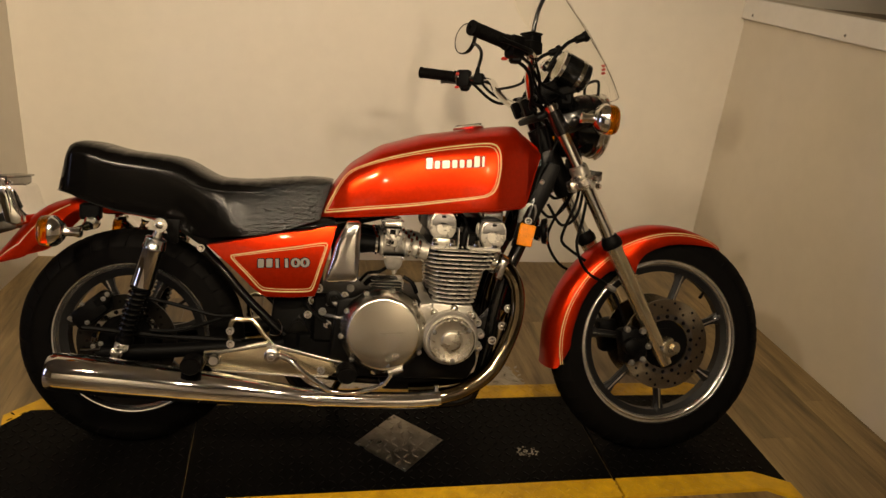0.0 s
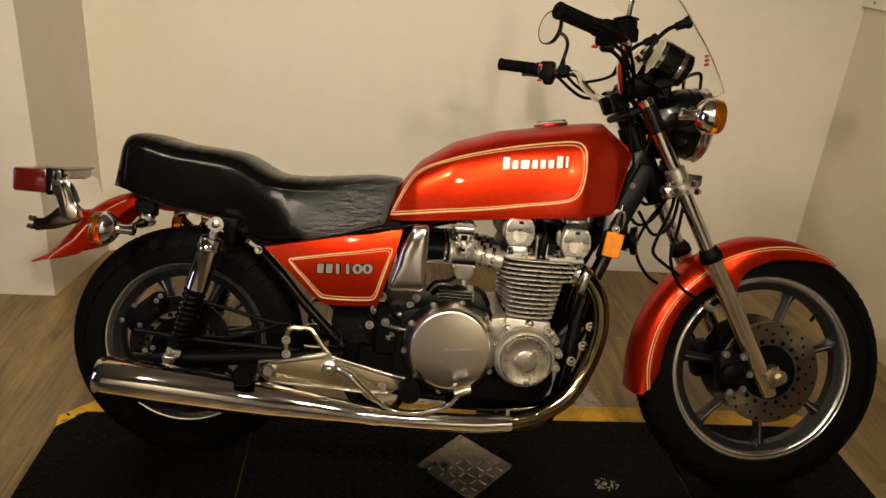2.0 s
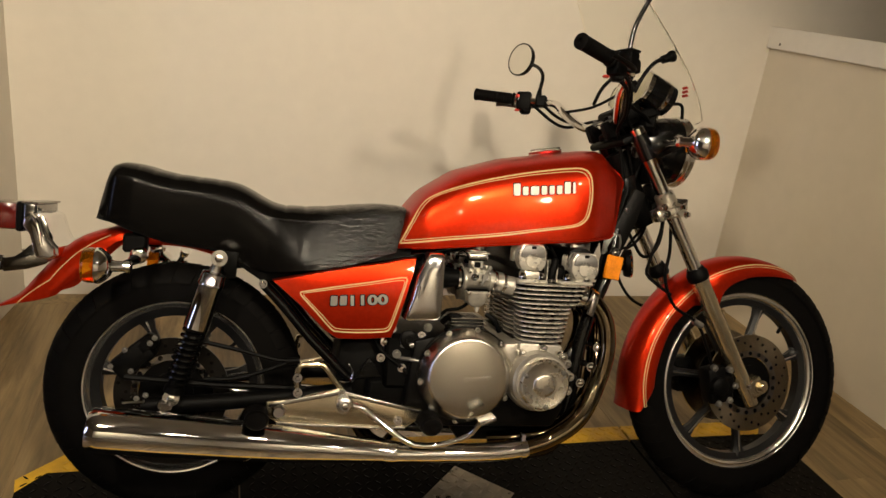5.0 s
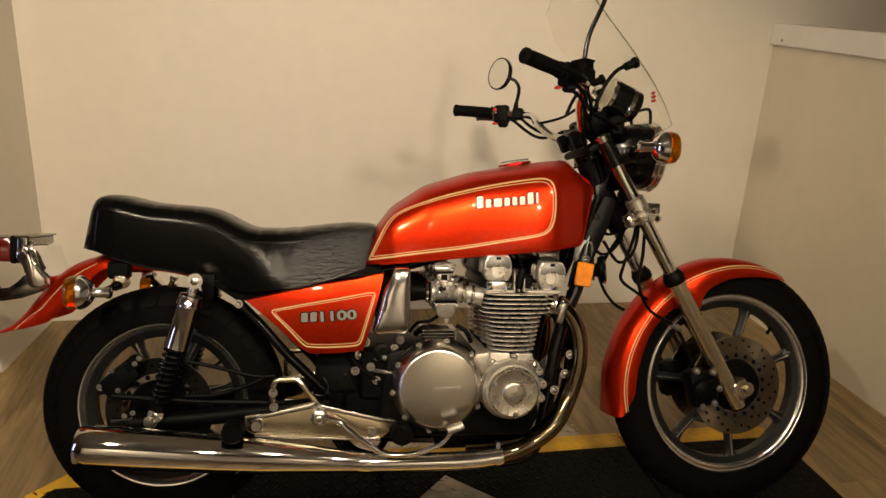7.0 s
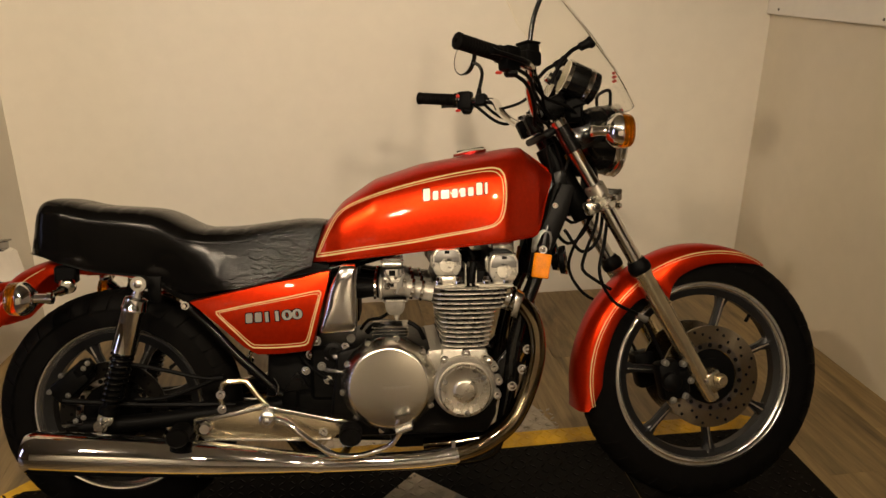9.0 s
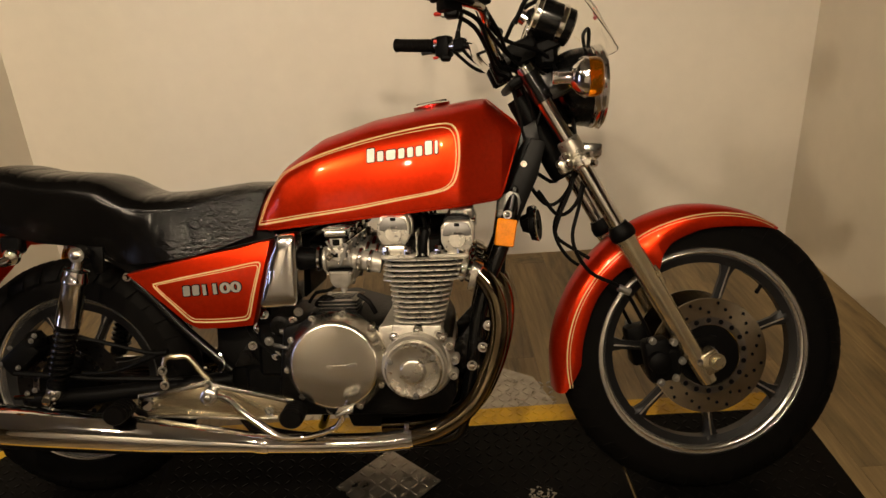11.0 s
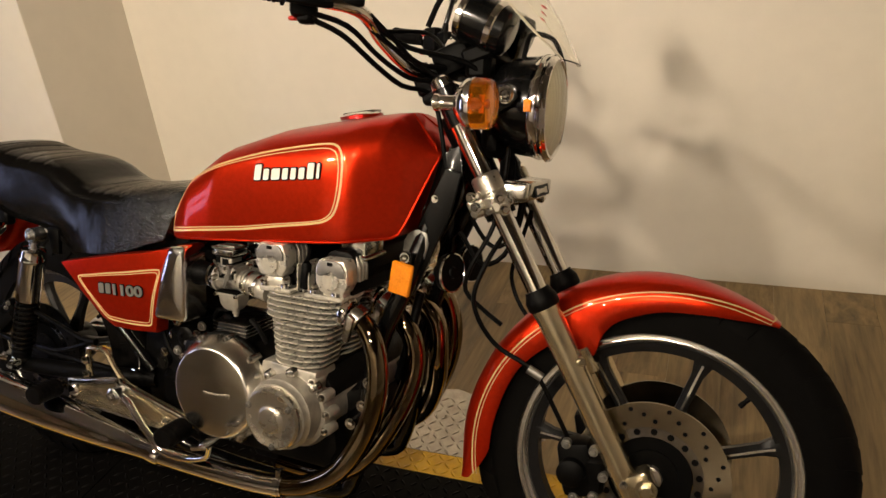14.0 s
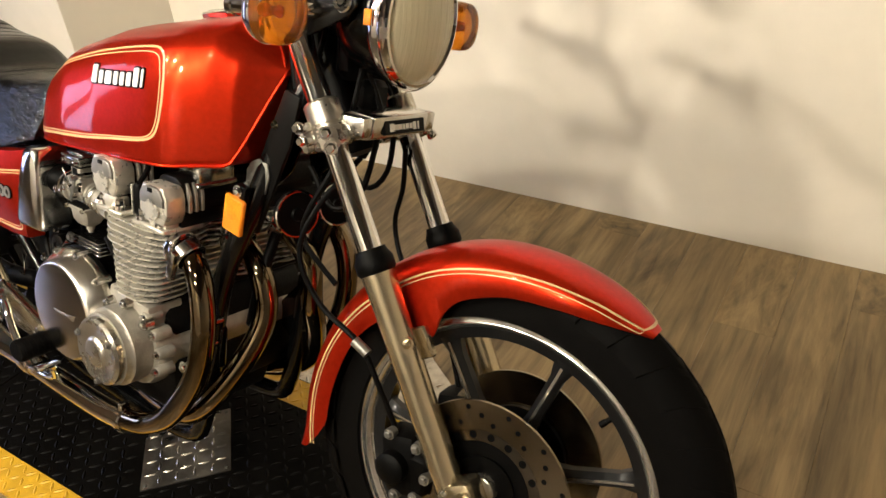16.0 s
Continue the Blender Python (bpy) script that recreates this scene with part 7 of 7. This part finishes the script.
LOOPS = [[(0.985, -0.30, 1.135), (1.035, -0.25, 1.118), (1.062, -0.18, 1.075), (1.09, -0.11, 1.045), (1.14, -0.05, 1.03), (1.18, -0.04, 0.92)],
         [(0.97, -0.29, 1.13), (1.025, -0.255, 1.105), (1.06, -0.19, 1.06), (1.08, -0.12, 1.03), (1.12, -0.06, 1.01), (1.15, -0.05, 0.88)],
         [(1.05, -0.22, 1.15), (1.085, -0.17, 1.105), (1.11, -0.11, 1.07), (1.17, -0.03, 1.06), (1.24, -0.02, 1.0)],
         [(1.02, -0.245, 1.17), (1.06, -0.18, 1.11), (1.12, -0.10, 1.06), (1.20, -0.05, 1.0), (1.16, -0.05, 0.86)],
         [(1.03, -0.23, 1.165), (1.09, -0.15, 1.10), (1.20, -0.07, 1.07), (1.25, -0.04, 0.98), (1.285, 0.0, 0.86)],
         [(1.01, 0.262, 1.16), (1.055, 0.20, 1.10), (1.12, 0.10, 1.055), (1.20, 0.06, 0.99), (1.17, 0.05, 0.86)],
         [(0.99, 0.275, 1.15), (1.07, 0.20, 1.075), (1.15, 0.08, 1.08), (1.25, 0.04, 0.97)],
         [(1.29, 0.03, 0.86), (1.27, 0.05, 0.76), (1.22, 0.06, 0.72), (1.17, 0.055, 0.78), (1.15, 0.05, 0.86)],
         [(1.30, -0.02, 0.86), (1.28, -0.03, 0.74), (1.23, -0.035, 0.70), (1.18, -0.04, 0.76)],
         [(1.25, 0.0, 0.96), (1.255, 0.02, 0.86), (1.235, 0.03, 0.78), (1.19, 0.03, 0.80)]]
for lp in LOOPS:
    part("control_cable", S(tube([(x, FY + y, z) for x, y, z in lp], 0.0048, 8)), BLACKMATT, bike, "black control cable")
part("lamp_wiring", S(joined(box((1.235, FY, 0.955), (0.05, 0.09, 0.10), bevel=0.015), box((1.262, FY, 0.885), (0.03, 0.06, 0.05), bevel=0.01))), BLACKMATT, bike, "black wiring bundle under the lamp")
# horns and reflectors
for y in (-0.062, 0.034):
    hn = part("horn", lathe([(-0.03, 0.014), (-0.012, 0.02), (-0.008, 0.036), (0.004, 0.039), (0.008, 0.036), (0.008, 0.012), (0.012, 0.010), (0.012, 0)], (1.178, y, 0.682), (1, -0.25, 0.1), 32), BLACKMATT, bike, "round black horn with bright rim")
    part("horn_rim", lathe([(0.004, 0.0385), (0.007, 0.0402), (0.010, 0.0388), (0.010, 0.0365)], (1.178, y, 0.682), (1, -0.25, 0.1), 36, caps=False), CHROME, hn)
for s in (-1, 1):
    part("side_reflector", joined(box((1.107, s * 0.130, 0.674), (0.046, 0.010, 0.064), pose(0, 0, 0, 0, 9, 0), bevel=0.003)), AMBERFLAT, bike, "amber side reflector")
    part("reflector_bolt", hexbolt((1.112, s * 0.126, 0.715), (0, s, 0), 0.007), CHROME, bike)
    part("reflector_bracket", box((1.112, s * 0.118, 0.70), (0.024, 0.014, 0.05), pose(0, 0, 0, 0, 9, 0), bevel=0.002), BLACKPAINT, bike)
part("oil_cooler_hose", joined(tube([(1.10, -0.03, 0.62), (1.09, -0.06, 0.52), (1.07, -0.06, 0.44)], 0.010, 10)), BLACKMATT, bike)
for s in (-1, 1):
    part("axle_collar", S(joined(lathe([(0.048, 0.030), (0.054, 0.033), (0.060, 0.030), (0.060, 0.024), (0.076, 0.022), (0.078, 0.018)], (FA[0], FA[1], FA[2]), (0, s, 0), 28))), CLAMPALLOY, fw, "bright wheel axle collar")

# ---------------------------------------------------------------- floor planks
PW, PL = 0.152, 1.22
plank_mesh = mesh_of("plank", box((0, 0, 0.0), (PW - 0.0005, PL - 0.0005, 0.008), bevel=0.0004), WOOD)
cols = int((WX1 + 3.2) / PW) + 1
for i in range(cols):
    shift = (i * 0.417) % 1.0 * PL
    y = WY1 - PL / 2 + shift
    first = True
    while y - PL / 2 > WY0:
        y -= PL if not first else 0
        first = False
        x = WX1 - PW * (i + 0.5)
        if y + PL / 2 < WY0 or x < -3.1:
            continue
        lo, hi = max(WY0, y - PL / 2), min(WY1, y + PL / 2)
        if x < -0.75:
            hi = min(hi, 0.775)
        if hi - lo < 0.02:
            continue
        p = new("plank", plank_mesh)
        p.parent = ground
        p.matrix_basis = Matrix.Translation((x, (lo + hi) / 2, -0.0042)) @ Matrix.Diagonal((1, (hi - lo) / PL, 1, 1))
